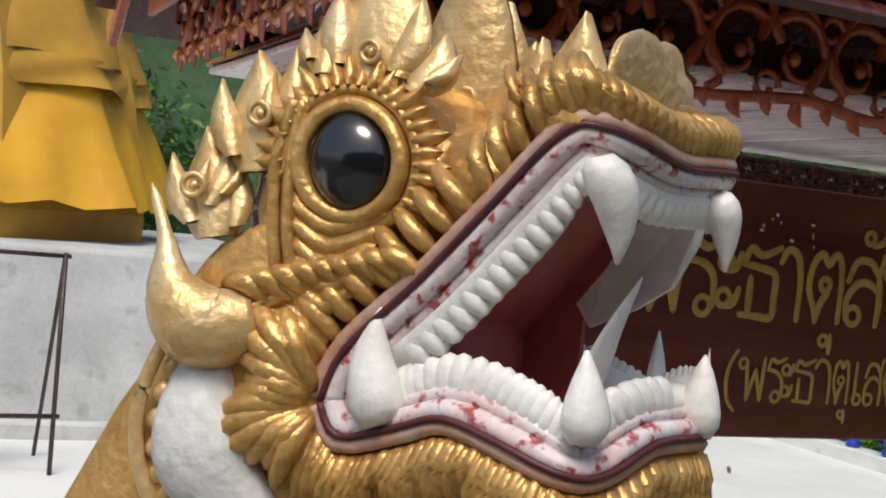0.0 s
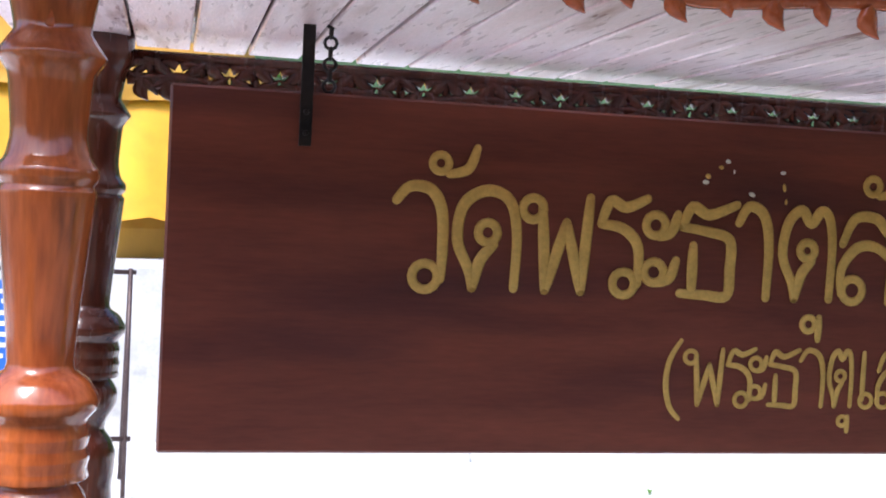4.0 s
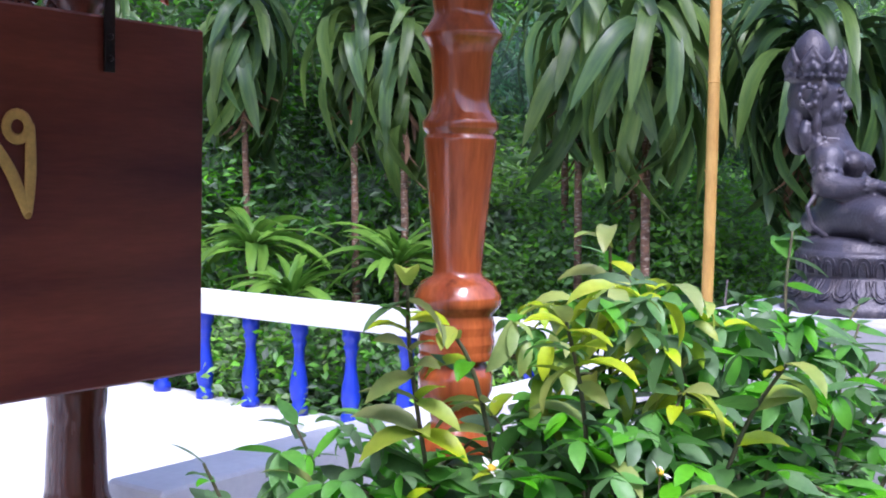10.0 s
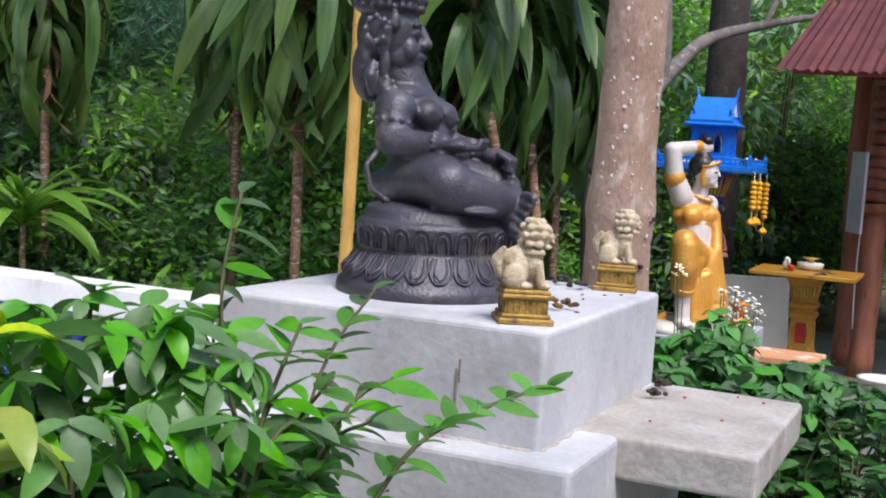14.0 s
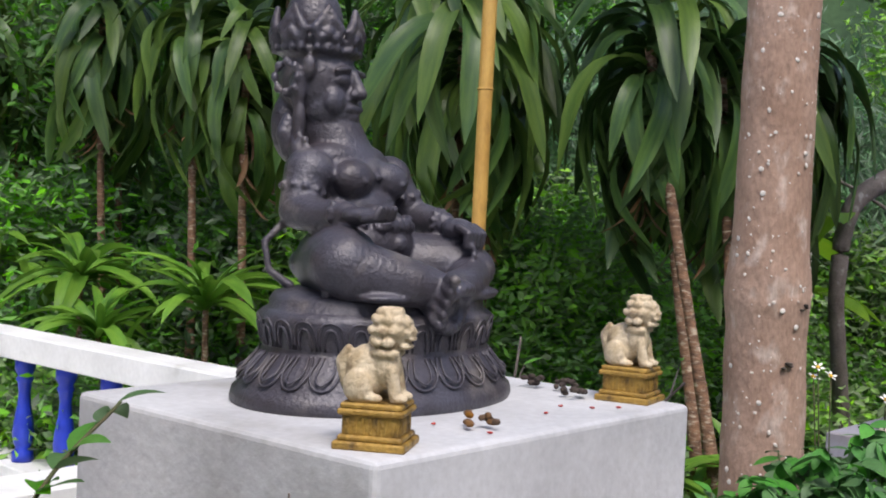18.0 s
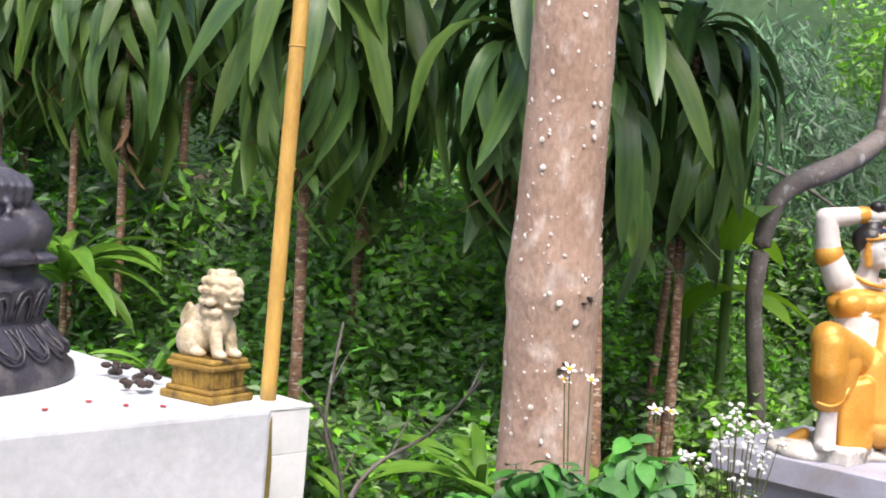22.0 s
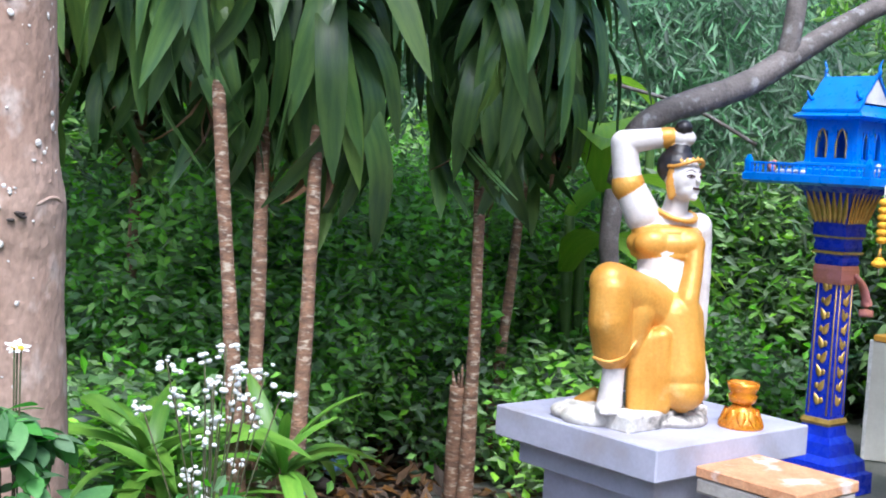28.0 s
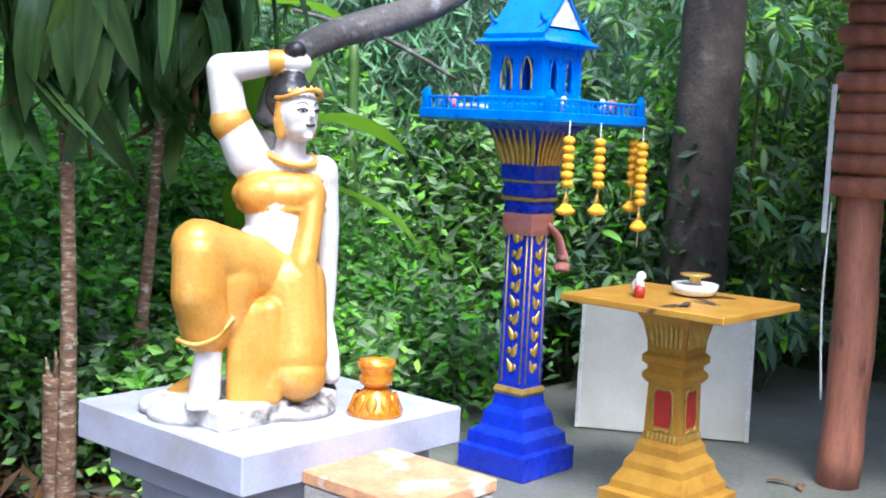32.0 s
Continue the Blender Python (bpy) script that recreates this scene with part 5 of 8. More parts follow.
for k in range(4):
    m = pose(0, 0, 0, 0, 0, 90 * k)
    pan = part("red_panel", Mesh().box((0.075, 0.006, 0.145), (0, -0.0785, 0.40), (0.9, 0, 0), bevel=0.003), M_RED, gt, "red painted panel with gold border", m=m)
    part("panel_border", Mesh().tube(spline([(-0.04, -0.082, 0.325), (-0.041, -0.080, 0.465), (0, -0.079, 0.48), (0.041, -0.080, 0.465), (0.04, -0.082, 0.325), (0, -0.083, 0.32)], 4, True), 0.005, 5), M_LEAFGOLD, pan)
    for j in range(7):
        q = -0.06 + 0.02 * j
        part("flute", Mesh().flame((q, -0.084, 0.65), (q * 1.25, -0.104, 0.765), 0.018, 0.005, face=(0, -1, 0.2)), M_LEAFGOLD, gt, m=m)
        part("petal", Mesh().flame((q, -0.083, 0.305), (q, -0.086, 0.272), 0.018, 0.005), M_LEAFGOLD, gt, m=m)
solo("china_bowl", Mesh().lathe([(0.04, 0), (0.085, 0.012), (0.095, 0.05), (0.09, 0.052), (0.05, 0.02)], seg=18), M_CHINA, "white china bowl with offerings on the gold table", "bowl", (11.90, 1.66, 0.791))
solo("brass_dish", Mesh().lathe([(0.025, 0), (0.02, 0.02), (0.06, 0.03), (0.062, 0.036), (0.02, 0.034)], seg=16), M_LEAFGOLD, "small brass dish in the white bowl", "dish", (11.90, 1.66, 0.845))
ck = Mesh().ball((0, 0, 0.035), (0.035, 0.028, 0.035), div=10).ball((0.02, -0.01, 0.075), 0.02, div=8).ball((-0.035, 0, 0.06), (0.02, 0.012, 0.03), div=8)
solo("painted_figurine", ck, [M_CHINA], "small white and red painted figure on the gold table", "figurine", (11.70, 1.80, 0.791), 30)
solo("red_candle_pot", Mesh().lathe([(0.018, 0), (0.022, 0.03), (0.016, 0.045)], seg=12), M_RED, "small red pot on the gold table", "pot", (11.65, 1.76, 0.791))
for i in range(4):
    solo("dry_leaf", strap_leaf(0.2 + 0.05 * i, 0.03, 0.05, 0.3, mat=M_SOOT), None, "dry dark leaf on the gold table", "leaf", (11.62 + 0.09 * i, 1.52 + 0.05 * i, 0.794), 60 + 50 * i, group="dry leaves on the table")

# stained board leaning on the big tree
bd = thing("leaning_board", "stained white sheet board leaning on a tree", "board", (12.74, 2.27, -0.05), -60)
part("sheet", Mesh().box((0.84, 0.012, 0.66), (0, 0.045, 0.33), (-8, 0, 0), bevel=0.002), M_BOARD, bd)
for x in (-0.415, 0.415):
    part("frame_strip", Mesh().box((0.02, 0.018, 0.67), (x, 0.043, 0.333), (-8, 0, 0), bevel=0.002), M_CHINA, bd)
part("frame_strip", Mesh().box((0.81, 0.018, 0.02), (0, 0.091, 0.66), (-8, 0, 0), bevel=0.002), M_CHINA, bd)

# ---- log shelter at the end ----
st = thing("log_shelter", "open log shelter with a dusty red tin roof", "shelter", (13.55, 0.79, -0.06))
for x, y, r in ((-0.91, 0.525, 0.092), (-0.45, 0.72, 0.07), (-0.98, -1.6, 0.08), (1.4, 0.7, 0.08), (1.4, -1.6, 0.08)):
    part("log_post", Mesh().tube(spline([(x, y, 0), (x + 0.02, y - 0.01, 0.8), (x - 0.01, y + 0.01, 1.6), (x, y, 2.5)], 4), [r * (1 + 0.06 * math.sin(2.3 * i)) for i in range(13)], 12), M_LOG, st, "red-brown log post")
for k in range(14):
    part("wall_log", Mesh().tube([(-1.06, -1.62, 0), (-1.05, -0.3, 0.012 * math.sin(2 * k)), (-1.05, 0.585 + 0.02 * math.sin(3 * k), 0.01 * math.sin(k))], [0.048, 0.05, 0.044], 10), M_LOG, st, "split red-brown wall log", m=pose(0, 0, 1.31 + 0.088 * k))
part("wall_plank", Mesh().box((0.022, 0.32, 0.62), (-0.95, 0.66, 1.42), (0, 0, -66), bevel=0.004), M_GREYPAINT, st, "grey weathered plank")
rf = Mesh()
cols, rows_ = 120, 2
vv = []
for j in range(rows_):
    for i in range(cols):
        y = -2.6 + 3.82 * i / (cols - 1)
        x = -1.75 + 3.6 * j
        vv.append(rf.bm.verts.new((x, y, 2.27 + 0.33 * (x + 1.75) + 0.016 * math.sin(y * 2 * math.pi / 0.076))))
for i in range(cols - 1):
    rf.bm.faces.new((vv[i], vv[i + 1], vv[cols + i + 1], vv[cols + i]))
bmesh.ops.solidify(rf.bm, geom=rf.bm.faces[:], thickness=0.004)
part("tin_roof", rf, M_TINROOF, st, "corrugated dusty red tin roof")
part("eave_beam", Mesh().box((0.06, 3.7, 0.10), (-1.35, -0.7, 2.32), bevel=0.006), M_LOG, st)
part("cord", Mesh().tube(spline([(-1.03, 0.60, 1.24), (-1.02, 0.61, 0.8), (-0.98, 0.60, 0.38)], 5), 0.005, 6), M_CHINA, st, "white cord hanging from the wall")
solo("bucket", Mesh().lathe([(0.13, 0), (0.16, 0.24), (0.168, 0.245), (0.168, 0.255), (0.15, 0.255), (0.13, 0.05)], seg=24), M_CHINA, "white plastic tub on the concrete path", "tub", (11.10, 1.05, -0.05))

# ---- large trees ----
rng = np.random.default_rng(7)


def trunk(pts, radii, seg, rough, rnd):
    m = Mesh()
    P = spline(pts, 10)
    k = len(P)
    R = np.interp(np.linspace(0, 1, k), np.linspace(0, 1, len(radii)), radii)
    rings = []
    for i, p in enumerate(P):
        d = P[min(i + 1, k - 1)] - P[max(i - 1, 0)]
        s, _, u = frame_from(d)
        ring = []
        for j in range(seg):
            a = 2 * math.pi * j / seg
            v = math.cos(a) * s + math.sin(a) * u
            q = p + v * R[i]
            ring.append(m.bm.verts.new(p + v * R[i] * (1 + rough * noise.noise(q * 6) + 0.5 * rough * noise.noise(q * 22))))
        rings.append(ring)
    for a, c in zip(rings, rings[1:]):
        for j in range(seg):
            f = m.bm.faces.new((a[j], c[j], c[(j + 1) % seg], a[(j + 1) % seg]))
            f.smooth = True
    m.bm.faces.new(rings[0])
    m.bm.faces.new(rings[-1][::-1])
    return m


def crown(name, at, r, n_c, per, size, mat, shape=0.45, droop=0.3):
    c = rng.normal(size=(n_c, 3))
    c /= np.linalg.norm(c, axis=1)[:, None]
    c *= rng.uniform(0.35, 1.0, n_c)[:, None] ** 0.5 * np.asarray(r)
    return scatter_leaves(name, c + np.asarray(at), per, 0.11 * np.mean(r) + 0.05, size, mat, rng, shape, droop)


bt = thing("spotted_tree", "tree with a mottled brown trunk and white lichen spots", "tree", (7.47, 1.86, -0.08))
TP = [(0.06, 0.03, -0.05), (0.04, 0.01, 0.6), (0.01, 0, 1.2), (0.0, 0, 1.38), (-0.008, -0.004, 1.46), (-0.014, -0.008, 1.64), (-0.032, -0.02, 2.2), (-0.06, -0.035, 3.2), (-0.1, 0.0, 5.2)]
TR = [0.148, 0.131, 0.127, 0.133, 0.128, 0.116, 0.113, 0.108, 0.085]
part("trunk", trunk(TP, TR, 40, 0.05, 1), M_BARK, bt)
spot = Mesh().ball((0, 0, 0), (0.0085, 0.0006, 0.007), div=7).data("lichen_spot", M_LICHEN)
for k in range(280):
    z = random.uniform(0.5, 2.6)
    a = radians(random.uniform(150, 320))
    r = float(np.interp(z, [-0.05, 0.6, 1.2, 1.38, 1.46, 1.64, 2.2, 3.2], TR[:8])) * 1.005
    s = random.choice((0.22, 0.3, 0.4, 0.5, 0.7, 1.1))
    cx = float(np.interp(z, [0, 0.6, 1.0, 1.5, 2.2, 3.2], [0.05, 0.04, 0.01, -0.014, -0.032, -0.06]))
    cy = float(np.interp(z, [0, 1.16, 2.2, 3.2], [0.03, 0, -0.02, -0.035]))
    part("lichen_spot", spot, None, bt, m=pose(cx + r * math.cos(a), cy + r * math.sin(a), z, random.uniform(-4, 4), random.uniform(0, 90), math.degrees(a) + 90) @ Matrix.Diagonal((s, 1, s * random.uniform(0.6, 1.3), 1)))
for a, z, r in ((225, 1.44, 0.129), (262, 1.36, 0.133), (240, 1.18, 0.127), (228, 1.93, 0.115)):
    knot = Mesh()
    for j in range(5):
        b2 = radians(a + 6 * math.sin(2.2 * j))
        knot.ball((r * math.cos(b2), r * math.sin(b2), z + 0.008 * math.cos(1.7 * j)), (0.010, 0.010, 0.004), div=7)
    part("bark_scar", knot, M_BARKDARK, bt, "dark scar on the bark")
for a0, a1, z0, r0 in ((200, 262, 1.405, 0.1305), (236, 320, 1.392, 0.1315), (248, 300, 1.428, 0.1275)):
    ring = Mesh().tube(spline([(r0 * math.cos(radians(a)), r0 * math.sin(radians(a)), z0 + 0.010 * math.sin(0.11 * a)) for a in range(a0, a1, 10)], 3), 0.0045, 6)
    part("bark_fold", ring, M_BARK, bt, "folded ring scar round the bark")
part("crown", crown("crown", (0.1, 0.2, 7.5), (2.0, 2.0, 1.2), 60, 40, 0.12, M_WOODS), None, bt)
part("upper_trunk", trunk([(-0.1, 0.0, 5.0), (-0.05, 0.1, 6.2), (0.1, 0.2, 7.6)], [0.09, 0.07, 0.04], 16, 0.06, 9), M_BARK, bt)

big = thing("old_tree", "large tree with a dark wet trunk", "tree", (13.75, 2.75, -0.09))
part("trunk", trunk([(0, 0, -0.05), (0.02, 0, 0.3), (0.06, 0, 1.0), (0.14, 0.02, 2.2), (0.2, 0.05, 3.4), (0.3, 0, 6)], [0.30, 0.22, 0.185, 0.18, 0.17, 0.13], 30, 0.08, 2), M_BARKDARK, big)
part("crown", crown("crown", (0.6, 1.4, 7.6), (1.6, 1.6, 1.0), 50, 40, 0.14, M_WOODS), None, big)

bent = thing("leaning_tree", "slender grey leaning tree with a crooked branch", "tree", (10.85, 3.0, -0.09))
part("trunk", trunk([(0.10, 0, -0.05), (0.08, 0, 0.45), (-0.06, 0, 1.0), (-0.10, 0, 1.28), (-0.03, 0, 1.62), (0.12, -0.03, 1.82), (0.70, -0.1, 2.02), (1.0, -0.15, 2.18), (1.7, -0.3, 2.56), (2.6, -0.6, 2.8), (3.6, -0.9, 3.0)],
     [0.06, 0.050, 0.046, 0.047, 0.05, 0.06, 0.07, 0.064, 0.05, 0.038, 0.026], 18, 0.10, 3), M_BARKGREY, bent)
part("branch", trunk([(1.0, -0.15, 2.2), (1.05, -0.15, 2.5), (1.1, -0.1, 3.1)], [0.055, 0.05, 0.035], 12, 0.1, 4), M_BARKGREY, bent)
part("twig", trunk([(2.6, -0.6, 2.8), (2.8, -0.7, 3.1), (3.3, -0.8, 3.25)], [0.03, 0.022, 0.012], 8, 0.1, 5), M_BARKGREY, bent)
part("crown", crown("crown", (2.9, -0.5, 3.7), (0.9, 0.8, 0.4), 24, 18, 0.10, M_WOODS), None, bent)

# ---- dracaena plants: canes with heads of hanging strap leaves ----
STRAPS = [strap_leaf(L, W, rise, droop, 0.3, 9, tw, M_STRAP, wv) for L, W, rise, droop, tw, wv in
          ((0.70, 0.088, 0.4, 2.3, 0.3, 0.03), (0.80, 0.098, 0.25, 2.2, -0.3, 0.05), (0.60, 0.080, 0.5, 2.5, 0.2, 0.04), (0.74, 0.092, 0.0, 1.9, -0.2, 0.06), (0.54, 0.074, 0.7, 2.6, 0.0, 0.03))]
# copies of the blades in the yellower colour with light put in
LIT_STRAPS = []
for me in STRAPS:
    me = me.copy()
    me.materials[0] = M_STRAPLIT
    LIT_STRAPS.append(me)
DEAD = strap_leaf(0.45, 0.035, -0.4, 1.0, 0.5, 6, 0.8, M_DEADLEAF, 0.1)
TUFTS = [strap_leaf(L, W, rise, droop, 0.35, 7, tw, M_STRAPLIGHT, 0.03) for L, W, rise, droop, tw in ((0.45, 0.055, 1.1, 1.3, 0.2), (0.55, 0.06, 0.8, 1.3, -0.2), (0.38, 0.05, 1.3, 0.9, 0.1))]
for me in TUFTS:
    me.name = "leaf"


def dracaena(x, y, canes, seed, leaves=74, label="dracaena with slim ringed canes and long drooping dark green leaves", scale=1.0):
    rnd = random.Random(seed)
    pl = thing("dracaena_plant", label, "plant", (x, y, -0.12), group="dracaenas along the back")
    for cx, cy, tx, ty, h in canes:
        h += 0.22
        pts = [(cx, cy, 0), (cx + (tx - cx) * 0.35 + 0.01, cy + (ty - cy) * 0.35, h * 0.35), (cx + (tx - cx) * 0.7 - 0.008, cy + (ty - cy) * 0.7, h * 0.7), (tx, ty, h)]
        t = trunk(pts, [0.040, 0.027, 0.024, 0.024], 10, 0.14, seed)
        part("cane", t, M_CANE, pl)
        for k in range(leaves):
            f = k / leaves
            # plants from y = 3 on take more of the lit-coloured blades
            part("leaf", rnd.choice(LIT_STRAPS if rnd.random() < (0.12 if y < 3 else 0.55) else STRAPS), None, pl, m=aim((tx, ty, h + 0.16 - 0.62 * f), rnd.uniform(0, 360), 18 - 66 * f + rnd.uniform(-14, 14), rnd.uniform(-25, 25), scale * rnd.uniform(0.75, 1.2)))
        for k in range(9):
            part("dead_leaf", DEAD, None, pl, m=aim((tx, ty, h - 0.30 - 0.05 * k), rnd.uniform(0, 360), rnd.uniform(-75, -50), rnd.uniform(-30, 30), rnd.uniform(0.6, 1.0)))
    return pl


def tuft(x, y, z, n_, seed, s=1.0, label="young dracaena with bright green sword leaves", mat=None):
    rnd = random.Random(seed)
    pl = thing("dracaena_shoot", label, "plant", (x, y, z), group="young dracaenas")
    part("stem", trunk([(0, 0, -z - 0.03), (0.01, 0, -z * 0.5), (0, 0, 0.06)], [0.022, 0.02, 0.016], 8, 0.1, seed), M_CANE, pl)
    for k in range(n_):
        part("leaf", rnd.choice(TUFTS), None, pl, m=aim((0, 0, 0.04 * rnd.random()), 360 * k / n_ * 2.4 + rnd.uniform(-20, 20), rnd.uniform(-40, 15), rnd.uniform(-20, 20), s * rnd.uniform(0.7, 1.15)))


dracaena(8.5, 2.45, ((-0.04, -0.05, 0.10, 0.58, 2.2), (0.06, 0.12, 0.46, 0.75, 2.15), (0.15, 0.0, 0.52, 0.44, 2.1)), 11)
dracaena(9.84, 2.91, ((0.0, -0.01, 0.02, 0.04, 2.2), (0.60, 0.55, 0.82, 0.50, 2.15)), 12, 112)
dracaena(8.55, 4.35, ((0, 0, 0.05, 0.05, 2.4), (0.28, -0.2, 0.36, -0.2, 2.2)), 13)
dracaena(8.45, 5.6, ((0, 0, 0.0, 0.05, 2.35), (-0.1, 0.35, -0.1, 0.4, 2.5)), 14)
dracaena(8.5, 7.1, ((0, 0, -0.05, 0.05, 2.6), (0.3, 0.3, 0.35, 0.4, 2.4)), 15)
dracaena(8.3, 8.4, ((0, 0, -0.05, 0.05, 2.7), (0.4, 0.2, 0.45, 0.3, 2.5)), 16)
dracaena(9.5, 4.6, ((0, 0, 0.1, 0, 2.6), (-0.3, 0.2, -0.3, 0.25, 2.5)), 17)
dracaena(8.15, 3.7, ((0, 0, -0.05, 0.0, 2.3),), 18)
dracaena(11.0, 4.2, ((0, 0, 0.05, 0.0, 2.7),), 19)
dracaena(9.2, 6.2, ((0, 0, 0.05, 0.0, 2.9), (0.3, 0.4, 0.3, 0.4, 2.7)), 20)
tuft(7.95, 5.3, 0.92, 38, 31, 1.35)
tuft(8.0, 6.6, 0.98, 38, 32, 1.35)
tuft(8.05, 7.7, 1.05, 34, 33, 1.4)
tuft(7.75, 6.0, 0.7, 30, 37, 1.2)
tuft(7.9, 4.4, 0.55, 20, 34, 0.8)
tuft(8.35, 2.55, 0.22, 26, 35, 1.0, "young dracaena with arching light green leaves")
tuft(7.75, 3.3, 0.4, 16, 36, 0.8)
tuft(8.62, 2.45, 0.36, 18, 38, 1.0, "young dracaena with arching light green leaves")
tuft(8.30, 2.75, 0.35, 26, 39, 1.05, "young dracaena with arching light green leaves")

# ---- undergrowth and woods behind ----
def stuff(name, me, label, at=(0, 0, 0), rz=0.0):
    return solo(name, me, None, label, "foliage", at, rz, kind="stuff")


def cloud(n_, x0, x1, y0, y1, z0, z1):
    return np.stack([rng.uniform(x0, x1, n_), rng.uniform(y0, y1, n_), rng.uniform(z0, z1, n_)], 1)


HERB = [crown("herb", (0, 0, 0.25), (0.45, 0.45, 0.32), 34, 42, 0.075, m, 0.5, 0.1) for m in (M_WOODS, M_WOODS, M_WOODSLIT)]
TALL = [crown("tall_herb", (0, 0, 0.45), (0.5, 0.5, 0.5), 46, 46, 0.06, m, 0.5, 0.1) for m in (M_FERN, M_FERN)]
SHRUB = [crown("shrub", (0, 0, 0.8), (0.8, 0.7, 0.8), 60, 60, 0.10, m, 0.36, 0.3) for m in (M_WOODS, M_WOODS, M_WOODSLIT, M_WOODS)]
BAMB = [crown("bamboo_clump", (0, 0, 1.6), (1.0, 0.8, 1.5), 120, 55, 0.17, M_BAMBOOLEAF, 0.14, 0.9) for _ in range(2)]
# Leaves above the view, added only to keep light off the dracaena heads.
stuff("leaf_canopy", crown("leaf_canopy", (0, 0, 0), (1.5, 0.8, 0.25), 110, 50, 0.11, M_WOODS, 0.5, 0.1), "unseen leafy canopy added to shade the dracaena heads", (9.4, 2.65, 3.2))
rnd = random.Random(5)
for k in range(54):
    x, y = rnd.uniform(7.7, 12.6), rnd.uniform(3.1, 5.8)
    if y < 3.7 + 0.3 * (x - 8.7) and 8.7 < x < 10.4 or x > 11 and y < 3.2:
        continue
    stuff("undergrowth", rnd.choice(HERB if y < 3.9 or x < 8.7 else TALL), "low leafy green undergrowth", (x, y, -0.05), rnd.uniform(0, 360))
for k in range(18):
    stuff("undergrowth", rnd.choice(HERB), "low leafy green undergrowth", (rnd.uniform(7.6, 8.6), rnd.uniform(3.6, 8.5), 0), rnd.uniform(0, 360))
for k in range(34):
    x, y = rnd.uniform(8.2, 15.5), rnd.uniform(5.0, 8.5)
    stuff("shrubbery", rnd.choice([SHRUB[0], SHRUB[1], SHRUB[3], SHRUB[3]]), "dense dark green shrubs in the woods", (x, y, max(0, y - 6.5) * 0.2 - 0.1), rnd.uniform(0, 360))
for k in range(46):
    x, y = rnd.uniform(8.8, 12.4), rnd.uniform(3.9, 5.2)
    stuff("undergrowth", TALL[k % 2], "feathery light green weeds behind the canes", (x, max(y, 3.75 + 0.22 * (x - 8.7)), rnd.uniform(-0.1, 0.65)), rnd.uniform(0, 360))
# the bright gap in the woods is made by the sunlit leaf colour
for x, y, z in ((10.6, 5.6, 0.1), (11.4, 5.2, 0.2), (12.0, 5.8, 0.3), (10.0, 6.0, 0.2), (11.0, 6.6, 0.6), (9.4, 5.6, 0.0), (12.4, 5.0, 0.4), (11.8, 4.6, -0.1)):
    stuff("shrubbery", SHRUB[2], "shrubs coloured sunlit green in a gap of the woods", (x, y, z), 53 * x)
for k in range(16):
    x, y = rnd.uniform(12.6, 17), rnd.uniform(3.2, 6.0)
    stuff("shrubbery", SHRUB[2] if k % 2 else SHRUB[0], "dense green shrubs behind the shrine", (x, y, -0.1), rnd.uniform(0, 360))
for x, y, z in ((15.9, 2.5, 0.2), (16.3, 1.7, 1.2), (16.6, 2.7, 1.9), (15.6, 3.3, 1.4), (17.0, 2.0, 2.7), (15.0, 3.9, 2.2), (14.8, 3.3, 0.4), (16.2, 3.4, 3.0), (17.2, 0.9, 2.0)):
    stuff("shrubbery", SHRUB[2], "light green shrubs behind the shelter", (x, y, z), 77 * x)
for k in range(14):
    x, y = rnd.uniform(11.5, 17), rnd.uniform(4.6, 7.6)
    stuff("bamboo_thicket", rnd.choice(BAMB), "pale blue-green bamboo thicket", (x, y, 0), rnd.uniform(0, 360))
for k in range(20):
    x, y = rnd.uniform(8, 19), rnd.uniform(7.5, 11)
    stuff("shrubbery", rnd.choice([SHRUB[0], SHRUB[1], SHRUB[3], SHRUB[3]]), "dense dark green shrubs in the woods", (x, y, 1.4 + rnd.uniform(-0.4, 1.0)), rnd.uniform(0, 360))
for k in range(16):
    stuff("shrubbery", rnd.choice(SHRUB), "dense green shrubs beyond the shelter", (rnd.uniform(15.5, 19), rnd.uniform(-4, 4), rnd.uniform(-0.1, 0.9)), rnd.uniform(0, 360))
# woodland crowns that close the sky above, and the shaded slope
CANOPY = [crown("canopy", (0, 0, 0), (2.0, 1.6, 1.1), 110, 60, 0.16, M_WOODS, 0.4, 0.3) for _ in range(2)]
# this one crown stays out of view, added for its shade on the woods behind
stuff("woodland_canopy", CANOPY[0], "dark green woodland canopy", (9.2, 6.0, 4.9), 8)
for k in range(9):
    x, y = rnd.uniform(6, 19), rnd.uniform(8.5, 12)
    stuff("woodland_canopy", rnd.choice(CANOPY), "dark green woodland canopy", (x, y, rnd.uniform(3.2, 5.6)), rnd.uniform(0, 360))
for k in range(6):
    stuff("woodland_canopy", rnd.choice(CANOPY), "dark green woodland canopy", (rnd.uniform(-6, 6), rnd.uniform(15, 17), rnd.uniform(2, 6)), rnd.uniform(0, 360))
hill = Mesh()
hp = [[hill.bm.verts.new((x, 12.5 + 1.2 * math.sin(x * 0.5) + 1.0 * j, -0.5 + 2.2 * j + 0.4 * noise.noise((x, j, 0)))) for x in range(-22, 42, 2)] for j in range(6)]
for j in range(5):
    for i in range(len(hp[0]) - 1):
        hill.bm.faces.new((hp[j][i], hp[j][i + 1], hp[j + 1][i + 1], hp[j + 1][i])).smooth = True
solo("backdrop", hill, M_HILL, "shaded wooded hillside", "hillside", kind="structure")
hill2 = Mesh()
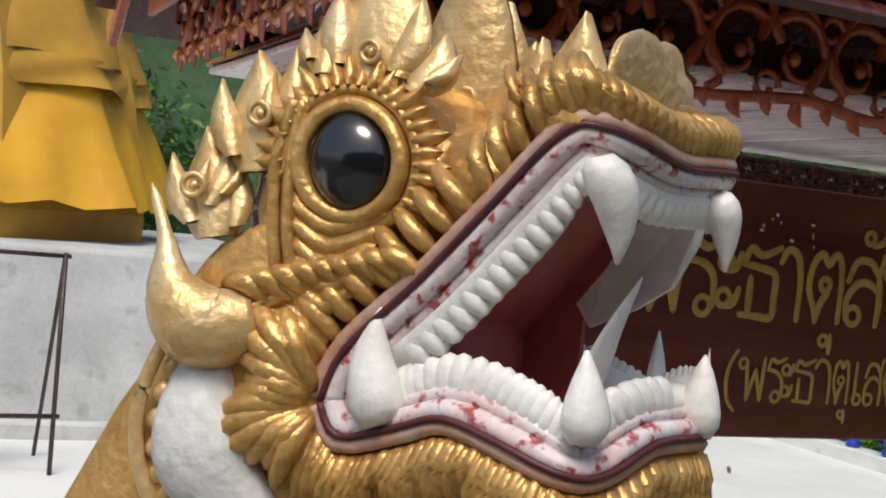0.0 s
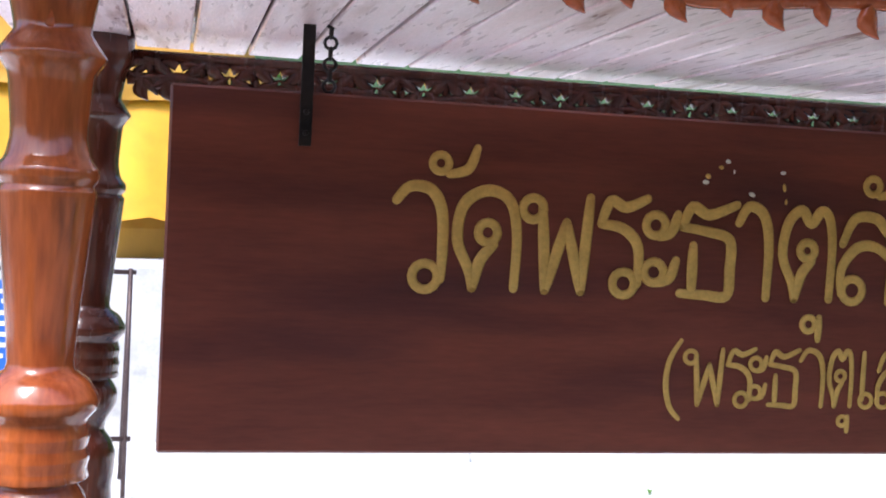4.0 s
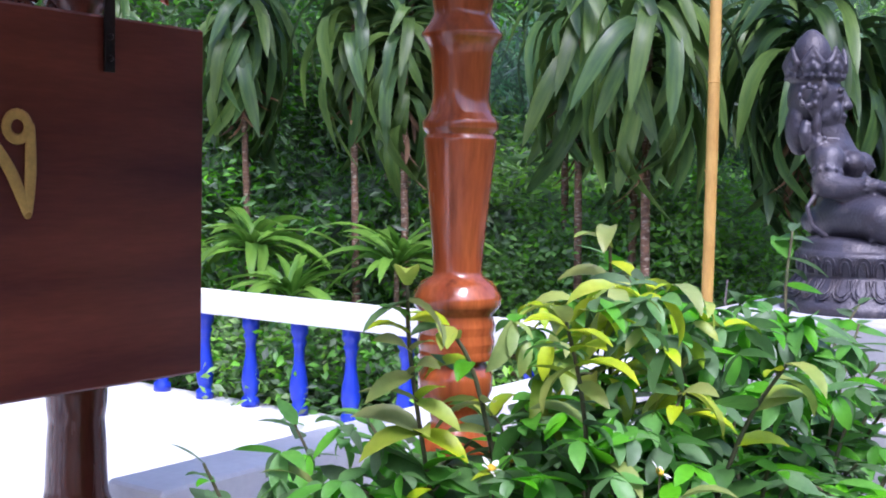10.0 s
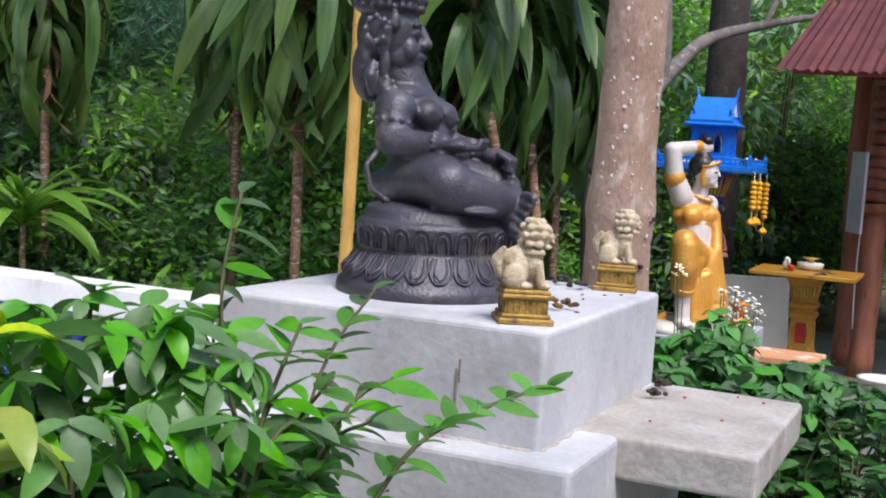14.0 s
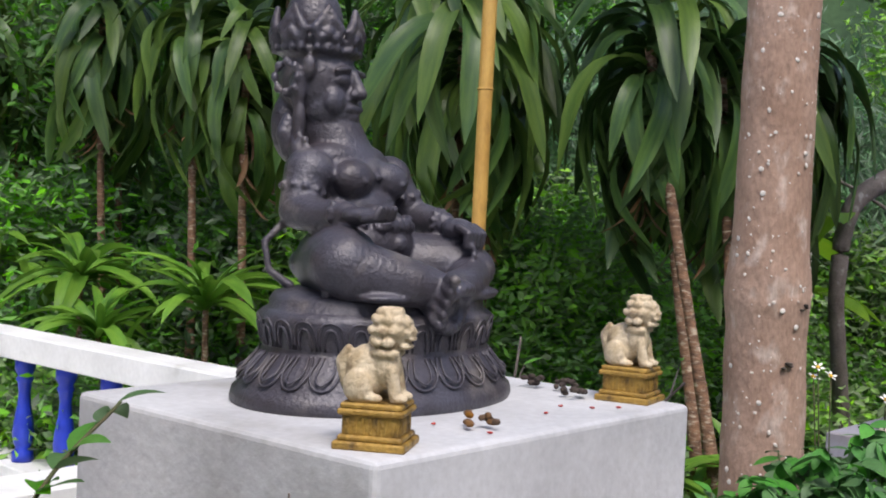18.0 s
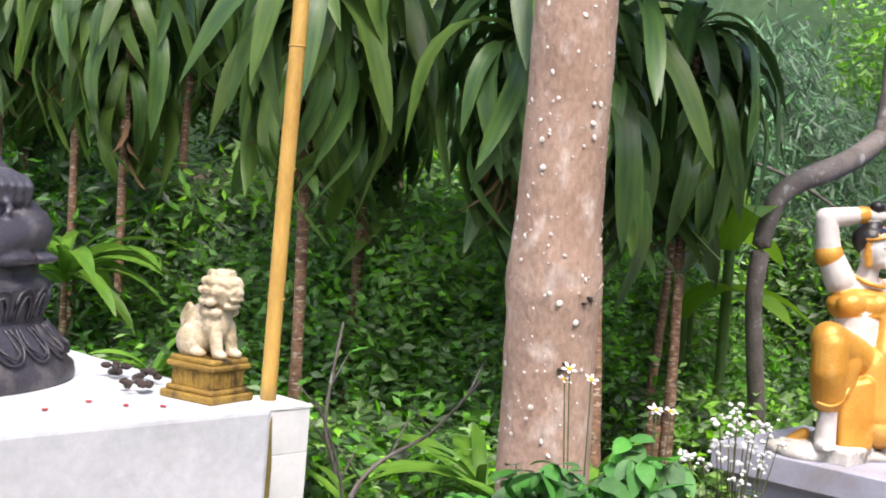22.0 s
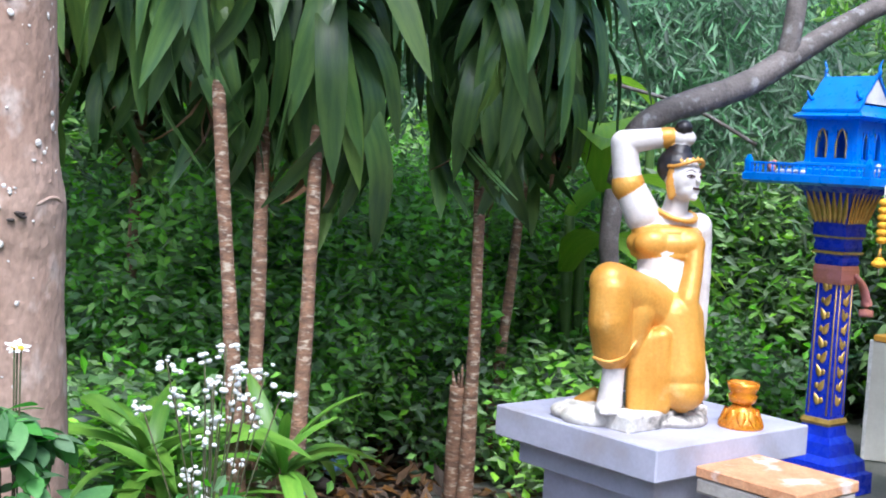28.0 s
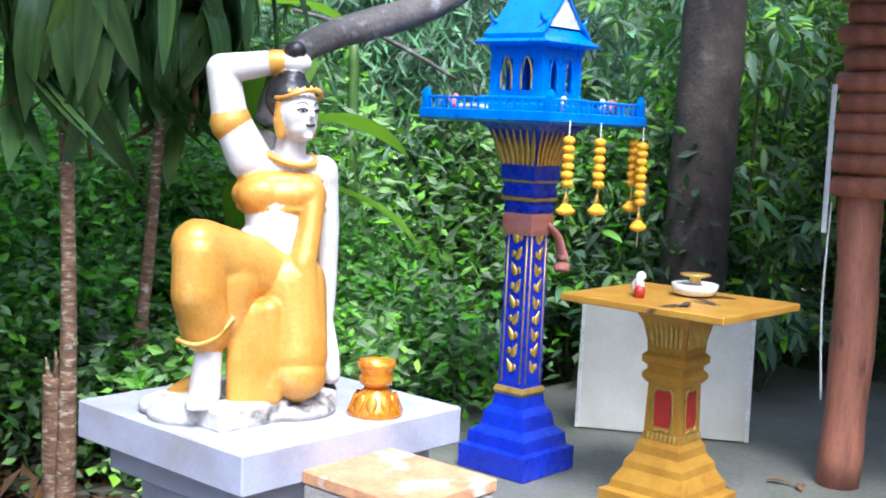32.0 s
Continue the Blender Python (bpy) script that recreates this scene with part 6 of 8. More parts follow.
hp = [[hill2.bm.verts.new((20.5 + 0.8 * math.sin(y) + 0.8 * j, y, -0.5 + 2.0 * j + 0.4 * noise.noise((y, j, 3)))) for y in range(-14, 16, 2)] for j in range(5)]
for j in range(4):
    for i in range(len(hp[0]) - 1):
        hill2.bm.faces.new((hp[j][i], hp[j][i + 1], hp[j + 1][i + 1], hp[j + 1][i])).smooth = True
# Unseen screen added across the path to cut sky reflections on the sign.
south_screen = Mesh()
hp = [[south_screen.bm.verts.new((x, -7.0 - 0.5 * math.sin(x * 0.7) - 0.5 * j, -0.5 + 1.6 * j + 0.4 * noise.noise((x, j, 5)))) for x in range(-22, 34, 2)] for j in range(5)]
for j in range(4):
    for i in range(len(hp[0]) - 1):
        south_screen.bm.faces.new((hp[j][i], hp[j][i + 1], hp[j + 1][i + 1], hp[j + 1][i])).smooth = True
solo("backdrop_south", south_screen, M_HILL, "unseen dark bank added to close the south and darken reflections", "hillside", kind="structure")
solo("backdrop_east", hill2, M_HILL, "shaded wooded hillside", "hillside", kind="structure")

# ---- dark seated figure, turned a little, legs loosely crossed ----
c = Clay()
HEAD = pose(-0.032, 0.148, 0.594, 0, 0, 17) @ Matrix.Diagonal((1.05, 0.95, 1.24, 1))


def on_head(x, y, z):
    return HEAD @ Vector((x, y, z))


# trunk: heavy belly and chest, sitting upright
c.ell((0, 0.085, 0.250), (0.135, 0.105, 0.055)).ell((0, 0.050, 0.300), (0.100, 0.098, 0.078)).ell((0, 0.092, 0.415), (0.112, 0.074, 0.066)).ell((0, 0.082, 0.360), (0.096, 0.082, 0.06))
c.ell((-0.052, 0.036, 0.418), (0.048, 0.036, 0.038)).ell((0.052, 0.036, 0.418), (0.048, 0.036, 0.038)).ell((-0.056, 0.001, 0.412), 0.007).ell((0.056, 0.001, 0.412), 0.007)
c.ell((0, -0.050, 0.296), (0.016, 0.007, 0.016))
c.cap((-0.005, 0.112, 0.450), (-0.022, 0.142, 0.530), 0.070, 0.062).ell((-0.004, 0.104, 0.458), (0.108, 0.062, 0.040))
HEAD_FROM = len(c.parts)
# head, hair gathered at the nape
c.ell(on_head(0, 0.050, -0.058), (0.064, 0.042, 0.066))
c.ell(on_head(0, 0.01, 0.012), (0.074, 0.080, 0.076)).ell(on_head(0, -0.018, -0.030), (0.062, 0.058, 0.046)).ell(on_head(0, -0.060, -0.062), (0.024, 0.020, 0.016)).ell(on_head(0, -0.022, -0.068), (0.044, 0.036, 0.014))
c.cap(on_head(0, -0.074, 0.024), on_head(0, -0.090, -0.006), 0.008, 0.012).ell(on_head(-0.011, -0.080, -0.008), (0.009, 0.008, 0.008)).ell(on_head(0.011, -0.080, -0.008), (0.009, 0.008, 0.008))
c.ell(on_head(0, -0.078, -0.030), (0.024, 0.010, 0.0065)).ell(on_head(0, -0.073, -0.043), (0.019, 0.011, 0.0065))
for s in (-1, 1):
    c.ell(on_head(s * 0.031, -0.064, 0.013), (0.017, 0.009, 0.009)).ell(on_head(s * 0.034, -0.066, 0.030), (0.024, 0.008, 0.0055), (0, s * 10, 0)).ell(on_head(s * 0.038, -0.050, -0.020), (0.024, 0.020, 0.024))
    c.ell(on_head(s * 0.078, 0.012, -0.005), (0.012, 0.020, 0.034)).ell(on_head(s * 0.080, 0.005, -0.055), (0.012, 0.014, 0.036))
    c.ell(on_head(s * 0.082, 0.0, -0.098), (0.020, 0.020, 0.018)).ell(on_head(s * 0.078, -0.012, 0.030), (0.012, 0.014, 0.020))
    for k in range(8):
        a = radians(45 * k)
        c.ell(on_head(s * 0.088 + 0.006 * math.cos(a), -0.002 + 0.022 * math.cos(a), -0.098 + 0.018 * math.sin(a)), 0.0075)
        c.ell(on_head(s * 0.090, 0.032 + 0.026 * math.cos(a), 0.012 + 0.024 * math.sin(a)), 0.0085)
    c.limb([on_head(s * 0.070, 0.036, -0.050), on_head(s * 0.076, 0.040, -0.075), on_head(s * 0.070, 0.034, -0.104)], [0.010, 0.015, 0.011])
# crown: brow band, standing leaves of scrollwork, hair dome
c.ell(on_head(0, 0.012, 0.058), (0.080, 0.086, 0.014)).ell(on_head(0, 0.014, 0.072), (0.083, 0.088, 0.010)).ell(on_head(0, 0.024, 0.10), (0.058, 0.060, 0.070)).ell(on_head(0, 0.024, 0.150), (0.030, 0.030, 0.024))
for k in range(7):
    a = radians(-144 + 48 * k)
    q = Vector((math.sin(a), -math.cos(a), 0))

    def on_crown(u, v, o):
        t_ = Vector((-q.y, q.x, 0))
        return HEAD @ (Vector((0, 0.014, 0.066 + 0.68 * v)) + q * (0.082 + o + 0.06 * v) + t_ * u)
    c.limb([on_crown(-0.020, 0.010, 0), on_crown(-0.026, 0.034, 0.003), on_crown(-0.012, 0.058, 0.002), on_crown(0, 0.088, -0.004)], [0.008, 0.009, 0.008, 0.005])
    c.limb([on_crown(0.020, 0.010, 0), on_crown(0.026, 0.034, 0.003), on_crown(0.012, 0.058, 0.002), on_crown(0, 0.088, -0.004)], [0.008, 0.009, 0.008, 0.005])
    c.ell(on_crown(0, 0.026, 0.006), 0.0115).ell(on_crown(0, 0.050, 0.003), 0.009).ell(on_crown(-0.014, 0.014, 0.008), 0.008).ell(on_crown(0.014, 0.014, 0.008), 0.008)
    for j in (-1, 0, 1):
        c.ell(on_crown(0.020 * j, -0.008, 0.004), 0.0078)
for i, p in enumerate(c.parts[HEAD_FROM:]):  # the head is large for the body
    c.parts[HEAD_FROM + i] = ("e", p[1], Vector((p[2].x * 1.07, p[2].y * 0.98, p[2].z * 1.24)), p[3]) if p[0] == "e" else ("c", p[1], p[2], p[3] * 1.12, p[4] * 1.12, p[5])
# arms: one hand open above the near knee, the other a fist over the far knee with a hanging chain
c.ell((-0.118, 0.092, 0.428), (0.046, 0.050, 0.046)).ell((0.118, 0.092, 0.428), (0.046, 0.050, 0.046))
c.limb([(-0.122, 0.092, 0.425), (-0.150, 0.085, 0.355), (-0.158, 0.020, 0.345), (-0.165, -0.050, 0.350)], [0.045, 0.038, 0.033, 0.025]).ell((-0.168, -0.085, 0.350), (0.030, 0.038, 0.016))
c.ell((-0.150, -0.100, 0.362), (0.012, 0.030, 0.010))
c.limb([(0.122, 0.092, 0.425), (0.162, 0.062, 0.352), (0.155, -0.030, 0.338)], [0.044, 0.036, 0.026]).ell((0.144, -0.075, 0.330), (0.032, 0.034, 0.022))
for k in range(4):
    c.limb([(0.118 + 0.016 * k, -0.098, 0.334), (0.116 + 0.016 * k, -0.122, 0.322), (0.116 + 0.016 * k, -0.118, 0.298)], [0.0100, 0.0090, 0.0080])
    c.limb([(-0.192 + 0.015 * k, -0.116, 0.346), (-0.190 + 0.015 * k, -0.140, 0.348), (-0.184 + 0.013 * k, -0.146, 0.364)], [0.0090, 0.0080, 0.0070])
for k in range(12):
    c.ell((0.122 + 0.005 * (k % 2), -0.128 - 0.003 * (k % 3), 0.296 - 0.0085 * k), 0.0070)
# legs: knees wide apart, shins folded in, one foot hanging over the edge with its sole turned out
c.limb([(-0.070, 0.060, 0.255), (-0.180, -0.060, 0.265)], [0.078, 0.066]).ell((-0.190, -0.072, 0.262), (0.066, 0.066, 0.060))
c.limb([(-0.185, -0.085, 0.252), (-0.105, -0.160, 0.232), (-0.062, -0.186, 0.222)], [0.058, 0.044, 0.034])
c.limb([(0.070, 0.060, 0.250), (0.165, -0.070, 0.252)], [0.076, 0.060]).ell((0.172, -0.080, 0.250), (0.058, 0.060, 0.050))
c.limb([(0.160, -0.095, 0.240), (0.085, -0.145, 0.224), (0.010, -0.165, 0.222)], [0.046, 0.036, 0.030])
SOLE = pose(-0.050, -0.205, 0.196, 20, 0, 14)
for k in range(16):  # rim of the cupped sole
    a = radians(22.5 * k)
    c.ell(SOLE @ Vector((0.020 + 0.052 * math.cos(a), 0.006 * math.cos(2 * a), -0.006 + 0.040 * math.sin(a))), (0.017, 0.022, 0.015))
c.ell(SOLE @ Vector((0.015, 0.026, 0.0)), (0.056, 0.026, 0.044))
for k in range(5):  # toes in a fan
    p0, p1 = SOLE @ Vector((-0.030 - 0.004 * k, 0.004, 0.050 - 0.019 * k)), SOLE @ Vector((-0.060 + 0.003 * k, -0.016, 0.056 - 0.022 * k))
    c.limb([p0, p1], [0.0125 - 0.0006 * k, 0.0110 - 0.0006 * k])
c.ell((0.110, -0.150, 0.208), (0.060, 0.034, 0.014)).ell((0.190, -0.090, 0.206), (0.050, 0.050, 0.012)).ell((-0.120, -0.135, 0.206), (0.090, 0.050, 0.012))
# necklaces, belly belt, sash, arm bands, folds of the wrap
for k in range(19):
    a = radians(-100 + 11.1 * k)
    c.ell((0.064 * math.sin(a), 0.104 - 0.068 * math.cos(a), 0.470 - 0.022 * math.cos(a)), 0.0055)
    c.ell((0.082 * math.sin(a), 0.098 - 0.082 * math.cos(a), 0.458 - 0.034 * math.cos(a)), 0.0068)
    c.ell((0.096 * math.sin(a), 0.060 - 0.098 * math.cos(a), 0.352 - 0.008 * math.cos(a)), 0.0070)
    c.ell((0.100 * math.sin(a), 0.056 - 0.102 * math.cos(a), 0.340 - 0.012 * math.cos(a)), 0.0050)
for k in range(7):
    c.ell((-0.042 + 0.014 * k, -0.044 + 0.0006 * (k - 3) ** 2, 0.330 + 0.005 * (k % 2)), (0.007, 0.006, 0.012))
for k in range(11):
    a = radians(360 * k / 11)
    c.ell((-0.136 + 0.043 * math.cos(a), 0.089 + 0.043 * math.sin(a), 0.392 - 0.012 * math.cos(a)), 0.0060).ell((0.141 + 0.042 * math.cos(a), 0.078 + 0.042 * math.sin(a), 0.392 + 0.012 * math.cos(a)), 0.0060)
    c.ell((-0.163 + 0.029 * math.cos(a), -0.030, 0.349 + 0.029 * math.sin(a)), 0.0050).ell((0.156 + 0.030 * math.cos(a), -0.020, 0.339 + 0.030 * math.sin(a)), 0.0050)
    c.ell((-0.070 + 0.030 * math.cos(a), -0.178 + 0.02 * math.cos(a), 0.222 + 0.036 * math.sin(a)), 0.0050)
for s_ in (-1, 1):
    for k in range(3):
        c.limb([(s_ * (0.215 - 0.014 * k), -0.020, 0.296 - 0.014 * k), (s_ * (0.226 - 0.010 * k), -0.080, 0.280 - 0.020 * k), (s_ * (0.195 - 0.02 * k), -0.128, 0.252 - 0.014 * k)], [0.0030, 0.0034, 0.0030])
c.limb([(-0.160, 0.110, 0.330), (-0.196, 0.125, 0.292), (-0.196, 0.110, 0.240), (-0.170, 0.080, 0.212)], [0.008, 0.007, 0.007, 0.010])
for k in range(10):
    a = radians(-70 + 15.5 * k)
    c.cap((0.215 * math.sin(a), -0.150 * math.cos(a), 0.216), (0.232 * math.sin(a), -0.164 * math.cos(a), 0.206), 0.012, 0.009)
m = Mesh().join(c.bake(0.0042, 2))
BR = 0.318
m.lathe([(BR * r, z) for r, z in ((1.0, 0), (1.012, 0.010), (1.0, 0.026), (0.965, 0.034), (0.955, 0.044), (0.90, 0.070), (0.825, 0.094), (0.805, 0.102), (0.81, 0.108), (0.825, 0.135), (0.845, 0.155), (0.84, 0.164), (0.80, 0.172), (0.775, 0.176), (0.77, 0.190), (0.74, 0.202), (0.62, 0.210), (0.3, 0.216))], seg=72, sx=1.0, sy=0.72)
for k in range(26):
    a = 2 * math.pi * k / 26
    o, t_ = Vector((math.cos(a), math.sin(a) * 0.72, 0)) * BR, Vector((-math.sin(a), math.cos(a) * 0.72, 0))
    for w, lift in ((0.030, 0.0), (0.017, 0.010)):  # drooping petals in low relief, two outlines each
        m.tube(spline([o * 0.825 - t_ * w * 0.8 + Vector((0, 0, 0.097)), o * 0.905 - t_ * w * 1.1 + Vector((0, 0, 0.070)), o * 0.955 - t_ * w * 0.7 + Vector((0, 0, 0.050 + lift)), o * 0.968 + Vector((0, 0, 0.044 + lift)),
                       o * 0.955 + t_ * w * 0.7 + Vector((0, 0, 0.050 + lift)), o * 0.905 + t_ * w * 1.1 + Vector((0, 0, 0.070)), o * 0.825 + t_ * w * 0.8 + Vector((0, 0, 0.096))], 3), 0.0025, 5)
    for w, h in ((0.027, 0.0), (0.015, 0.012)):
        m.tube(spline([o * 0.808 - t_ * w + Vector((0, 0, 0.108)), o * 0.830 - t_ * w + Vector((0, 0, 0.140 - h)), o * 0.845 - t_ * w * 0.5 + Vector((0, 0, 0.157 - h)), o * 0.845 + t_ * w * 0.5 + Vector((0, 0, 0.157 - h)),
                       o * 0.830 + t_ * w + Vector((0, 0, 0.140 - h)), o * 0.808 + t_ * w + Vector((0, 0, 0.108))], 2), 0.0026, 5)
solo("seated_statue", m, [M_BRONZE], "dark purple-grey seated deity statue on a lotus base", "statue", (5.640, 1.79, 1.161), 4)

# ---- small guardian lions ----
c = Clay()
c.ell((0, 0.022, 0.118), (0.030, 0.040, 0.044)).ell((0, -0.012, 0.132), (0.029, 0.028, 0.042)).ell((0, -0.022, 0.186), (0.034, 0.033, 0.030)).ell((0, -0.046, 0.184), (0.023, 0.019, 0.013)).ell((0, -0.046, 0.162), (0.019, 0.015, 0.006))
for s in (-1, 1):
    c.limb([(s * 0.017, -0.026, 0.125), (s * 0.019, -0.036, 0.082)], [0.013, 0.011]).ell((s * 0.019, -0.044, 0.080), (0.012, 0.015, 0.008))
    c.ell((s * 0.027, 0.030, 0.098), (0.016, 0.028, 0.028)).ell((s * 0.028, 0.004, 0.080), (0.011, 0.020, 0.008)).ell((s * 0.014, -0.050, 0.196), (0.008, 0.007, 0.006)).ell((s * 0.026, -0.018, 0.206), (0.008, 0.006, 0.010))
for j, (z, r) in enumerate(((0.214, 0.020), (0.202, 0.033), (0.186, 0.037), (0.168, 0.036), (0.150, 0.031))):
    for k in range(8):
        a = radians(-140 + 40 * k + 20 * (j % 2))
        if abs(((math.degrees(a) + 180) % 360) - 180) < 42 and z < 0.2:
            continue
        c.ell((0.9 * r * math.sin(a), -0.016 - 0.9 * r * math.cos(a), z), (0.0125, 0.0085, 0.0080), (0, 0, math.degrees(a)))
c.ell((0, -0.060, 0.184), (0.011, 0.007, 0.006)).ell((0, -0.047, 0.200), (0.024, 0.010, 0.006)).ell((0, -0.058, 0.1735), (0.018, 0.008, 0.0035))
c.limb([(0, 0.058, 0.10), (0.006, 0.066, 0.13), (-0.004, 0.056, 0.152)], [0.012, 0.016, 0.008])
lion = Mesh().join(c.bake(0.0023, 3))
lion.mat = 1
lion.box((0.112, 0.132, 0.014), (0, 0, 0.007), bevel=0.003).box((0.098, 0.118, 0.010), (0, 0, 0.018), bevel=0.003).box((0.084, 0.104, 0.034), (0, 0, 0.038), bevel=0.002)
lion.box((0.100, 0.120, 0.010), (0, 0, 0.059), bevel=0.003).box((0.092, 0.112, 0.010), (0, 0, 0.068), bevel=0.003)
for k in range(7):
    for s in (-1, 1):
        lion.box((0.006, 0.004, 0.026), (-0.033 + 0.011 * k, s * 0.052, 0.038), bevel=0.001)
        lion.box((0.004, 0.006, 0.026), (s * 0.042, -0.042 + 0.014 * k, 0.038), bevel=0.001)
lion_me = lion.data("lion", [M_CREAM, M_TARNISH])
lion_me.transform(Matrix.Diagonal((0.94, 0.86, 0.97, 1)))
solo("lion_figurine", lion_me, None, "cream guardian lion figurine on a tarnished gold base", "figurine", (5.278, 1.437, 1.161), 30, group="pair of lions")
solo("lion_figurine", lion_me, None, "greyer guardian lion figurine at the far corner", "figurine", (6.030, 1.455, 1.161), 12, group="pair of lions")

# ---- kneeling woman, in white and gold paint ----
c = Clay()
SKIN, CLOTH, HAIR, ROCK, PAINT = range(5)
# rough base
c.ell((-0.06, -0.05, 0.025), (0.22, 0.17, 0.052), mat=ROCK).ell((-0.20, -0.12, 0.025), (0.13, 0.11, 0.050), mat=ROCK).ell((0.10, -0.03, 0.025), (0.15, 0.15, 0.050), mat=ROCK).ell((0.17, 0.08, 0.05), (0.09, 0.08, 0.05), mat=ROCK)
c.ell((-0.29, -0.05, 0.03), (0.07, 0.07, 0.035), mat=ROCK).ell((-0.02, 0.10, 0.03), (0.20, 0.10, 0.045), mat=ROCK)
# raised knee, its shin and the bare foot
c.limb([(0.030, -0.020, 0.425), (-0.165, -0.195, 0.520)], [0.112, 0.080], CLOTH).ell((-0.178, -0.205, 0.520), (0.078, 0.075, 0.082), mat=CLOTH)
c.limb([(-0.175, -0.210, 0.500), (-0.180, -0.205, 0.400), (-0.158, -0.175, 0.290)], [0.078, 0.080, 0.074], CLOTH).limb([(-0.080, -0.120, 0.430), (-0.095, -0.130, 0.310)], [0.085, 0.060], CLOTH)
c.limb([(-0.148, -0.170, 0.275), (-0.142, -0.170, 0.258)], [0.050, 0.050], CLOTH)
c.limb([(-0.145, -0.168, 0.255), (-0.152, -0.175, 0.160), (-0.156, -0.182, 0.095)], [0.036, 0.040, 0.044]).ell((-0.170, -0.215, 0.078), (0.045, 0.062, 0.024))
for k in range(5):
    c.ell((-0.198 + 0.014 * k, -0.268 + 0.004 * abs(k - 1), 0.070), (0.008, 0.014, 0.009))
# hips, the kneeling leg and the hanging front cloth
c.ell((0.055, -0.010, 0.425), (0.128, 0.112, 0.105), mat=CLOTH).limb([(0.085, -0.030, 0.400), (0.120, -0.110, 0.200)], [0.122, 0.092], CLOTH).ell((0.122, -0.125, 0.145), (0.088, 0.085, 0.082), mat=CLOTH)
c.limb([(0.10, -0.04, 0.16), (0.16, 0.12, 0.09)], [0.075, 0.05], CLOTH)
for k in range(5):
    c.limb([(-0.060 + 0.022 * k, -0.128 - 0.004 * k, 0.310 + 0.008 * k), (-0.062 + 0.026 * k, -0.166 + 0.004 * (k % 2), 0.085)], [0.040, 0.032 + 0.003 * (k % 2)], CLOTH)
c.limb([(-0.20, -0.07, 0.10), (-0.255, -0.05, 0.065)], [0.028, 0.022], CLOTH)
# waist, bodice with two breasts, sash
c.limb([(0.055, 0.0, 0.490), (0.065, 0.0, 0.600)], [0.090, 0.092]).ell((0.055, -0.012, 0.540), (0.112, 0.084, 0.04))
c.ell((0.052, -0.008, 0.470), (0.126, 0.106, 0.052), mat=CLOTH)
c.ell((0.072, 0.000, 0.640), (0.150, 0.104, 0.074), mat=CLOTH).ell((0.020, -0.058, 0.640), (0.080, 0.056, 0.062), mat=CLOTH).ell((0.148, -0.050, 0.644), (0.072, 0.056, 0.060), mat=CLOTH).ell((0.085, -0.075, 0.636), (0.080, 0.034, 0.048), mat=CLOTH).ell((0.075, 0.0, 0.606), (0.140, 0.104, 0.034), mat=CLOTH).ell((0.075, 0.002, 0.686), (0.136, 0.092, 0.040), mat=CLOTH)
c.limb([(0.175, -0.060, 0.640), (0.160, -0.078, 0.560), (0.130, -0.095, 0.470), (0.135, -0.10, 0.36)], [0.040, 0.038, 0.042, 0.05], CLOTH)
# shoulders, neck, necklace
c.ell((0.080, 0.012, 0.728), (0.130, 0.066, 0.048)).cap((0.100, 0.0, 0.760), (0.112, -0.012, 0.850), 0.046, 0.040)
for k in range(15):
    a = radians(-95 + 13.5 * k)
    c.ell((0.106 + 0.075 * math.sin(a + 0.5), 0.0 - 0.070 * math.cos(a + 0.5), 0.765 - 0.030 * math.cos(a)), (0.012, 0.012, 0.011), mat=CLOTH)
# head, turned to her left, and the hair drawn up into a knot
FD, FL = Vector((0.60, -0.80, 0)), Vector((0.80, 0.60, 0))
FC = Vector((0.118, -0.030, 0.902))
c.ell(FC, (0.061, 0.064, 0.074)).ell(FC + 0.016 * FD - Vector((0, 0, 0.040)), (0.046, 0.046, 0.040)).ell(FC + 0.050 * FD - Vector((0, 0, 0.066)), (0.016, 0.014, 0.013))
c.ell(FC - 0.030 * FD + Vector((0, 0, 0.034)), (0.069, 0.070, 0.066), mat=HAIR).ell(FC - 0.024 * FD + Vector((0, 0, 0.085)), (0.040, 0.040, 0.030), mat=HAIR).ell(FC - 0.010 * FD + Vector((-0.002, 0, 0.188)), (0.034, 0.032, 0.030), mat=HAIR)
for s_ in (-1, 1):
    c.limb([FC + s_ * 0.062 * FL + Vector((0, 0, 0.028)), FC + s_ * 0.066 * FL - 0.004 * FD - Vector((0, 0, 0.030)), FC + s_ * 0.060 * FL - Vector((0, 0, 0.075))], [0.014, 0.018, 0.015], CLOTH)
# raised arm: elbow out above, forearm back over the head; the other arm straight down behind her
c.limb([(-0.020, 0.010, 0.745), (-0.085, 0.015, 0.870), (-0.112, 0.015, 1.020)], [0.064, 0.052, 0.046]).limb([(-0.112, 0.015, 1.022), (0.060, 0.000, 1.052)], [0.044, 0.034]).ell((0.112, -0.012, 1.052), (0.050, 0.034, 0.036))
c.cap((-0.0815, 0.015, 0.855), (-0.0825, 0.015, 0.859), 0.0655, 0.0655, CLOTH).cap((0.042, 0.001, 1.049), (0.058, 0.000, 1.051), 0.040, 0.040, CLOTH)
c.limb([(0.205, 0.030, 0.715), (0.222, 0.050, 0.560), (0.214, 0.065, 0.380), (0.212, 0.060, 0.280)], [0.048, 0.034, 0.028, 0.024]).limb([(0.212, 0.060, 0.27), (0.226, 0.030, 0.18), (0.235, 0.020, 0.11)], [0.026, 0.030, 0.026])
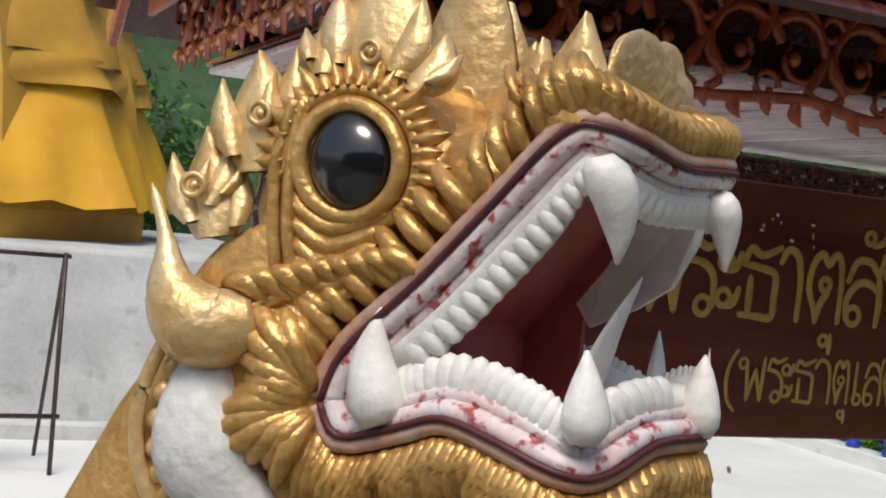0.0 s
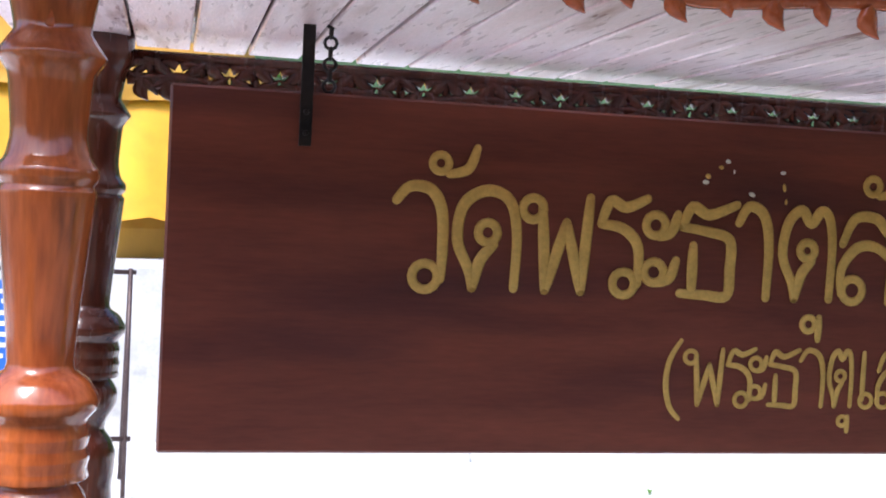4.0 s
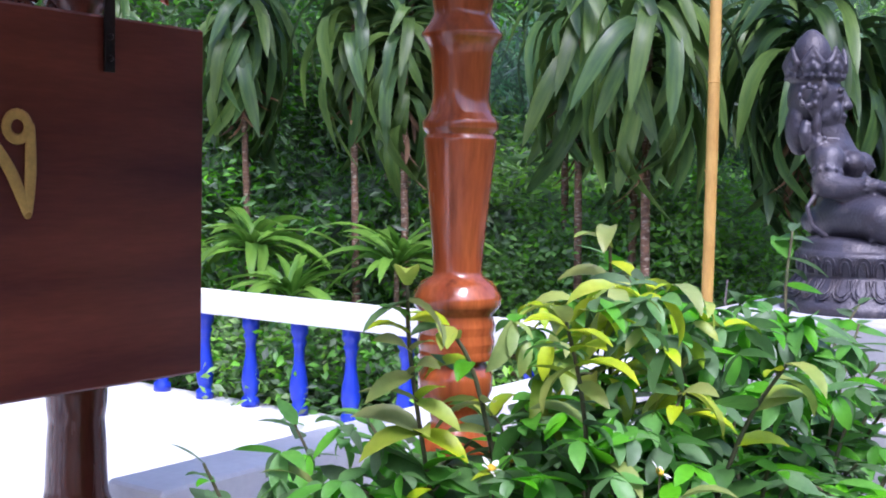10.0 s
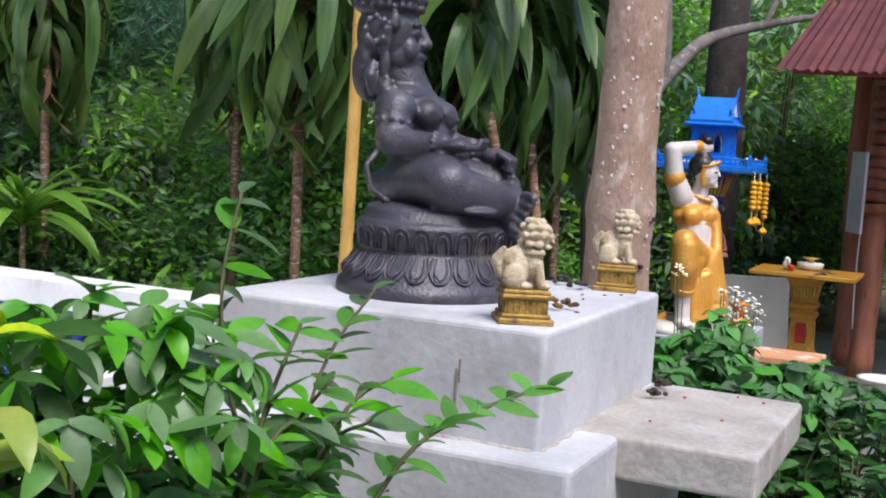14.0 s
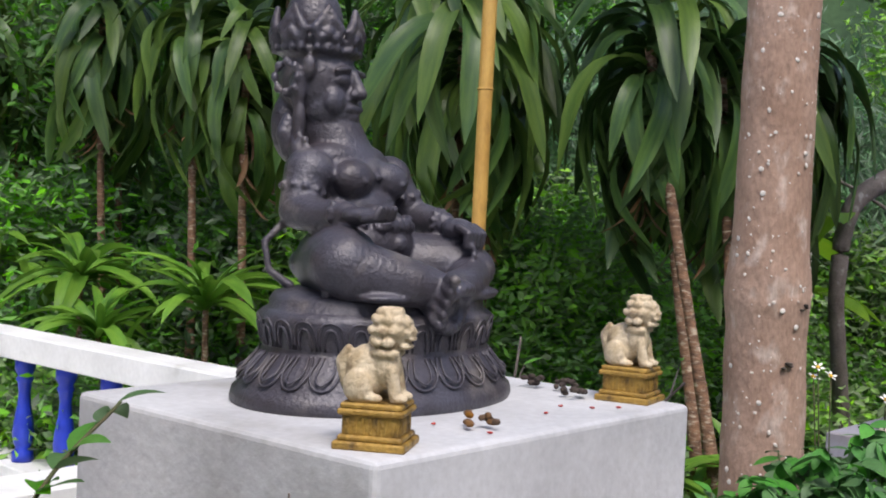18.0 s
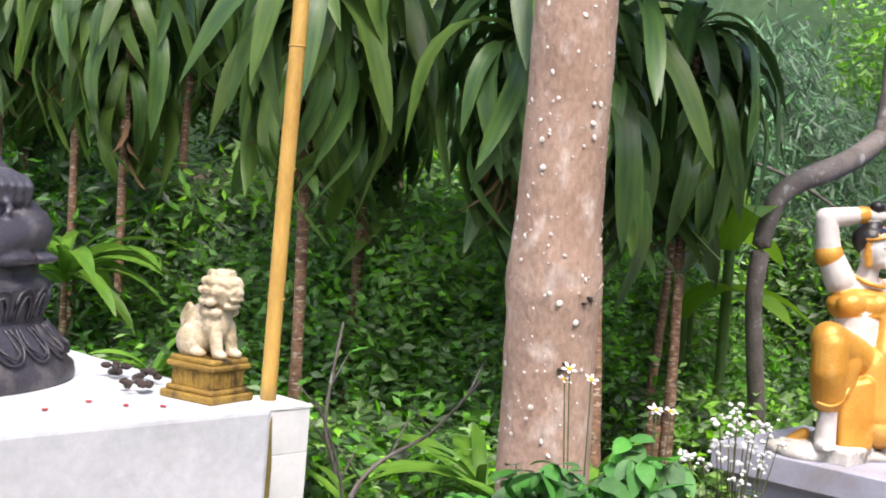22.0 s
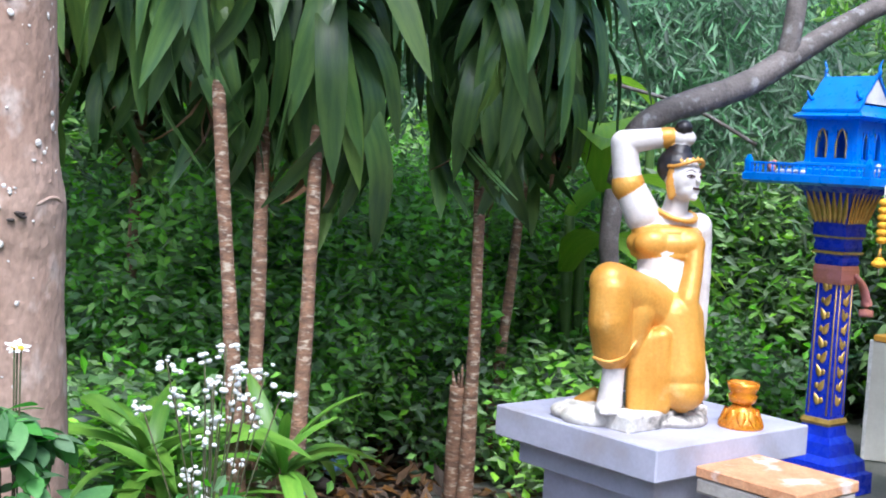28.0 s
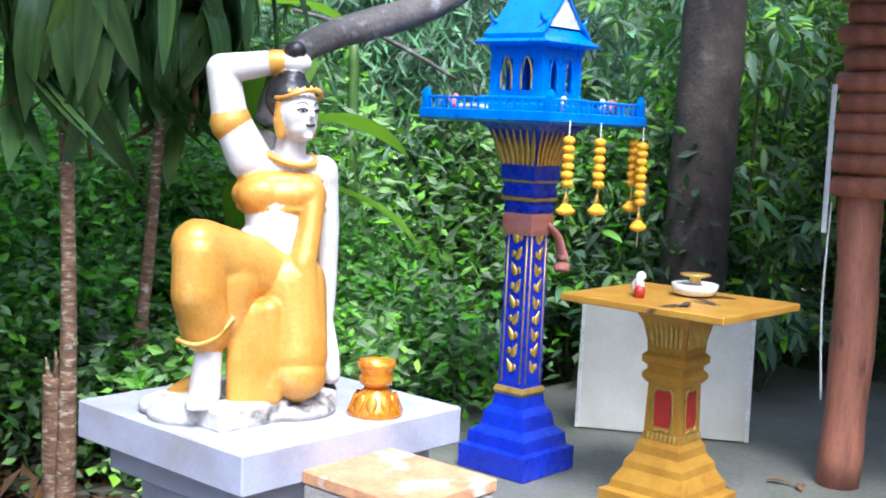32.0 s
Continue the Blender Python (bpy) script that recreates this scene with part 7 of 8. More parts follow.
c.cap((0.214, 0.038, 0.625), (0.215, 0.040, 0.640), 0.046, 0.046, CLOTH)
for i, p in enumerate(c.parts):  # the upper body sits back and tall; the head is large
    def set_back(v):
        w = min(1.0, max(0.0, (v.z - 0.44) / 0.20))
        v = Vector((v.x - 0.020 * w, v.y + 0.045 * w, v.z + 0.042 * w))
        return v
    if p[0] == "e":
        q, r = p[1].copy(), p[2]
        near_head = (q.translation - FC).length < 0.13 and q.translation.z > 0.80
        if near_head:
            q.translation = FC + (q.translation - FC) * 1.14
            r = r * 1.14
        q.translation = set_back(q.translation)
        c.parts[i] = ("e", q, r, p[3])
    else:
        c.parts[i] = ("c", set_back(p[1]), set_back(p[2]), p[3] * (1.10 if p[5] == SKIN else 1.0), p[4] * (1.10 if p[5] == SKIN else 1.0), p[5])
FC = set_back(FC)
wm = Mesh().join(c.bake(0.0050, 5))
wm.mat = ROCK
wm.box((0.46, 0.34, 0.075), (-0.03, -0.035, 0.037), (0, 0, 39), bevel=0.014, seg=2)
wm.mat = CLOTH
hb = [FC + 0.0745 * (math.cos(a) * FD + math.sin(a) * FL) + Vector((0, 0, 0.052 + 0.014 * math.cos(2 * a))) for a in [radians(-100 + 20 * k) for k in range(11)]]
wm.tube(spline(hb, 3), 0.0070, 7)
for k in range(-3, 4):
    p = FC + 0.0725 * (math.cos(0.32 * k) * FD + math.sin(0.32 * k) * FL)
    wm.flame(p + Vector((0, 0, 0.056)), p + Vector((-0.004, 0.004, 0.082 - 0.004 * abs(k))), 0.020, 0.006, face=FD)
# hem and waist bands of the cloth
wm.tube(spline([(-0.238, -0.235, 0.268), (-0.185, -0.262, 0.258), (-0.125, -0.235, 0.275), (-0.075, -0.195, 0.330)], 5), 0.007, 6)
wm.mat = PAINT
for s_ in (-1, 1):
    def on_face(u, v, o=0.0):
        """A place on the front of the face, u across and v up."""
        return FC + FL * u + Vector((0, 0, v)) + FD * (o + 0.0725 * math.sqrt(max(0.05, 1 - (u / 0.071) ** 2 - (v / 0.097) ** 2)))
    e0 = s_ * 0.029
    wm.tube(spline([on_face(e0 - 0.015, 0.004), on_face(e0, 0.010, 0.001), on_face(e0 + 0.015, 0.004)], 3), 0.0026, 5)
    wm.tube(spline([on_face(e0 - 0.013, 0.002), on_face(e0, -0.002, 0.001), on_face(e0 + 0.013, 0.002)], 3), 0.0014, 5)
    wm.ball(on_face(e0, 0.004), (0.0050, 0.0050, 0.0045), div=8)
    wm.tube(spline([on_face(e0 - 0.017, 0.020), on_face(e0, 0.029), on_face(e0 + 0.018, 0.021)], 3), 0.0016, 5)
wm.tube(spline([on_face(-0.016, -0.040, 0.004), on_face(0, -0.042, 0.008), on_face(0.016, -0.040, 0.004)], 3), 0.0048, 6)
wm.mat = SKIN
wm.tube([on_face(0, 0.010, -0.002), on_face(0, -0.008, 0.004), on_face(0, -0.018, 0.009)], [0.005, 0.007, 0.009], 8)
solo("kneeling_statue", wm, [M_SKIN, M_WGOLD, M_HAIR, M_ROCKBASE, M_FACELINE], "white and gold painted kneeling woman statue, hand on head", "statue", (10.055, 2.145, 0.508), -39)
bowl = thing("offering_bowl", "orange-gold lacquered offering bowl on a petal stand", "bowl", (10.30, 1.86, 0.513))
part("stand", Mesh().lathe([(0.085, 0), (0.088, 0.012), (0.078, 0.03), (0.062, 0.065), (0.040, 0.082), (0.034, 0.092)], seg=24), M_AMBER, bowl)
pt = Mesh()
for k in range(10):
    a = radians(36 * k)
    pt.flame((0.060 * math.cos(a), 0.060 * math.sin(a), 0.070), (0.088 * math.cos(a), 0.088 * math.sin(a), 0.012), 0.036, 0.006, face=(math.cos(a), math.sin(a), 0.4))
part("petal_ring", pt, M_AMBER, bowl)
part("cup", Mesh().lathe([(0.034, 0.09), (0.05, 0.10), (0.056, 0.125), (0.048, 0.135), (0.058, 0.15), (0.062, 0.172), (0.054, 0.174), (0.046, 0.15), (0.03, 0.12)], seg=24), M_AMBER, bowl)
solo("drinking_glass", Mesh().lathe([(0.0, 0.001), (0.024, 0.001), (0.030, 0.085), (0.027, 0.085), (0.022, 0.006), (0.0, 0.006)], seg=20), [M_CHINA], "small cloudy clear drinking cup on the pedestal edge", "cup", (9.995, 2.004, 0.513))

# ---- naga head on the stair end ----
GOLD, PALE, TOOTH, LIP, EDGE, LINE, RED, BLACK, GREY = range(9)
NEAR, FAR, MID = 0.93, 1.19, 1.06
c = Clay()
c.ell((0.315, MID, 1.60), (0.105, 0.125, 0.115)).ell((0.305, MID, 1.50), (0.100, 0.120, 0.10)).ell((0.34, MID, 1.655), (0.08, 0.128, 0.075))
c.ell((0.40, MID, 1.63), (0.09, 0.11, 0.07), (0, -38, 0)).ell((0.48, MID, 1.705), (0.085, 0.105, 0.032), (0, -40, 0))
for x, z, r in ((0.54, 1.728, 0.030), (0.60, 1.728, 0.036), (0.66, 1.716, 0.030), (0.70, 1.710, 0.024)):
    c.ell((x, MID, z), (0.05, 0.118 - 0.3 * max(0, x - 0.6), r))
pc = Clay()
pc.ell((0.60, MID - 0.04, 1.772), (0.046, 0.042, 0.040), mat=PALE)
for s in (-1, 1):
    pc.ell((0.620, MID - 0.04 + s * 0.030, 1.776), (0.032, 0.022, 0.034), mat=PALE).ell((0.652, MID - 0.04 + s * 0.026, 1.752), (0.020, 0.020, 0.024), mat=PALE).ell((0.585, MID - 0.04 + s * 0.036, 1.752), (0.016, 0.014, 0.014), mat=PALE)
# lower jaw and throat
for x, z, r in ((0.32, 1.41, 0.05), (0.37, 1.385, 0.036), (0.44, 1.395, 0.034), (0.51, 1.378, 0.030), (0.57, 1.358, 0.028), (0.63, 1.378, 0.028), (0.68, 1.392, 0.024)):
    c.ell((x, MID, z), (0.055, 0.122 - 0.25 * max(0, x - 0.55), r))
# cheek plates on both sides
for s in (-1, 1):
    y = MID + s * 0.118
    c.ell((0.27, y, 1.535), (0.075, 0.018, 0.055), (0, -35, 0)).ell((0.29, y, 1.46), (0.07, 0.020, 0.055), (0, 20, 0)).ell((0.33, y - s * 0.01, 1.60), (0.06, 0.022, 0.06))
# neck down to the stair end
c.limb([(0.31, MID, 1.48), (0.285, MID, 1.38), (0.24, MID + 0.02, 1.2), (0.18, MID + 0.05, 0.8), (0.15, MID + 0.1, 0.3)], [0.108, 0.120, 0.14, 0.16, 0.17])
c.ell((0.15, MID + 0.1, 0.25), (0.22, 0.2, 0.3))
c.limb([(0.235, MID - 0.04, 1.50), (0.205, MID - 0.04, 1.40), (0.175, MID - 0.03, 1.28), (0.15, MID, 1.0), (0.13, MID + 0.03, 0.6)], [0.062, 0.085, 0.11, 0.14, 0.16])
n = Mesh()


def rib(P, R):
    """A raised fold of the gilded skin."""
    if not isinstance(R, (list, tuple)):
        R = [R] * len(P)
    keep, n.mat = n.mat, GOLD
    n.tube(P, [r * 1.0 for r in R], 7)
    n.mat = keep
    c.limb(P[::2] + ([P[-1]] if len(P) % 2 == 0 else []), [r * 0.84 for r in R[::2] + ([R[-1]] if len(R) % 2 == 0 else [])])


def both(fn):
    """Makes a detail on the near side and, mirrored, on the far side."""
    for s in (-1, 1):
        fn(lambda x, out, z, s=s: Vector((x, MID + s * (MID - NEAR + out), z)), Vector((0, s, 0)))


UP = [(0.332, 1.450), (0.350, 1.492), (0.411, 1.552), (0.475, 1.625), (0.535, 1.694), (0.562, 1.702), (0.60, 1.692), (0.645, 1.676), (0.69, 1.676), (0.722, 1.676)]
LOW = [(0.332, 1.450), (0.350, 1.424), (0.40, 1.432), (0.445, 1.441), (0.505, 1.420), (0.566, 1.393), (0.60, 1.398), (0.645, 1.424), (0.69, 1.430), (0.722, 1.432)]


def shifted(line, dist):
    L = spline([(x, 0, z) for x, z in line], 4)
    out = []
    for i, p in enumerate(L):
        d = (L[min(i + 1, len(L) - 1)] - L[max(i - 1, 0)]).normalized()
        out.append((p.x - d.z * dist, p.z + d.x * dist))
    return out


def narrow(x):
    return 0.0


def lips(at, nrm):
    for line, sgn in ((UP, -1), (LOW, 1)):
        for off, r, mat, lift in ((-0.010 * sgn, 0.0085, EDGE, 0.004), (0.004 * sgn, 0.0105, LIP, 0.002), (-0.0025 * sgn, 0.0032, LINE, 0.0125)):
            n.mat = mat
            n.tube([at(x, lift + narrow(x), z) for x, z in shifted(line, off)], r, 7)
        n.mat = LIP
        n.tube([at(x, -0.006 + narrow(x), z) for x, z in shifted(line, 0.018 * sgn)], 0.009, 7)


def teeth(at, nrm):
    n.mat = TOOTH
    for line, sgn, i0, i1 in ((UP, -1, 6, 17), (UP, -1, 20, 34), (LOW, 1, 7, 20), (LOW, 1, 22, 31)):
        L = shifted(line, 0.030 * sgn)
        k = i1 - i0
        num = max(6, int(1.5 * k))
        for j in range(num):
            q = i0 + k * j / num
            a, b_ = L[int(q)], L[min(int(q) + 1, len(L) - 1)]
            t = q - int(q)
            x, z = a[0] + (b_[0] - a[0]) * t, a[1] + (b_[1] - a[1]) * t
            ang = math.degrees(math.atan2(b_[1] - a[1], b_[0] - a[0]))
            p = at(x, -0.010 + narrow(x), z)
            n.ball(p, (0.0122, 0.012, 0.024), (0, -ang, 0), div=10)
    n.tube([at(x, -0.018 + narrow(x), z) for x, z in shifted(UP, -0.026)[5:]], 0.021, 7)
    n.tube([at(x, -0.02 + narrow(x), z) for x, z in shifted(LOW, 0.025)[6:]], 0.020, 7)
    for (x0, z0), (x1, z1), r, bow in (((0.566, 1.668), (0.586, 1.584), 0.0185, 0.006), ((0.706, 1.650), (0.724, 1.586), 0.015, 0.004), ((0.384, 1.442), (0.377, 1.530), 0.0215, -0.008), ((0.572, 1.430), (0.568, 1.505), 0.0180, 0.0)):
        P = [at(x0 + (x1 - x0) * t + bow * math.sin(math.pi * t), 0.010 + narrow(x0) * 1.0, z0 + (z1 - z0) * t) for t in (-0.12, 0, 0.12, 0.25, 0.45, 0.65, 0.85, 1.0)]
        n.tube(P, [r * 0.6, r * 0.92, r * 1.02, r, r * 0.84, r * 0.6, r * 0.3, 0.0015], 12)


def front_fang(at, nrm):
    n.mat = TOOTH
    n.lathe([(0.012, -0.012), (0.0185, 0.0), (0.019, 0.012), (0.0155, 0.030), (0.009, 0.050), (0.001, 0.066)], at(0.712, 0.006, 1.440), seg=14)


def eye(at, nrm):
    ex, ez = 0.336, 1.647
    n.mat = BLACK
    n.ball(at(ex, 0.006, ez), (0.038, 0.028, 0.042), div=24)
    n.mat = GOLD
    rot = (90, 0, 0)
    n.ring(at(ex, 0.012, ez), 0.046, 0.008, rot, seg=36)
    n.ring(at(ex, 0.006, ez), 0.059, 0.006, rot, seg=36)
    # teardrop band that runs down behind the eye and turns into the horn
    for d in (0.0, 0.012):
        P = [(0.283 + d * 0.6, 1.69), (0.272 + d, 1.645), (0.274 + d, 1.59), (0.280 + d, 1.545), (0.268 + d * 0.6, 1.515 + d), (0.240, 1.508 + d), (0.215, 1.530 + d)]
        n.tube(spline([at(x, 0.010, z) for x, z in P], 5), 0.0055, 7)
    for k in range(5):  # pouches under the eye
        z = 1.597 - 0.016 * k
        rib(spline([at(0.287 + 0.002 * k, 0.004, z + 0.012), at(0.325, 0.012, z - 0.006), at(0.372 - 0.006 * k, 0.006, z + 0.012)], 4), 0.0075)
    for k in range(25):  # fluted frill round the eye
        a = radians(-35 + 9.6 * k)
        r0, r1 = 0.062, 0.084 + 0.006 * math.sin(2.3 * k)
        n.flame(at(ex + r0 * math.cos(a) * 0.95, 0.004, ez + r0 * math.sin(a)), at(ex + r1 * math.cos(a), 0.0, ez + r1 * math.sin(a)), 0.015, 0.010, face=nrm)


def flutes(at, nrm):
    n.mat = GOLD
    L = shifted(UP, 0.018)
    for i in range(3, 20):  # along the upper lip
        x, z = L[i]
        a = radians(128 if i < 12 else 100)
        ln = 0.052
        P = [at(x + narrow(x), 0.004, z), at(x + ln * 0.5 * math.cos(a) - 0.004, 0.012, z + ln * 0.5 * math.sin(a)), at(x + ln * math.cos(a) - 0.012, -0.004, z + ln * math.sin(a) - 0.004)]
        rib(spline(P, 4), [0.006, 0.008, 0.009, 0.009, 0.009, 0.008, 0.007, 0.006, 0.004])
    for i in range(20, 37):
        x, z = L[i]
        P = [at(x, 0.004 + narrow(x), z), at(x - 0.004, 0.010 + narrow(x), z + 0.018), at(x - 0.008, -0.006 + narrow(x), z + 0.036)]
        rib(spline(P, 3), [0.0055, 0.0065, 0.007, 0.007, 0.0065, 0.005, 0.004])
    for k in range(12):  # cheek leaf, ribs fanning back from the mouth corner
        a = radians(118 + 11.5 * k)
        ln = 0.085 + 0.018 * math.sin(1.1 * k)
        P = [at(0.328 + 0.012 * math.cos(a), 0.008, 1.448 + 0.012 * math.sin(a)), at(0.328 + ln * 0.55 * math.cos(a), 0.022, 1.448 + ln * 0.55 * math.sin(a) + 0.006), at(0.328 + ln * math.cos(a), 0.004, 1.448 + ln * math.sin(a))]
        rib(spline(P, 4), [0.006, 0.008, 0.0095, 0.0105, 0.011, 0.0105, 0.0095, 0.008, 0.005])
    for k in range(9):  # second rank over the cheek, rising to the eye
        x, z = 0.250 + 0.016 * k, 1.555 + 0.004 * k
        P = [at(x + 0.028, 0.004, z - 0.028), at(x + 0.008, 0.016, z - 0.012), at(x - 0.012, 0.004, z - 0.016)]
        rib(spline(P, 3), [0.006, 0.008, 0.009, 0.009, 0.008, 0.006, 0.004])
    L = shifted(LOW, -0.018)
    for i in range(2, len(L)):  # beard under the jaw
        x, z = L[i]
        for d in (0.0, 0.008):
            ln = 0.045 + 0.02 * abs(math.sin(0.9 * i)) + (0.02 if i > len(L) - 6 else 0)
            P = [at(x + d, 0.003 + narrow(x), z - 0.004), at(x + d - 0.004, 0.012 + narrow(x), z - ln * 0.5), at(x + d - 0.012, -0.004 + narrow(x), z - ln)]
            rib(spline(P, 3), [0.0055, 0.007, 0.0075, 0.0075, 0.007, 0.005, 0.003])
    n.mat = PALE
    # horn behind the cheek
    n.tube(spline([at(0.262, 0.0, 1.510), at(0.228, 0.014, 1.506), at(0.202, 0.018, 1.532), at(0.190, 0.010, 1.572), at(0.172, -0.002, 1.612)], 5), [0.026 + 0.008 * math.sin(0.30 * i) - (0.00130 * max(0, i - 6)) - (0.0022 * max(0, i - 18)) for i in range(21)], 10)
    # kanok leaves, rising behind and above the eye
    for x0, z0, x1, z1, w in ((0.222, 1.575, 0.203, 1.662, 0.055), (0.252, 1.630, 0.238, 1.728, 0.06), (0.336, 1.715, 0.338, 1.822, 0.075), (0.300, 1.715, 0.292, 1.765, 0.04), (0.378, 1.712, 0.390, 1.765, 0.04), (0.270, 1.66, 0.268, 1.735, 0.035), (0.218, 1.60, 0.226, 1.66, 0.03)):
        n.flame(at(x0, -0.012, z0), at(x1, -0.030, z1), w, 0.016, face=nrm, bend=0.04)
        for s2 in (-1, 1):
            n.flame(at(x0 + s2 * w * 0.32, -0.006, z0 + 0.01), at(x1 + s2 * w * 0.42, -0.022, z0 + (z1 - z0) * 0.72), w * 0.42, 0.010, face=nrm, bend=0.06 * s2)
    for x, z in ((0.206, 1.614), (0.253, 1.676), (0.341, 1.738)):
        n.ring(at(x, 0.006, z), 0.0085, 0.0028, (90, 0, 0), seg=14)
        n.ball(at(x, 0.004, z), 0.0045, div=8)
    n.mat = GOLD
    # brow leaf with a rolled tip over the muzzle
    n.flame(at(0.545, -0.004, 1.705), at(0.462, -0.006, 1.742), 0.07, 0.016, face=nrm, bend=-0.12)
    for k in range(7):
        x = 0.485 + 0.018 * k
        rib(spline([at(x, 0.006, 1.712), at(x - 0.010, 0.008, 1.732), at(x - 0.026, -0.012, 1.744)], 3), 0.0055)
    # mane ribs down the neck and the scalloped border of the grey patch
    for k in range(15):
        t = k / 14
        x, z = 0.222 - 0.02 * t, 1.535 - 0.19 * t
        rib(spline([at(x + 0.035, -0.014 - 0.01 * t, z - 0.004), at(x + 0.012, -0.014, z + 0.004), at(x - 0.010, -0.045, z - 0.004)], 3), [0.006, 0.008, 0.009, 0.009, 0.0085, 0.007, 0.005])
    n.mat = GREY
    n.tube(spline([at(0.232, -0.008, 1.495), at(0.228, -0.002, 1.435), at(0.244, -0.004, 1.385), at(0.292, -0.014, 1.340)], 5), [0.010 + 0.030 * math.sin(math.pi * i / 15) for i in range(16)], 14)
    n.mat = PALE
    for k in range(13):
        a = radians(75 + 17 * k)
        x, z = 0.236 + 0.042 * math.cos(a), 1.425 + 0.074 * math.sin(a)
        n.ball(at(x - 0.002, -0.006, z), (0.009, 0.008, 0.010), div=8)
    n.tube(spline([at(0.205 - 0.028 * math.sin(0.4 * k), -0.002, 1.515 - 0.022 * k) for k in range(9)], 3), 0.006, 7)


for fn in (lips, teeth, front_fang, eye, flutes):
    both(fn)
# palate, tongue, central crest
n.mat = RED
n.box((0.26, 0.19, 0.016), (0.455, MID, 1.572), (0, -48, 0), bevel=0.006)
n.box((0.16, 0.18, 0.016), (0.625, MID, 1.668), (0, 3, 0), bevel=0.006)
n.box((0.26, 0.19, 0.014), (0.48, MID, 1.415), (0, 4, 0), bevel=0.006)
n.ball((0.375, MID, 1.478), (0.050, 0.110, 0.078), div=14)


def web(pts, y):
    """A thick skin between the jaws on the far side of the mouth."""
    a = [n.bm.verts.new((x, y, z)) for x, z in pts]
    b2 = [n.bm.verts.new((x, y + 0.012, z)) for x, z in pts]
    q = [n.bm.faces.new(a), n.bm.faces.new(b2[::-1])] + [n.bm.faces.new((a[i], b2[i], b2[(i + 1) % len(a)], a[(i + 1) % len(a)])) for i in range(len(a))]
    for f in q:
        f.material_index = n.mat


web([(0.34, 1.45), (0.40, 1.53), (0.47, 1.61), (0.54, 1.68), (0.58, 1.67), (0.53, 1.62), (0.475, 1.545), (0.475, 1.43), (0.42, 1.43)], FAR - 0.045)
n.mat = TOOTH
web([(0.60, 1.68), (0.69, 1.665), (0.665, 1.61), (0.62, 1.56), (0.545, 1.53), (0.485, 1.51), (0.465, 1.535), (0.50, 1.575), (0.54, 1.63)], FAR - 0.047)
n.mat = RED
n.mat = TOOTH
n.tube(spline([(0.47, 1.02, 1.425), (0.53, 1.02, 1.435), (0.575, 1.02, 1.465), (0.605, 1.02, 1.515), (0.638, 1.02, 1.572)], 5), [0.001 + 0.035 * math.sin(math.pi * (0.22 + 0.78 * i / 20)) for i in range(21)], 10, flat=0.35)
n.mat = PALE
for x, z1, w in ((0.475, 1.825, 0.085), (0.43, 1.79, 0.06), (0.36, 1.87, 0.09)):
    n.flame((x, MID, 1.68), (x + 0.004, MID, z1), w, 0.02, face=(0, -1, 0))
    n.flame((x, MID, 1.68), (x + 0.004, MID, z1), w, 0.02, face=(0, 1, 0))
    n.ring((x + 0.008, MID - 0.018, 1.72), 0.008, 0.003, (90, 0, 0), seg=12)
n.join(c.bake(0.0036, 2)).join(pc.bake(0.005, 3))
naga = solo("naga_head", n, [M_NAGAGOLD, M_NAGAPALE, M_TEETH, M_LIP, M_LIPEDGE, M_GROOVE, M_MOUTH, M_EYE, M_SCALEGREY],
     "gold painted naga head with open white-fanged mouth", "statue")
# the head is turned to the path: its near side bends round the mouth, from the cheek to the snout
GX = np.linspace(0.0, 0.86, 87)
ND = np.interp(GX, [0.0, 0.16, 0.235, 0.29, 0.332, 0.38, 0.45, 0.53, 0.565, 0.60, 0.65, 0.70, 0.722, 0.80], [1.20, 1.10, 1.05, 1.01, 0.985, 0.94, 0.87, 0.80, 0.782, 0.79, 0.83, 0.868, 0.882, 0.92])
for _ in range(3):
    ND[1:-1] = (ND[:-2] + ND[1:-1] * 2 + ND[2:]) / 4
NX, NY = GX * ND / 0.93, ND
TX, TY = np.gradient(NX), np.gradient(NY)
TL = np.hypot(TX, TY)
FX = np.interp(GX, [0.0, 0.16, 0.235, 0.29, 0.332, 0.45, 0.55, 0.65, 0.722, 0.80], [0.32, 0.42, 0.48, 0.53, 0.56, 0.63, 0.68, 0.703, 0.707, 0.73])
FY = np.interp(GX, [0.0, 0.16, 0.235, 0.29, 0.332, 0.45, 0.55, 0.65, 0.722, 0.80], [1.28, 1.21, 1.17, 1.13, 1.10, 1.04, 0.99, 0.945, 0.915, 0.94])
co = np.zeros(len(naga.data.vertices) * 3)
naga.data.vertices.foreach_get("co", co)
co = co.reshape(-1, 3)
gx, o = np.where(co[:, 0] > 0.68, 0.68 + (co[:, 0] - 0.68) * 0.6, co[:, 0]), co[:, 1] - 0.93


def along(table):
    return np.interp(gx, GX, table)


mx, my = -along(TY / TL), along(TX / TL)
near, w = np.minimum(o, 0.03), np.clip((o - 0.03) / 0.23, 0, 1.2)
px, py = along(NX) + near * mx, along(NY) + near * my
co[:, 0], co[:, 1] = px + (along(FX) - px) * w, py + (along(FY) - py) * w
co[:, 2] = 1.6 + (co[:, 2] - 1.6) * along(ND) / 0.93
naga.data.vertices.foreach_set("co", co.ravel())
naga.data.update()

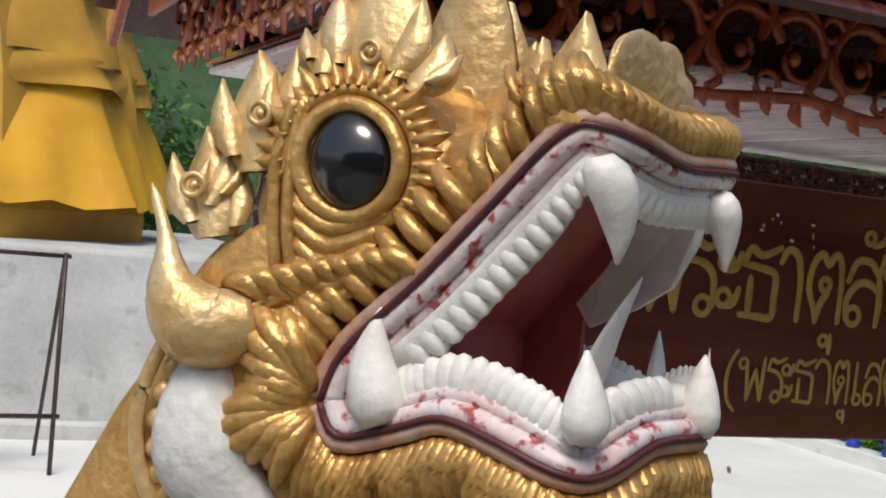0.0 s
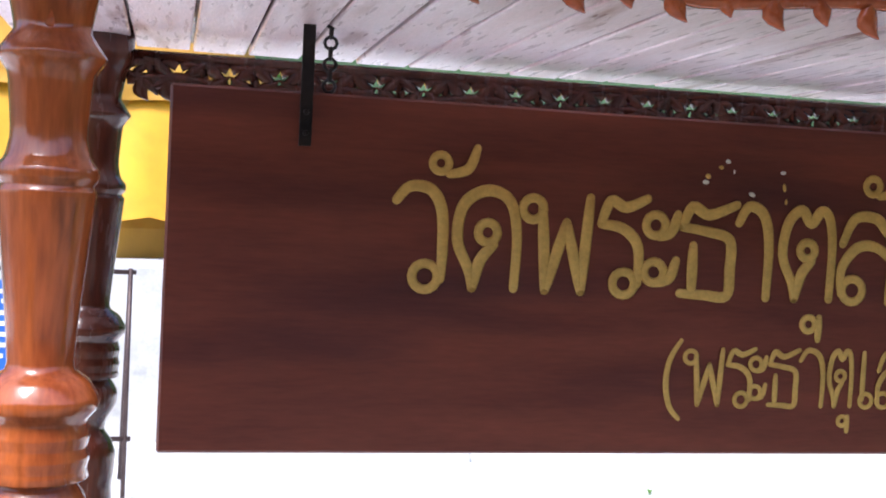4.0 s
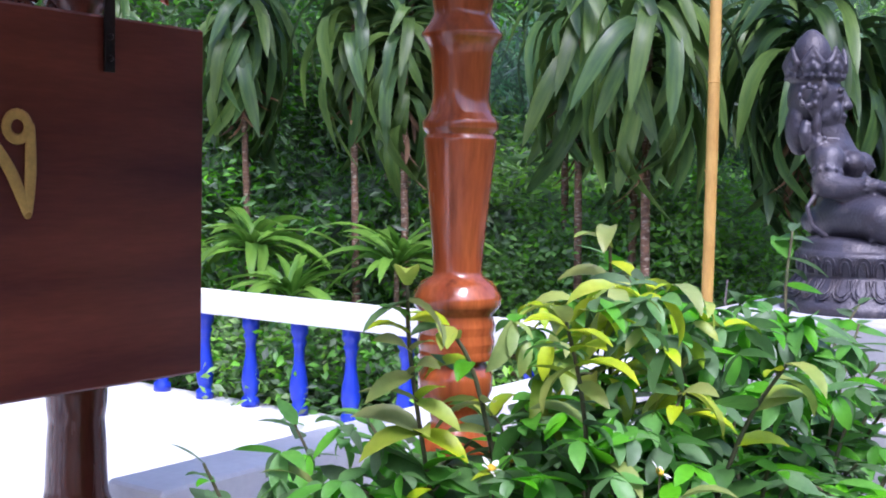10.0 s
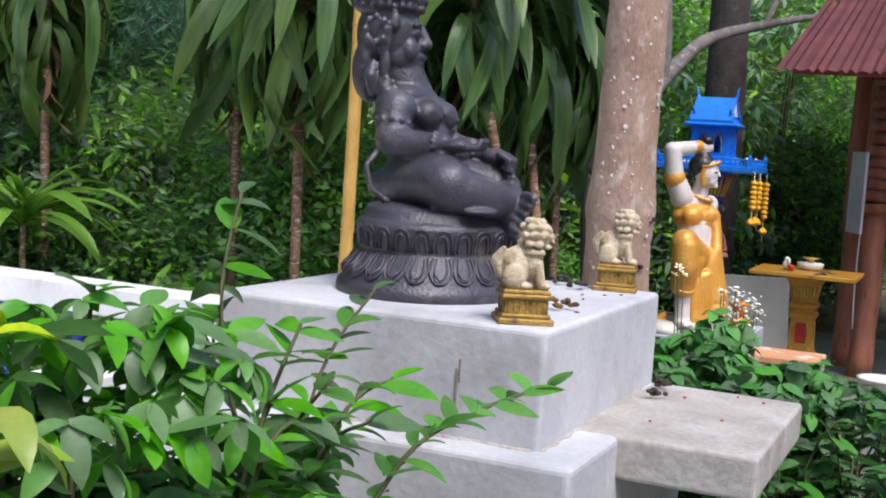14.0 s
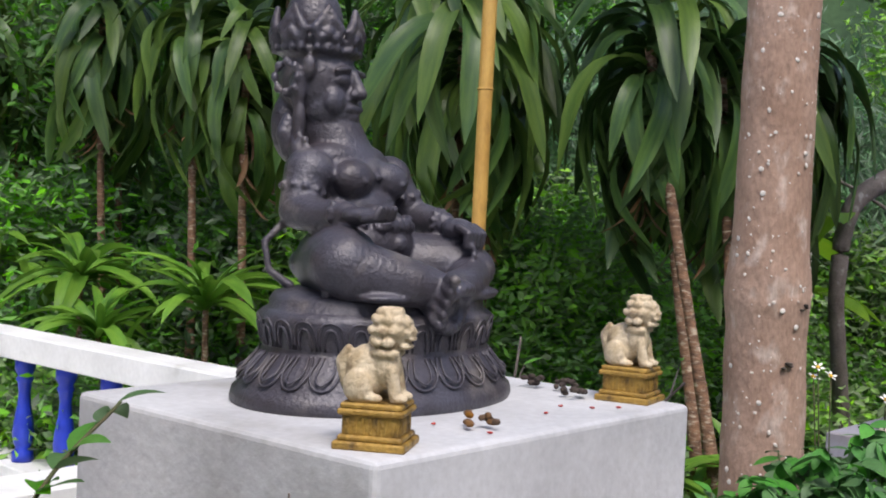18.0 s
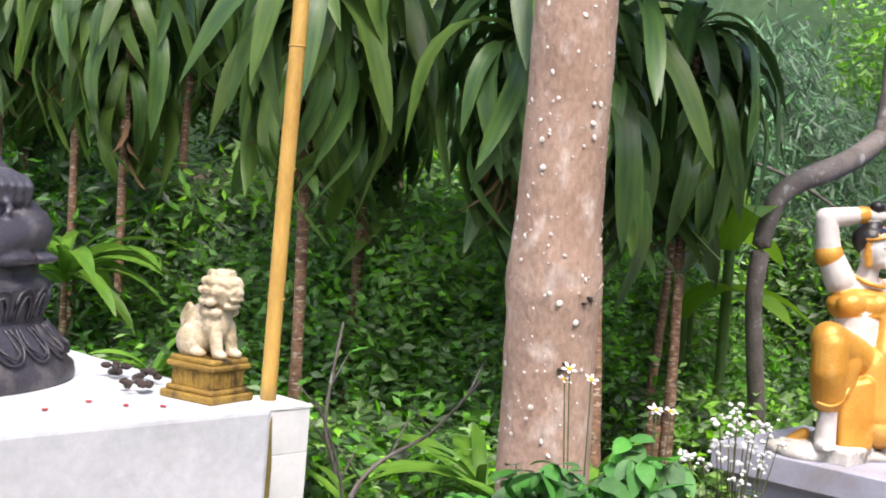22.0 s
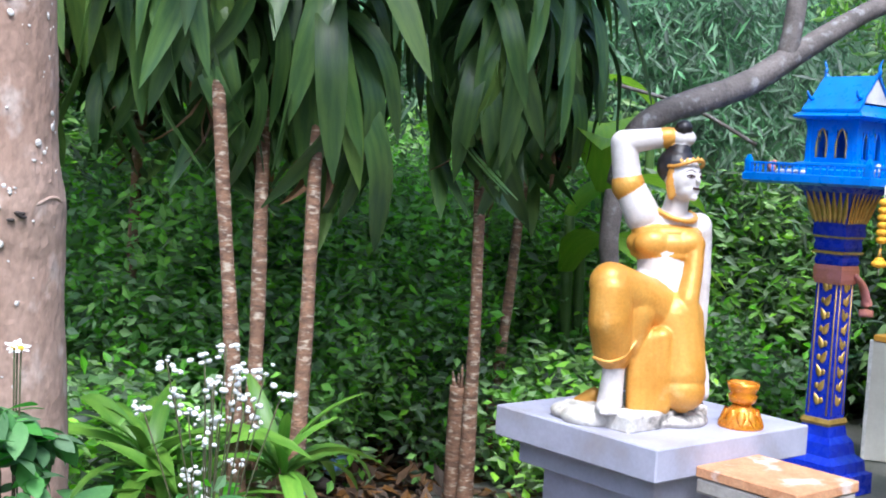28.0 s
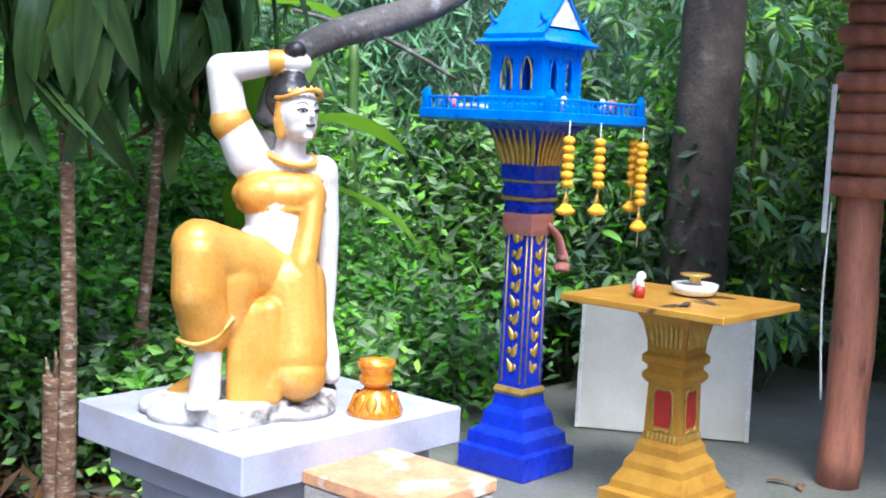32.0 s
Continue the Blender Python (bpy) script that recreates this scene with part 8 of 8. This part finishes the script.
# ---- near plants ----
def ovate(length, width, mat, droop=0.5, fold=0.3, segs=5, name="leaf"):
    vs, fs = [], []
    p, ang = Vector((0, 0, 0)), 0.25
    for i in range(segs + 1):
        t = i / segs
        w = width / 2 * (math.sin(math.pi * min(1, t * 0.92 + 0.06)) ** 0.8) * (1 - 0.35 * t)
        if i == segs:
            w = 0.0008
        up = Vector((0, -math.sin(ang), math.cos(ang)))
        vs += [p + Vector((-w, 0, 0)) + up * fold * w, p.copy(), p + Vector((w, 0, 0)) + up * fold * w]
        p = p + Vector((0, math.cos(ang), math.sin(ang))) * (length / segs)
        ang -= droop / segs
    for i in range(segs):
        a = 3 * i
        fs += [(a, a + 1, a + 4, a + 3), (a + 1, a + 2, a + 5, a + 4)]
    return sheet_mesh(name, vs, fs, mat)


OVATE = [ovate(0.078, 0.040, M_LEAF), ovate(0.064, 0.036, M_LEAF, 0.9), ovate(0.088, 0.046, M_LEAF, 0.3, 0.15)]
YOUNG = [ovate(0.090, 0.040, M_YOUNGLEAF, 1.2, 0.4), ovate(0.070, 0.034, M_YOUNGLEAF, 0.8, 0.3)]
HERBLEAF = [ovate(0.085, 0.058, M_HERB, 0.5, 0.15), ovate(0.068, 0.046, M_HERB, 0.8, 0.2), ovate(0.10, 0.066, M_HERB, 0.4, 0.12)]


def sprays(pl, stems, seed, leaves, young=(), young_at=None, gap=0.034, s=1.0, single=90):
    """Stems with leaves in alternate pairs along their upper part; past the first ones the leaves are joined."""
    rnd = random.Random(seed)
    total = 0
    rest = {}

    def put(me, m):
        nonlocal total
        total += 1
        if total <= single:
            part("leaf", me, None, pl, m=m)
        else:
            rest.setdefault(me.materials[0], []).append((me, m))
    for pts in stems:
        P = spline(pts, 8)
        k = len(P)
        part("stem", Mesh().tube(P, [0.0052 * (1 - 0.7 * i / k) + 0.0008 for i in range(k)], 6), M_STEM, pl)
        d = 0.0
        for i in range(int(k * 0.22), k - 1):
            d += (P[i + 1] - P[i]).length
            while d > gap:
                d -= gap
                way = math.degrees(math.atan2((P[i + 1] - P[i]).x, (P[i + 1] - P[i]).y))
                for side in (-1, 1):
                    if rnd.random() < 0.12:
                        continue
                    pool = young if young and young_at(P[i], rnd) else leaves
                    put(rnd.choice(pool), aim(P[i], way + side * rnd.uniform(35, 85), rnd.uniform(-35, 30), rnd.uniform(-30, 30), s * rnd.uniform(0.65, 1.15)))
        put(rnd.choice(young or leaves), aim(P[-1], way, rnd.uniform(-20, 30), 0, s * rnd.uniform(0.6, 0.9)))
    for mat, items in rest.items():
        vs, fs = [], []
        for me, m in items:
            k = len(vs)
            vs += [m @ v.co for v in me.vertices]
            fs += [tuple(k + q for q in p.vertices) for p in me.polygons]
        tagged(part("foliage", sheet_mesh("foliage", vs, fs, mat), None, pl), kind="stuff")
    return total


def fan_stems(n_, seed, spread, height, lean):
    rnd = random.Random(seed)
    out = []
    for k in range(n_):
        x, y = rnd.uniform(-1, 1) * spread[0], rnd.uniform(-1, 1) * spread[1]
        h = height * rnd.uniform(0.72, 1.05)
        a = rnd.uniform(0, 2 * math.pi)
        ln = lean * rnd.uniform(0.4, 1.0)
        out.append([(x * 0.3, y * 0.3, 0), (x * 0.7, y * 0.7, h * 0.5), (x + 0.5 * ln * math.cos(a), y + 0.5 * ln * math.sin(a), h * 0.88), (x + ln * math.cos(a), y + ln * math.sin(a), h * rnd.uniform(0.86, 1.05))])
    return out


BUSHES = ((3.80, 1.70, (0.26, 0.16), 1.33, 0.24, 46, True, 0.028, 1.15), (4.18, 1.62, (0.28, 0.16), 1.25, 0.28, 44, False, 0.028, 1.05), (3.98, 1.50, (0.42, 0.10), 1.0, 0.22, 44, False, 0.030, 1.0), (4.52, 1.64, (0.18, 0.12), 1.12, 0.24, 22, False, 0.030, 1.0), (3.50, 1.92, (0.17, 0.14), 1.12, 0.2, 24, False, 0.032, 1.0))
BUSH_OBS = []
for i, (x, y, spread, h, lean, n_, young_, gap, size) in enumerate(BUSHES):
    pl = thing("leafy_bush", "bush with yellowing young leaves over glossy green ones" if young_ else "leafy green bush with arching twigs", "bush", (x, y, -0.1), group="bushes by the gate")
    BUSH_OBS.append(pl)
    sprays(pl, fan_stems(n_, 60 + i, spread, h + 0.1, lean), 70 + i, OVATE, YOUNG if young_ else (), (lambda p, r: p.z > 1.22 and r.random() < 0.7), gap, size)


def leaf_mass(pl, at, r, n_, seed, pool, s=1.0):
    """Leaves in whorls over the upper skin of a bush, tips outward and down; joined."""
    rnd = random.Random(seed)
    vs, fs, mats = [], [], {}
    for k in range(n_ // 5):
        a, u = rnd.uniform(0, 2 * math.pi), rnd.uniform(-0.35, 1.0)
        h = math.sqrt(1 - u * u)
        f = rnd.uniform(0.6, 1.05)
        c0 = Vector((at[0] + f * r[0] * h * math.cos(a), at[1] + f * r[1] * h * math.sin(a), at[2] + f * r[2] * u))
        way0 = 90 - math.degrees(a)
        for j in range(5):
            me = rnd.choice(pool)
            m = aim(c0, way0 + 72 * j + rnd.uniform(-20, 20), rnd.uniform(-75, 5), rnd.uniform(-35, 35), s * rnd.uniform(0.6, 1.15))
            v, q = mats.setdefault(me.materials[0], ([], []))
            b0 = len(v)
            v += [m @ p.co for p in me.vertices]
            q += [tuple(b0 + i for i in p.vertices) for p in me.polygons]
    for mat, (v, q) in mats.items():
        tagged(part("foliage", sheet_mesh("foliage", v, q, mat), None, pl), kind="stuff")


MASS = {0: (((-0.02, -0.06, 1.38), (0.24, 0.14, 0.09), 250, YOUNG + OVATE, 0.88), ((-0.10, -0.08, 1.14), (0.30, 0.17, 0.20), 460, OVATE, 0.88)),
        1: (((-0.08, -0.10, 1.26), (0.26, 0.15, 0.15), 380, OVATE, 0.9), ((0.05, -0.12, 0.95), (0.26, 0.14, 0.2), 300, OVATE, 0.9)),
        2: (((0.0, -0.06, 0.95), (0.40, 0.13, 0.18), 480, OVATE, 0.88), ((0.1, 0.0, 0.6), (0.5, 0.15, 0.25), 340, OVATE, 0.95)),
        3: (((-0.08, -0.10, 1.08), (0.18, 0.14, 0.12), 190, OVATE, 0.88),), 4: (((0, 0, 1.08), (0.20, 0.16, 0.16), 280, OVATE, 0.85), ((0, -0.05, 0.8), (0.25, 0.16, 0.14), 200, OVATE, 0.85))}
for i, ob in enumerate(BUSH_OBS):
    for j, (at, r, n_, pool, size) in enumerate(MASS[i]):
        leaf_mass(ob, at, r, n_, 300 + 10 * i + j, pool, size)
arch = thing("leafy_bush", "long green twigs reaching out over the pedestal", "bush", (4.55, 1.50, -0.1), group="bushes by the gate")
sprays(arch, [[(0, 0, 0), (0.02, 0.02, 0.7), (0.12, -0.08, 1.08), (0.30, -0.16, 1.17), (0.46, -0.22, 1.19)], [(0, 0.05, 0), (-0.05, 0, 0.8), (-0.1, 0.1, 1.3), (-0.04, 0.12, 1.52)], [(0, 0, 0), (0.1, 0.1, 0.7), (0.24, 0.14, 1.15), (0.38, 0.10, 1.34)]], 91, OVATE, gap=0.030)

herb = []
for i, (x, y, sp, h, n_) in enumerate(((7.05, 1.30, (0.28, 0.2), 0.84, 26), (7.45, 1.25, (0.28, 0.2), 0.78, 26), (7.25, 1.0, (0.38, 0.18), 0.70, 26), (7.85, 1.45, (0.22, 0.2), 0.66, 14), (6.72, 1.2, (0.18, 0.16), 0.80, 16), (6.9, 0.82, (0.24, 0.15), 0.68, 16))):
    pl = thing("broadleaf_herb", "tall green broad-leaved weeds at the foot of the tree", "plant", (x, y, -0.1), group="weeds under the tree")
    sprays(pl, fan_stems(n_, 100 + i, sp, h + 0.1, 0.16), 120 + i, HERBLEAF, gap=0.044, s=1.15, single=60)


for i, (at, r, n_) in enumerate((((6.79, 1.48, 0.82), (0.2, 0.16, 0.12), 170), ((7.01, 1.44, 0.88), (0.18, 0.14, 0.12), 170), ((7.22, 1.4, 0.91), (0.2, 0.12, 0.12), 180), ((6.93, 1.15, 0.8), (0.26, 0.16, 0.12), 220), ((6.73, 1.24, 0.77), (0.2, 0.14, 0.1), 160), ((7.23, 1.12, 0.78), (0.22, 0.16, 0.12), 180), ((7.27, 0.88, 0.75), (0.2, 0.16, 0.1), 140), ((6.7, 1.54, 0.79), (0.12, 0.12, 0.1), 80))):
    pl = thing("broadleaf_herb", "dense blue-green broad-leaved weeds by the offering slab", "plant", (at[0], at[1], -0.1), group="weeds under the tree")
    sprays(pl, fan_stems(7, 200 + i, r[:2], at[2] + 0.12, 0.08), 220 + i, HERBLEAF, gap=0.05, s=0.9, single=20)
    leaf_mass(pl, (0, 0, at[2] + 0.1 - 0.4 * r[2]), r, n_, 240 + i, HERBLEAF, 0.9)
# shrubs with large light leaves behind the table and the shelter
BIGLEAF = [ovate(0.20, 0.062, M_BAMBOOLEAF, 0.6, 0.25), ovate(0.17, 0.055, M_WOODSLIT, 0.8, 0.2)]
for i, (at, r, n_) in enumerate((((14.5, 2.80, 1.9), (0.55, 0.4, 0.7), 400), ((14.6, 2.75, 0.9), (0.6, 0.4, 0.5), 360), ((14.1, 2.45, 0.35), (0.5, 0.3, 0.3), 300), ((15.6, 2.6, 2.7), (0.7, 0.5, 0.6), 260), ((13.5, 3.4, 0.5), (0.5, 0.4, 0.5), 220), ((14.3, 3.5, 1.7), (0.5, 0.4, 0.8), 260))):
    pl = thing("large_leaved_shrub", "shrub with whorls of large light green leaves", "shrub", (at[0], at[1], -0.1), group="shrubs behind the table")
    for k in range(5):
        part("stem", Mesh().tube(spline([(0.03 * k, 0, 0), (r[0] * 0.3 * math.sin(2 * k), r[1] * 0.3 * math.cos(2 * k), at[2] * 0.5), (r[0] * 0.6 * math.sin(2 * k), r[1] * 0.6 * math.cos(2 * k), at[2] + 0.1)], 5), 0.010, 6), M_STEM, pl)
    leaf_mass(pl, (0, 0, at[2] + 0.1), r, n_, 260 + i, BIGLEAF, 1.0)


def bidens(x, y, z, seed, n_=3):
    rnd = random.Random(seed)
    pl = thing("daisy_weed", "white daisy-like weed with yellow centres", "plant", (x, y, -0.1), group="white daisies")
    for k in range(n_):
        dx, dy, h = rnd.uniform(-0.07, 0.07), rnd.uniform(-0.07, 0.07), z + 0.1 + rnd.uniform(-0.06, 0.04)
        part("stem", Mesh().tube(spline([(0, 0, 0), (dx * 0.4, dy * 0.4, h * 0.5), (dx, dy, h)], 5), 0.002, 5), M_STEM, pl)
        fl = part("flower_centre", Mesh().ball((0, 0, 0), (0.007, 0.007, 0.005), div=8), M_YELLOWEYE, pl, m=pose(dx, dy, h, rnd.uniform(20, 60), rnd.uniform(-20, 20), rnd.uniform(-40, 40)))
        for j in range(5):
            part("petal", PETAL, None, fl, m=pose(0, 0, 0, 0, 0, 72 * j) @ pose(0, 0.006, 0, rnd.uniform(-5, 15)))
        for j in range(5):
            part("leaf", rnd.choice(HERBLEAF), None, pl, m=aim((dx * j / 6, dy * j / 6, h * (0.4 + 0.1 * j)), rnd.uniform(0, 360), rnd.uniform(-20, 30), 0, 0.6))


PETAL = ovate(0.0145, 0.011, M_PETAL, 0.3, 0.1, 3, "petal")
bidens(3.52, 1.62, 1.10, 1)
bidens(3.66, 1.52, 1.12, 2)
bidens(3.98, 1.22, 0.86, 3, 2)
bidens(6.90, 0.62, 0.90, 4, 3)
bidens(6.72, 0.70, 0.92, 5, 2)
bidens(7.20, 1.50, 1.12, 6, 3)
bidens(7.36, 1.42, 1.05, 7, 3)
bidens(8.1, 1.0, 0.55, 8, 3)

# cloud of tiny white flowers
wf = thing("white_flower_spray", "airy spray of tiny white flowers on thin stems", "plant", (7.78, 1.42, -0.1))
rnd = random.Random(8)
heads = []
for k in range(26):
    a, r = rnd.uniform(0, 6.28), rnd.uniform(0.02, 0.17)
    tip = (r * math.cos(a), r * math.sin(a), rnd.uniform(0.92, 1.12) if k < 20 else rnd.uniform(0.75, 0.9))
    part("stem", Mesh().tube(spline([(0, 0, 0), (tip[0] * 0.25, tip[1] * 0.25, tip[2] * 0.6), tip], 5), 0.0018, 5), M_STEM, wf)
    heads.append(tip)
fl = Mesh().ball((0, 0, 0), (0.008, 0.008, 0.005), div=6).data("blossom", M_PETAL)
for t in heads:
    for j in range(7):
        part("blossom", fl, None, wf, m=pose(t[0] + rnd.gauss(0, 0.016), t[1] + rnd.gauss(0, 0.016), t[2] + rnd.gauss(0, 0.009), rnd.uniform(-40, 40), rnd.uniform(-40, 40)) @ Matrix.Scale(rnd.uniform(0.6, 1.3), 4))
part("foliage", scatter_leaves("foliage", [(0, 0, 0.55), (0.05, 0.05, 0.7), (-0.05, 0, 0.75), (0, 0.06, 0.4)], 40, 0.07, 0.05, M_LEAF, rng, 0.4), None, wf)

solo("dry_stalk", Mesh().tube(spline([(11.55, 3.75, 1.95), (11.9, 3.5, 1.85), (12.2, 3.25, 1.66)], 6), 0.012, 6), M_BARKGREY, "long pale dry stalk leaning in the bamboo", "stalk")
# banana leaves behind the woman
for i, (x, y, z, L, b_, pch, W) in enumerate(((11.25, 3.45, 1.55, 0.95, 40, 60, 0.30), (11.3, 3.8, 1.3, 1.1, 100, 40, 0.28), (11.15, 3.4, 1.45, 0.9, 230, 60, 0.30), (11.2, 3.7, 1.0, 1.0, 200, 45, 0.26), (12.4, 4.2, 2.0, 1.0, 300, 30, 0.26), (11.35, 3.75, 1.1, 0.9, 150, 20, 0.24))):
    pl = thing("banana_leaf_plant", "banana shoot with a broad bright yellow-green leaf", "plant", (x, y, -0.1), group="banana shoots")
    part("stem", Mesh().tube(spline([(0, 0, 0), (0.02, 0, z * 0.5), (0, 0, z)], 5), 0.03, 8), M_STRAPLIGHT, pl)
    part("leaf", strap_leaf(L, W, 0.4, 1.3, 0.2, 12, 0.2, M_BANANA, 0.03), None, pl, m=aim((0, 0, z), b_, pch * 0.6))

stp = thing("cut_stump", "thin cut-off dark stump with a ragged top", "stump", (9.86, 2.98, -0.12))
part("trunk", trunk([(0.02, 0, 0), (0.0, 0.01, 0.2), (-0.01, 0, 0.62)], [0.060, 0.048, 0.046], 14, 0.18, 41), M_CANE, stp)
for k in range(5):
    part("splinter", Mesh().tube([(0.03 * math.cos(1.3 * k), 0.03 * math.sin(1.3 * k), 0.58), (0.045 * math.cos(1.3 * k), 0.045 * math.sin(1.3 * k), 0.70 + 0.03 * math.sin(5 * k))], [0.014, 0.003], 6), M_CANE, stp)

# leaf litter, fallen leaves and rubbish
DRY = [ovate(0.11, 0.045, M_DEADLEAF, 0.8, 0.5, 5), ovate(0.08, 0.04, M_DEADLEAF, -0.5, 0.3, 5), ovate(0.14, 0.04, M_STRAPLIGHT, 0.5, 0.3, 5)]
for k in range(46):
    x, y = rnd.uniform(7.4, 12.9), rnd.uniform(0.2, 1.75)
    if (9.6 < x < 10.6 and y > 1.3) or (11.2 < x < 12.1 and y > 1.3):
        continue
    solo("fallen_leaf", rnd.choice(DRY), None, "dry fallen leaf lying on the concrete path", "leaf", (x, y, -0.045), rnd.uniform(0, 360), group="fallen leaves")
for x, y in ((3.9, 6.9), (4.9, 6.3), (5.6, 6.9), (3.2, 5.6), (4.3, 4.9), (2.6, 6.2), (6.0, 5.2), (2.2, 4.5)):
    solo("fallen_leaf", rnd.choice(DRY), None, "dry fallen leaf on the white terrace", "leaf", (x, y, 0.022), rnd.uniform(0, 360), group="fallen leaves")
stuff("leaf_litter", scatter_leaves("leaf_litter", np.stack([rng.uniform(7.6, 11.3, 520), rng.uniform(2.4, 4.4, 520), np.full(520, -0.06)], 1), 5, (0.12, 0.12, 0.014), 0.11, M_DEADLEAF, rng, 0.5, 0.0, 2.0), "brown leaf litter under the dracaenas")
btl = thing("plastic_bottle", "crumpled pale blue plastic bottle in the litter", "bottle", (9.74, 3.70, -0.03), 30)
part("body", Mesh().lathe([(0.03, 0), (0.036, 0.01), (0.033, 0.06), (0.036, 0.10), (0.032, 0.15), (0.014, 0.20)], (-0.1, 0, 0.036), (0, 90, 0), seg=14), M_PLASTIC, btl)
part("cap", Mesh().lathe([(0.014, 0), (0.014, 0.018)], (0.10, 0, 0.036), (0, 90, 0), seg=12), M_BLUE, btl)
for i in range(3):
    solo("plastic_scrap", Mesh().ball((0, 0, 0.03), (0.06, 0.045, 0.03), div=8), M_PLASTIC if i == 1 else M_SOOT, "crumpled plastic scrap in the leaf litter", "litter", (9.15 + 0.2 * i, 3.35 + 0.1 * i, -0.06), 50 * i, group="rubbish under the trees")
# burnt flowers and petals on the pedestal
for i, (x, y, z) in enumerate(((5.52, 1.425, 1.162), (5.99, 1.66, 1.162), (5.95, 1.52, 1.162), (6.02, 1.60, 1.162), (5.98, 1.30, 0.926), (5.86, 1.29, 0.926))):
    w = Mesh()
    rr = random.Random(i)
    for k in range(9):
        w.ball((rr.gauss(0, 0.014), rr.gauss(0, 0.014), 0.008 + 0.016 * rr.random()), (0.010, 0.006, 0.006), (rr.uniform(0, 90), 0, rr.uniform(0, 180)), div=6)
    solo("withered_flower", w, M_SOOT if i != 0 else M_DEADLEAF, "small heap of withered flowers on grey cement", "flowers", (x, y, z), 60 * i, group="withered offerings")
pm = Mesh().ball((0, 0, 0.002), (0.006, 0.004, 0.002), div=6).data("petal", M_RED)
for i in range(12):
    on = i < 7
    solo("red_petal", pm, None, "dropped red petal on the grey cement", "petal", (rnd.uniform(5.35, 5.95) if on else rnd.uniform(5.5, 6.02), rnd.uniform(1.38, 1.50) if on else rnd.uniform(1.02, 1.3), 1.163 if on else 0.927), rnd.uniform(0, 360), group="dropped petals")

# bare twigs between the terrace end and the spotted tree
for pts, r in (([(7.86, 3.10, -0.1), (7.87, 3.10, 0.40), (7.79, 3.1, 0.66), (7.84, 3.1, 1.03)], 0.011), ([(7.40, 2.7, -0.1), (7.46, 2.62, 0.46), (7.54, 2.58, 0.63), (7.66, 2.45, 0.76), (7.62, 2.22, 0.97)], 0.010), ([(7.9, 3.0, -0.1), (7.70, 2.9, 0.5), (7.52, 2.85, 0.80)], 0.008)):
    tw = thing("bare_twig", "thin bare grey-brown twig with a few side shoots", "twig", (0, 0, 0), group="bare twigs")
    sp = spline(pts, 6)
    part("stem", Mesh().tube(sp, [r * (1 - 0.6 * i / len(sp)) for i in range(len(sp))], 7), M_BARKGREY, tw)
    for k, i in enumerate(range(6, len(sp) - 1, 4)):
        d = Vector((0.10 * (-1) ** k, 0.02, 0.12))
        part("side_shoot", Mesh().tube([sp[i], sp[i] + d * 0.6, sp[i] + d], [r * 0.45, r * 0.3, r * 0.15], 5), M_BARKGREY, tw)
        part("leaf", OVATE[k % 3], None, tw, m=aim(sp[i] + d, 60 * k, 10))
